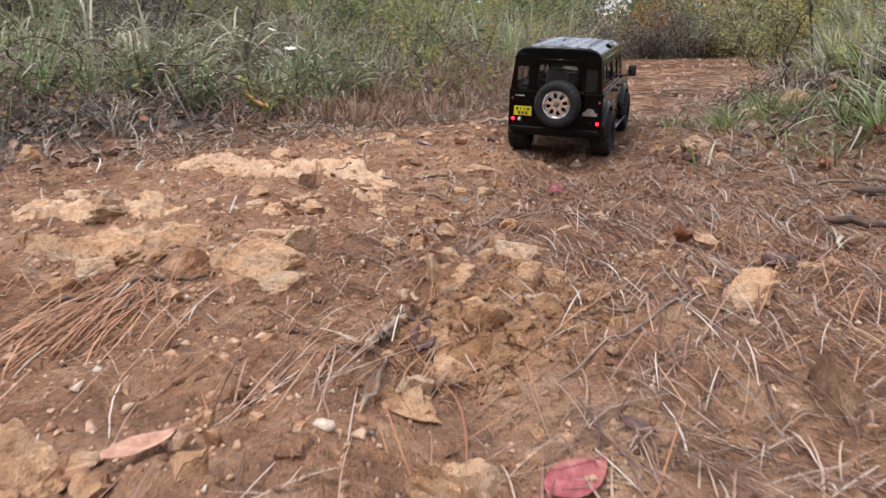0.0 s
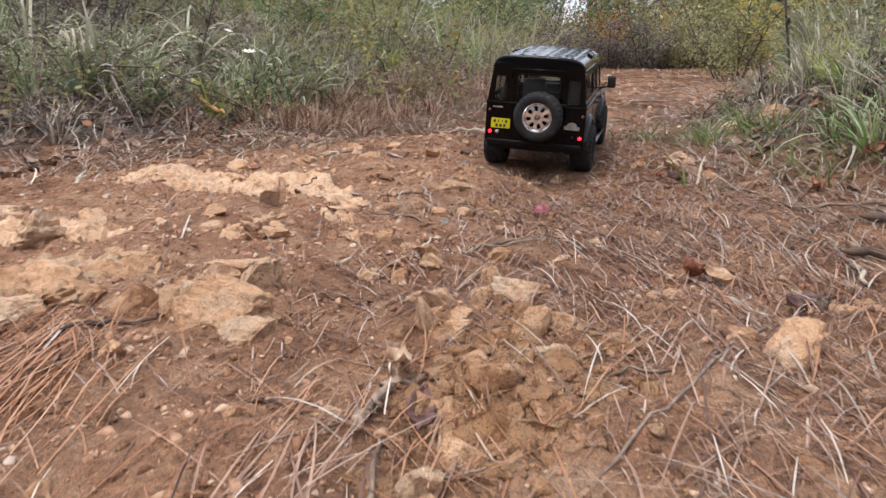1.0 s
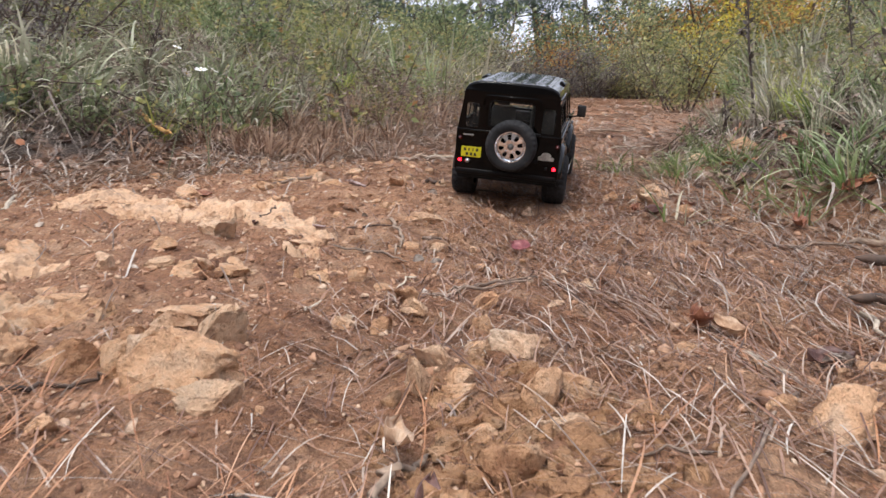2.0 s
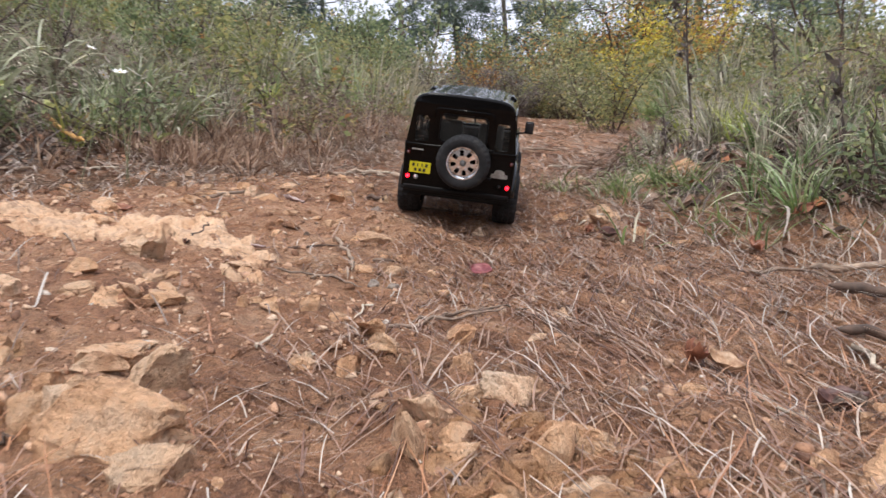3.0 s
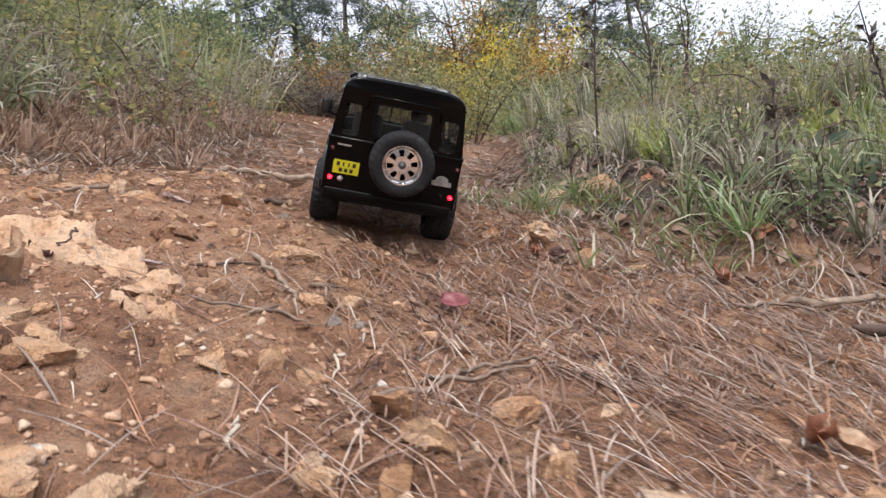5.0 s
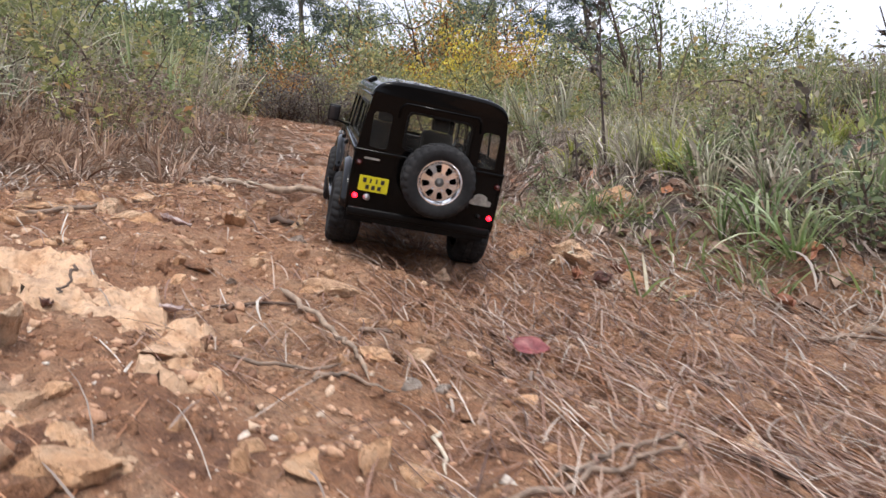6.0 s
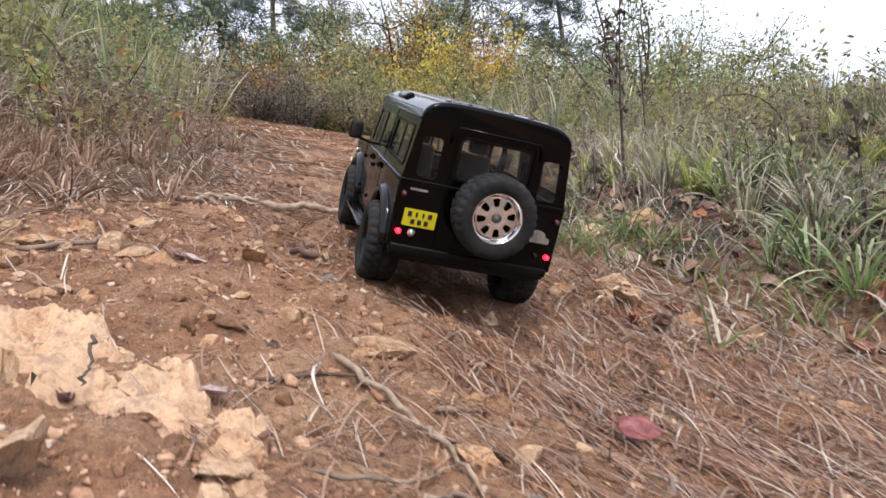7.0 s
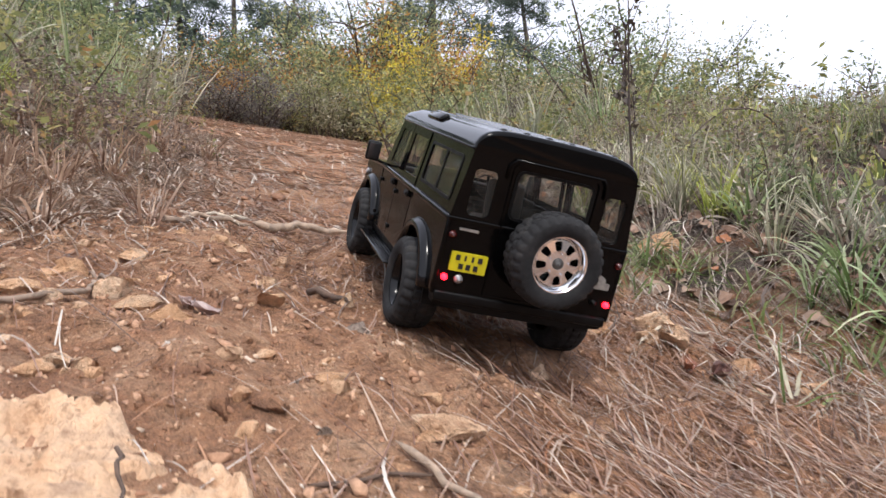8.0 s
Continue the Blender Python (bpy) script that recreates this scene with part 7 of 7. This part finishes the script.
def arching_shoot(x, y, dx, dy, rise, label, seed):
    """A long thin shoot that springs from the ground and arches over to its tip."""
    rng = np.random.default_rng(seed)
    s = np.linspace(0, 1, 14)
    px, py = x + dx * s, y + dy * s
    foot_z, tip_z = float(height(x, y)), float(height(x + dx, y + dy))
    pz = foot_z + (tip_z - foot_z) * s + rise * np.sin(np.pi * s ** 0.8) - 0.01
    line = np.stack([px - x, py - y, pz - foot_z], 1) + rng.normal(0, 0.003, (14, 3))
    foot = new("arching_shoot")
    foot.location = (x, y, foot_z)
    from_arrays("stalk", *tube(line, np.linspace(0.003, 0.0012, 14), 6), STEM).parent = foot
    at = line[rng.integers(3, 14, 16)] + rng.normal(0, 0.006, (16, 3))
    from_arrays("foliage", *leaves(at, np.tile([[0.2, 0.1, 0.4]], (16, 1)), 0.03, 0.015, rng, 0.4), FRESH_LEAF).parent = foot
    return tagged(foot, label, "shoot")


arching_shoot(1.52, 1.80, -0.55, -0.12, 0.10, "dark arching shoot with few green leaves on the bank", 61)
arching_shoot(-1.15, 2.25, 0.75, 0.12, 0.13, "long dead arching cane over the bank weeds", 62)
arching_shoot(1.75, 2.3, -0.5, 0.1, 0.16, "thin arching shoot with few leaves in grass", 63)
# ---- twigs, roots and fallen leaves on the trail ----
def twig(points, thick, mat, label, name="twig", lift=0.8, seed=0):
    """A crooked stick that lies on the ground along the given places."""
    rng = np.random.default_rng(seed + int(abs(points[0][0]) * 1000))
    p = np.array(points, float)
    s = np.linspace(0, len(p) - 1, 7 * (len(p) - 1) + 1)
    x, y = np.interp(s, range(len(p)), p[:, 0]), np.interp(s, range(len(p)), p[:, 1])
    wob = min(thick * 0.5, 0.003) if thick < 0.015 else 0.0012
    x[1:-1] += rng.normal(0, wob, len(x) - 2)
    y[1:-1] += rng.normal(0, wob, len(x) - 2)
    z = height(x, y) + thick * lift
    z = np.maximum(z, 0.6 * z + 0.4 * np.linspace(z[0], z[-1], len(z)))
    wear = rng.uniform(0.85, 1.15, len(x) + 4)
    if thick > 0.015:
        wear = np.convolve(wear, np.ones(5) / 5, "same")
    r = thick * 0.5 * np.linspace(1.0, 0.55, len(x)) * wear[2:-2]
    r[0] *= 0.12
    r[-1] *= 0.12
    if thick > 0.015:
        r[1] *= 0.75
        r[-2] *= 0.75
    v, f = tube(np.stack([x, y, z], 1), r, 8 if thick < 0.015 else 14)
    ob = from_arrays(name, v, f, mat)
    return tagged(ob, label, name.replace("_", " "))


YELLOW_WOOD = plain("peeled_yellow_wood", (0.48, 0.27, 0.09), 0.7, 0, 50, 0.25, 0.003)
PALE_WOOD = plain("bleached_wood", (0.52, 0.44, 0.34), 0.75, 0, 60, 0.2, 0.002)
DARK_WOOD = plain("dark_brown_wood", (0.085, 0.055, 0.04), 0.85, 0, 60, 0.3, 0.003)
T1, T2, T3 = "weathered grey-brown twig lying on soil", "bleached pale stick lying on pine needles", "dark brown broken branch lying on litter"
twig([(-0.575, 2.24), (-0.66, 2.36), (-0.74, 2.47)], 0.016, YELLOW_WOOD, "peeled yellow-brown stick leaning on the bank", "stick", 3.0)
twig([(0.083, 1.892), (0.108, 1.826)], 0.010, DARK_WOOD, T3)
twig([(0.153, 1.808), (0.197, 1.800), (0.236, 1.812)], 0.006, TWIG, T1)
twig([(-0.242, 1.810), (-0.173, 1.799), (-0.142, 1.859), (-0.153, 1.948)], 0.0065, TWIG, "curved grey twig lying on soil")
twig([(0.001, 1.525), (0.020, 1.428), (0.021, 1.375), (0.009, 1.296)], 0.0058, ROOT, "peeling grey root half sunk in soil", "root")
twig([(0.052, 1.437), (0.084, 1.423)], 0.006, TWIG, T1)
twig([(0.069, 1.156), (0.142, 1.167), (0.206, 1.163)], 0.0042, TWIG, T1)
twig([(0.197, 1.136), (0.219, 1.066)], 0.004, DARK_WOOD, T3)
twig([(-0.084, 1.034), (-0.072, 1.090)], 0.0038, PALE_WOOD, T2)
twig([(0.334, 0.956), (0.369, 0.921)], 0.005, PALE_WOOD, T2)
twig([(0.338, 0.858), (0.233, 0.720), (0.130, 0.604)], 0.0034, TWIG, T1)
twig([(0.212, 0.727), (0.161, 0.751)], 0.0028, TWIG, T1)
twig([(-0.102, 0.708), (-0.068, 0.686)], 0.004, DARK_WOOD, T3)
twig([(0.531, 1.063), (0.506, 0.989)], 0.0075, PALE_WOOD, "short bleached stick standing out of litter")
twig([(0.524, 1.080), (0.603, 1.071), (0.701, 1.088)], 0.012, DARK_WOOD, T3)
twig([(-1.159, 1.955), (-1.068, 1.978)], 0.012, DARK_WOOD, T3)
twig([(-0.649, 1.555), (-0.693, 1.692)], 0.007, PALE_WOOD, T2)
twig([(-0.670, 1.580), (-0.641, 1.642)], 0.005, PALE_WOOD, T2)
twig([(-0.366, 0.784), (-0.298, 0.815), (-0.251, 0.871), (-0.212, 0.879)], 0.0055, DARK_WOOD, T3)
twig([(-0.036, 1.293), (-0.010, 1.298), (0.028, 1.288)], 0.004, TWIG, T1)
twig([(0.037, 1.249), (0.009, 1.175)], 0.004, PALE_WOOD, T2)
twig([(0.029, 1.152), (0.102, 1.143), (0.178, 1.154)], 0.0048, TWIG, T1)
twig([(-0.187, 1.500), (-0.190, 1.455), (-0.199, 1.405)], 0.003, DARK_WOOD, T3, "twig", 5.5)
twig([(-0.073, 1.506), (0.021, 1.487)], 0.004, DARK_WOOD, T3)
twig([(-0.085, 1.342), (0.001, 1.329)], 0.004, TWIG, T1)
twig([(0.000, 0.534), (0.000, 0.664)], 0.005, ROOT, "grey root fibre on the soil", "root")
twig([(-0.017, 0.644), (-0.007, 0.677), (0.004, 0.718), (0.028, 0.754)], 0.008, ROOT, "peeling grey-brown root half sunk in soil", "root")
twig([(0.186, 2.413), (0.280, 2.430), (0.389, 2.426)], 0.02, ROOT, "thick weathered root across the trail", "root")
twig([(0.000, 2.386), (0.100, 2.442), (0.186, 2.413)], 0.014, ROOT, "weathered root across the trail", "root")
twig([(0.220, 2.520), (0.100, 2.500)], 0.010, PALE_WOOD, T2)
twig([(0.488, 1.754), (0.587, 1.773), (0.658, 1.774)], 0.006, PALE_WOOD, T2)
twig([(0.625, 1.219), (0.724, 1.194), (0.818, 1.217)], 0.016, DARK_WOOD, "thick dark rotting branch at the bank's foot", "branch")
twig([(0.736, 1.416), (0.877, 1.357), (0.997, 1.337)], 0.012, ROOT, "bleached grey branch in bank litter", "branch")
twig([(0.616, 1.419), (0.746, 1.337)], 0.007, TWIG, T1)
twig([(0.897, 1.616), (1.076, 1.675), (1.297, 1.627)], 0.006, DARK_WOOD, "thin dark cane in bank grass", "branch", 12)
twig([(-0.488, 1.691), (-0.406, 1.546), (-0.327, 1.353)], 0.004, TWIG, T1)
twig([(0.800, 3.200), (1.050, 3.350)], 0.012, ROOT, T1)
twig([(0.750, 2.750), (1.000, 2.950)], 0.010, PALE_WOOD, T2)
twig([(-0.556, 2.144), (-0.351, 2.335)], 0.008, PALE_WOOD, T2)
twig([(-0.757, 1.955), (-0.626, 2.098)], 0.010, ROOT, T1)


def leaf_surface(name, dark, main, light, vein):
    m, n, l, b = material(name, 0.5)
    t, u = noise_node(n, l, 90, 5, 0.6), noise_node(n, l, 420, 3, 0.6)
    c = ramp(n, l, t.outputs[0], [(0.32, dark), (0.5, main), (0.68, light)]).outputs[0]
    l.new(mixed(n, l, "MULTIPLY", 0.4, c, ramp(n, l, u.outputs[0], [(0.35, (0.6, 0.5, 0.45)), (0.6, (1.0, 1.0, 1.0))]).outputs[0]), b.inputs["Base Color"])
    bumped(n, l, b, u.outputs[0], 0.4, 0.0012)
    return m


RED_LEAF = leaf_surface("red_fallen_leaf", (0.2, 0.04, 0.045), (0.34, 0.075, 0.08), (0.46, 0.17, 0.15), 0)
SALMON_LEAF = leaf_surface("salmon_fallen_leaf", (0.34, 0.16, 0.1), (0.5, 0.27, 0.18), (0.6, 0.38, 0.27), 0)
BUFF_LEAF = leaf_surface("buff_fallen_leaf", (0.3, 0.17, 0.1), (0.5, 0.33, 0.21), (0.6, 0.45, 0.32), 0)
WINE_LEAF = leaf_surface("wine_red_leaf", (0.11, 0.022, 0.026), (0.2, 0.045, 0.05), (0.3, 0.1, 0.095), 0)
PLUM_LEAF = leaf_surface("dark_plum_leaf", (0.06, 0.03, 0.028), (0.13, 0.065, 0.055), (0.22, 0.12, 0.1), 0)
RUST_LEAF = leaf_surface("rust_dry_leaf", (0.13, 0.045, 0.026), (0.26, 0.1, 0.055), (0.36, 0.17, 0.1), 0)
MAUVE_LEAF = leaf_surface("pale_mauve_leaf", (0.26, 0.18, 0.17), (0.42, 0.32, 0.3), (0.54, 0.44, 0.4), 0)


def fallen_leaf(x, y, length, width, turn, mat, label, curl=0.3, tilt=12, lift=0.004):
    """A leaf blade with a rib, cupped and curled, with its stalk."""
    bm = bmesh.new()
    nu, nv = 15, 9
    grid = []
    for i in range(nu):
        t = i / (nu - 1)
        w = width * 0.5 * math.sin(math.pi * (0.03 + 0.96 * t) ** 0.85) ** 0.8
        row = []
        for j in range(nv):
            q = 2 * j / (nv - 1) - 1
            z = curl * width * (q * q * 0.45 + 0.25 * (2 * t - 1) ** 2 + 0.10 * math.sin(9 * t + 3 * q)) - 0.02 * length * (abs(q) < 0.1)
            row.append(bm.verts.new((length * (t - 0.5), w * q * (1 - 0.25 * curl * abs(q)), z)))
        grid.append(row)
    for i in range(nu - 1):
        for j in range(nv - 1):
            bm.faces.new((grid[i][j], grid[i + 1][j], grid[i + 1][j + 1], grid[i][j + 1]))
    up = bmesh.ops.extrude_face_region(bm, geom=list(bm.faces))
    for v in [g for g in up["geom"] if isinstance(g, bmesh.types.BMVert)]:
        v.co.z += 0.0004
    bmesh.ops.recalc_face_normals(bm, faces=bm.faces)
    ob = part("leaf", bm, mat)
    stalk = part("leaf_stalk", pipe([(-0.5 * length, 0, curl * width * 0.25), (-0.6 * length, 0.002, 0.003), (-0.72 * length, 0.005, 0.004)], 0.0006, 5), mat, ob)
    z, n = lie(x, y)
    ob.matrix_world = Matrix.LocRotScale((x, y, z + lift), n.to_track_quat("Z", "Y") @ Euler((radians(tilt), radians(tilt * 0.5), radians(turn))).to_quaternion(), None)
    return tagged(ob, label, "leaf", "fallen leaves")


fallen_leaf(0.130, 0.479, 0.042, 0.031, 75, RED_LEAF, "smooth crimson fallen leaf on soil", 0.25, 14)
fallen_leaf(-0.113, 0.474, 0.046, 0.019, 68, SALMON_LEAF, "salmon-orange oval fallen leaf on soil", 0.25, 10, 0.008)
fallen_leaf(0.004, 0.738, 0.062, 0.026, 32, BUFF_LEAF, "curled buff fallen leaf on a root", 0.7, 14, 0.02)
fallen_leaf(0.024, 0.694, 0.056, 0.024, 62, PLUM_LEAF, "dark shrivelled plum-brown leaf on soil", 0.5, 10, 0.006)
fallen_leaf(0.320, 1.018, 0.045, 0.03, 20, RUST_LEAF, "crumpled reddish-tan leaf on pine needles", 0.9, 24, 0.010)
fallen_leaf(0.350, 1.013, 0.035, 0.025, -40, BUFF_LEAF, "crumpled tan leaf on pine needles", 0.8, 15, 0.006)
fallen_leaf(0.201, 1.372, 0.036, 0.026, -15, WINE_LEAF, "small crimson leaf on pine needles", 0.3, 20, 0.012)
fallen_leaf(-0.065, 1.786, 0.036, 0.026, -20, MAUVE_LEAF, "pale mauve-brown dry leaf on soil", 0.5, 14)
fallen_leaf(-0.112, 1.455, 0.022, 0.015, 160, MAUVE_LEAF, "pale grey-mauve dry leaf on soil", 0.5, 10, 0.008)
fallen_leaf(-0.080, 1.801, 0.028, 0.02, 60, MAUVE_LEAF, "pale mauve-brown dry leaf on soil", 0.6, 10)
fallen_leaf(0.501, 1.645, 0.045, 0.028, 15, PLUM_LEAF, "dark curled leaf on pine needles", 0.9, 14, 0.008)
fallen_leaf(0.475, 1.666, 0.03, 0.02, 80, RUST_LEAF, "dark rust curled leaf on pine needles", 0.9, 14, 0.006)
fallen_leaf(0.588, 1.701, 0.04, 0.03, 140, RUST_LEAF, "rust-brown dry leaf at the grass edge", 0.7, 10)
fallen_leaf(0.412, 0.935, 0.04, 0.03, 30, PLUM_LEAF, "dark crumpled leaf in litter", 0.8, 20)
fallen_leaf(0.715, 1.514, 0.05, 0.03, 100, RUST_LEAF, "rust-brown dry leaf in bank litter", 0.8, 10)
fallen_leaf(0.856, 1.575, 0.045, 0.03, 40, RUST_LEAF, "rust-brown dry leaf in bank litter", 0.8, 20, 0.03)
fallen_leaf(-0.364, 1.729, 0.035, 0.024, 10, RUST_LEAF, "rust-brown dry leaf on soil", 0.6, 14)
fallen_leaf(0.172, 0.529, 0.022, 0.010, -30, PLUM_LEAF, "dark narrow leaf on pine needles", 0.5, 14)
fallen_leaf(-0.208, 1.421, 0.02, 0.013, 80, PLUM_LEAF, "dark shrivelled leaf beside the rock ledge", 0.7, 14)

# ---- white wild flowers on the bank ----
PETAL = plain("white_petals", (0.8, 0.8, 0.78), 0.6, 0, 50, 0.04)
HEART = plain("yellow_flower_heart", (0.6, 0.42, 0.04), 0.7)
GREEN_STEM = plain("green_stem", (0.14, 0.15, 0.075), 0.6, 0, 60, 0.2)


def flower(x, y, z, turn, size):
    ground_z = float(height(x, y))
    foot = new("white_flower")
    foot.matrix_world = pose(x, y, ground_z, 0, 0, turn)
    h = z - ground_z
    v, f = tube([(0.03, 0.03, -0.01), (0.012, 0.01, h * 0.5), (0, 0, h)], [0.0013, 0.0011, 0.0008], 6)
    from_arrays("stalk", v, f, GREEN_STEM).parent = foot
    for k in range(8):
        a = 2 * math.pi * k / 8
        bm = panel([(0.15 * size, -0.05 * size), (0.5 * size, -0.16 * size), (0.85 * size, -0.14 * size), (size, 0), (0.85 * size, 0.14 * size), (0.5 * size, 0.16 * size), (0.15 * size, 0.05 * size)], [], lambda u, w, d: (u, w, d + 0.12 * u), 0.0005)
        p = part("petal", bm, PETAL, foot, smooth=False)
        p.matrix_local = Matrix.Translation((0, 0, h)) @ Matrix.Rotation(radians(35), 4, "X") @ Matrix.Rotation(a, 4, "Z")
    part("flower_heart", lathe([(0, 0), (0, 0.22 * size), (0.08 * size, 0.18 * size), (0.13 * size, 0)], 12, "Z"), HEART, foot).matrix_local = Matrix.Translation((0, 0, h)) @ Matrix.Rotation(radians(35), 4, "X")
    tagged(foot, "white daisy-like wild flower on a thin green stalk", "flower", "white flowers on the bank")


flower(-0.43, 1.95, 0.925, 10, 0.017)
flower(-0.405, 1.96, 0.929, 70, 0.016)
flower(-0.462, 1.95, 0.917, 130, 0.014)
flower(-0.60, 2.35, 1.14, 40, 0.014)
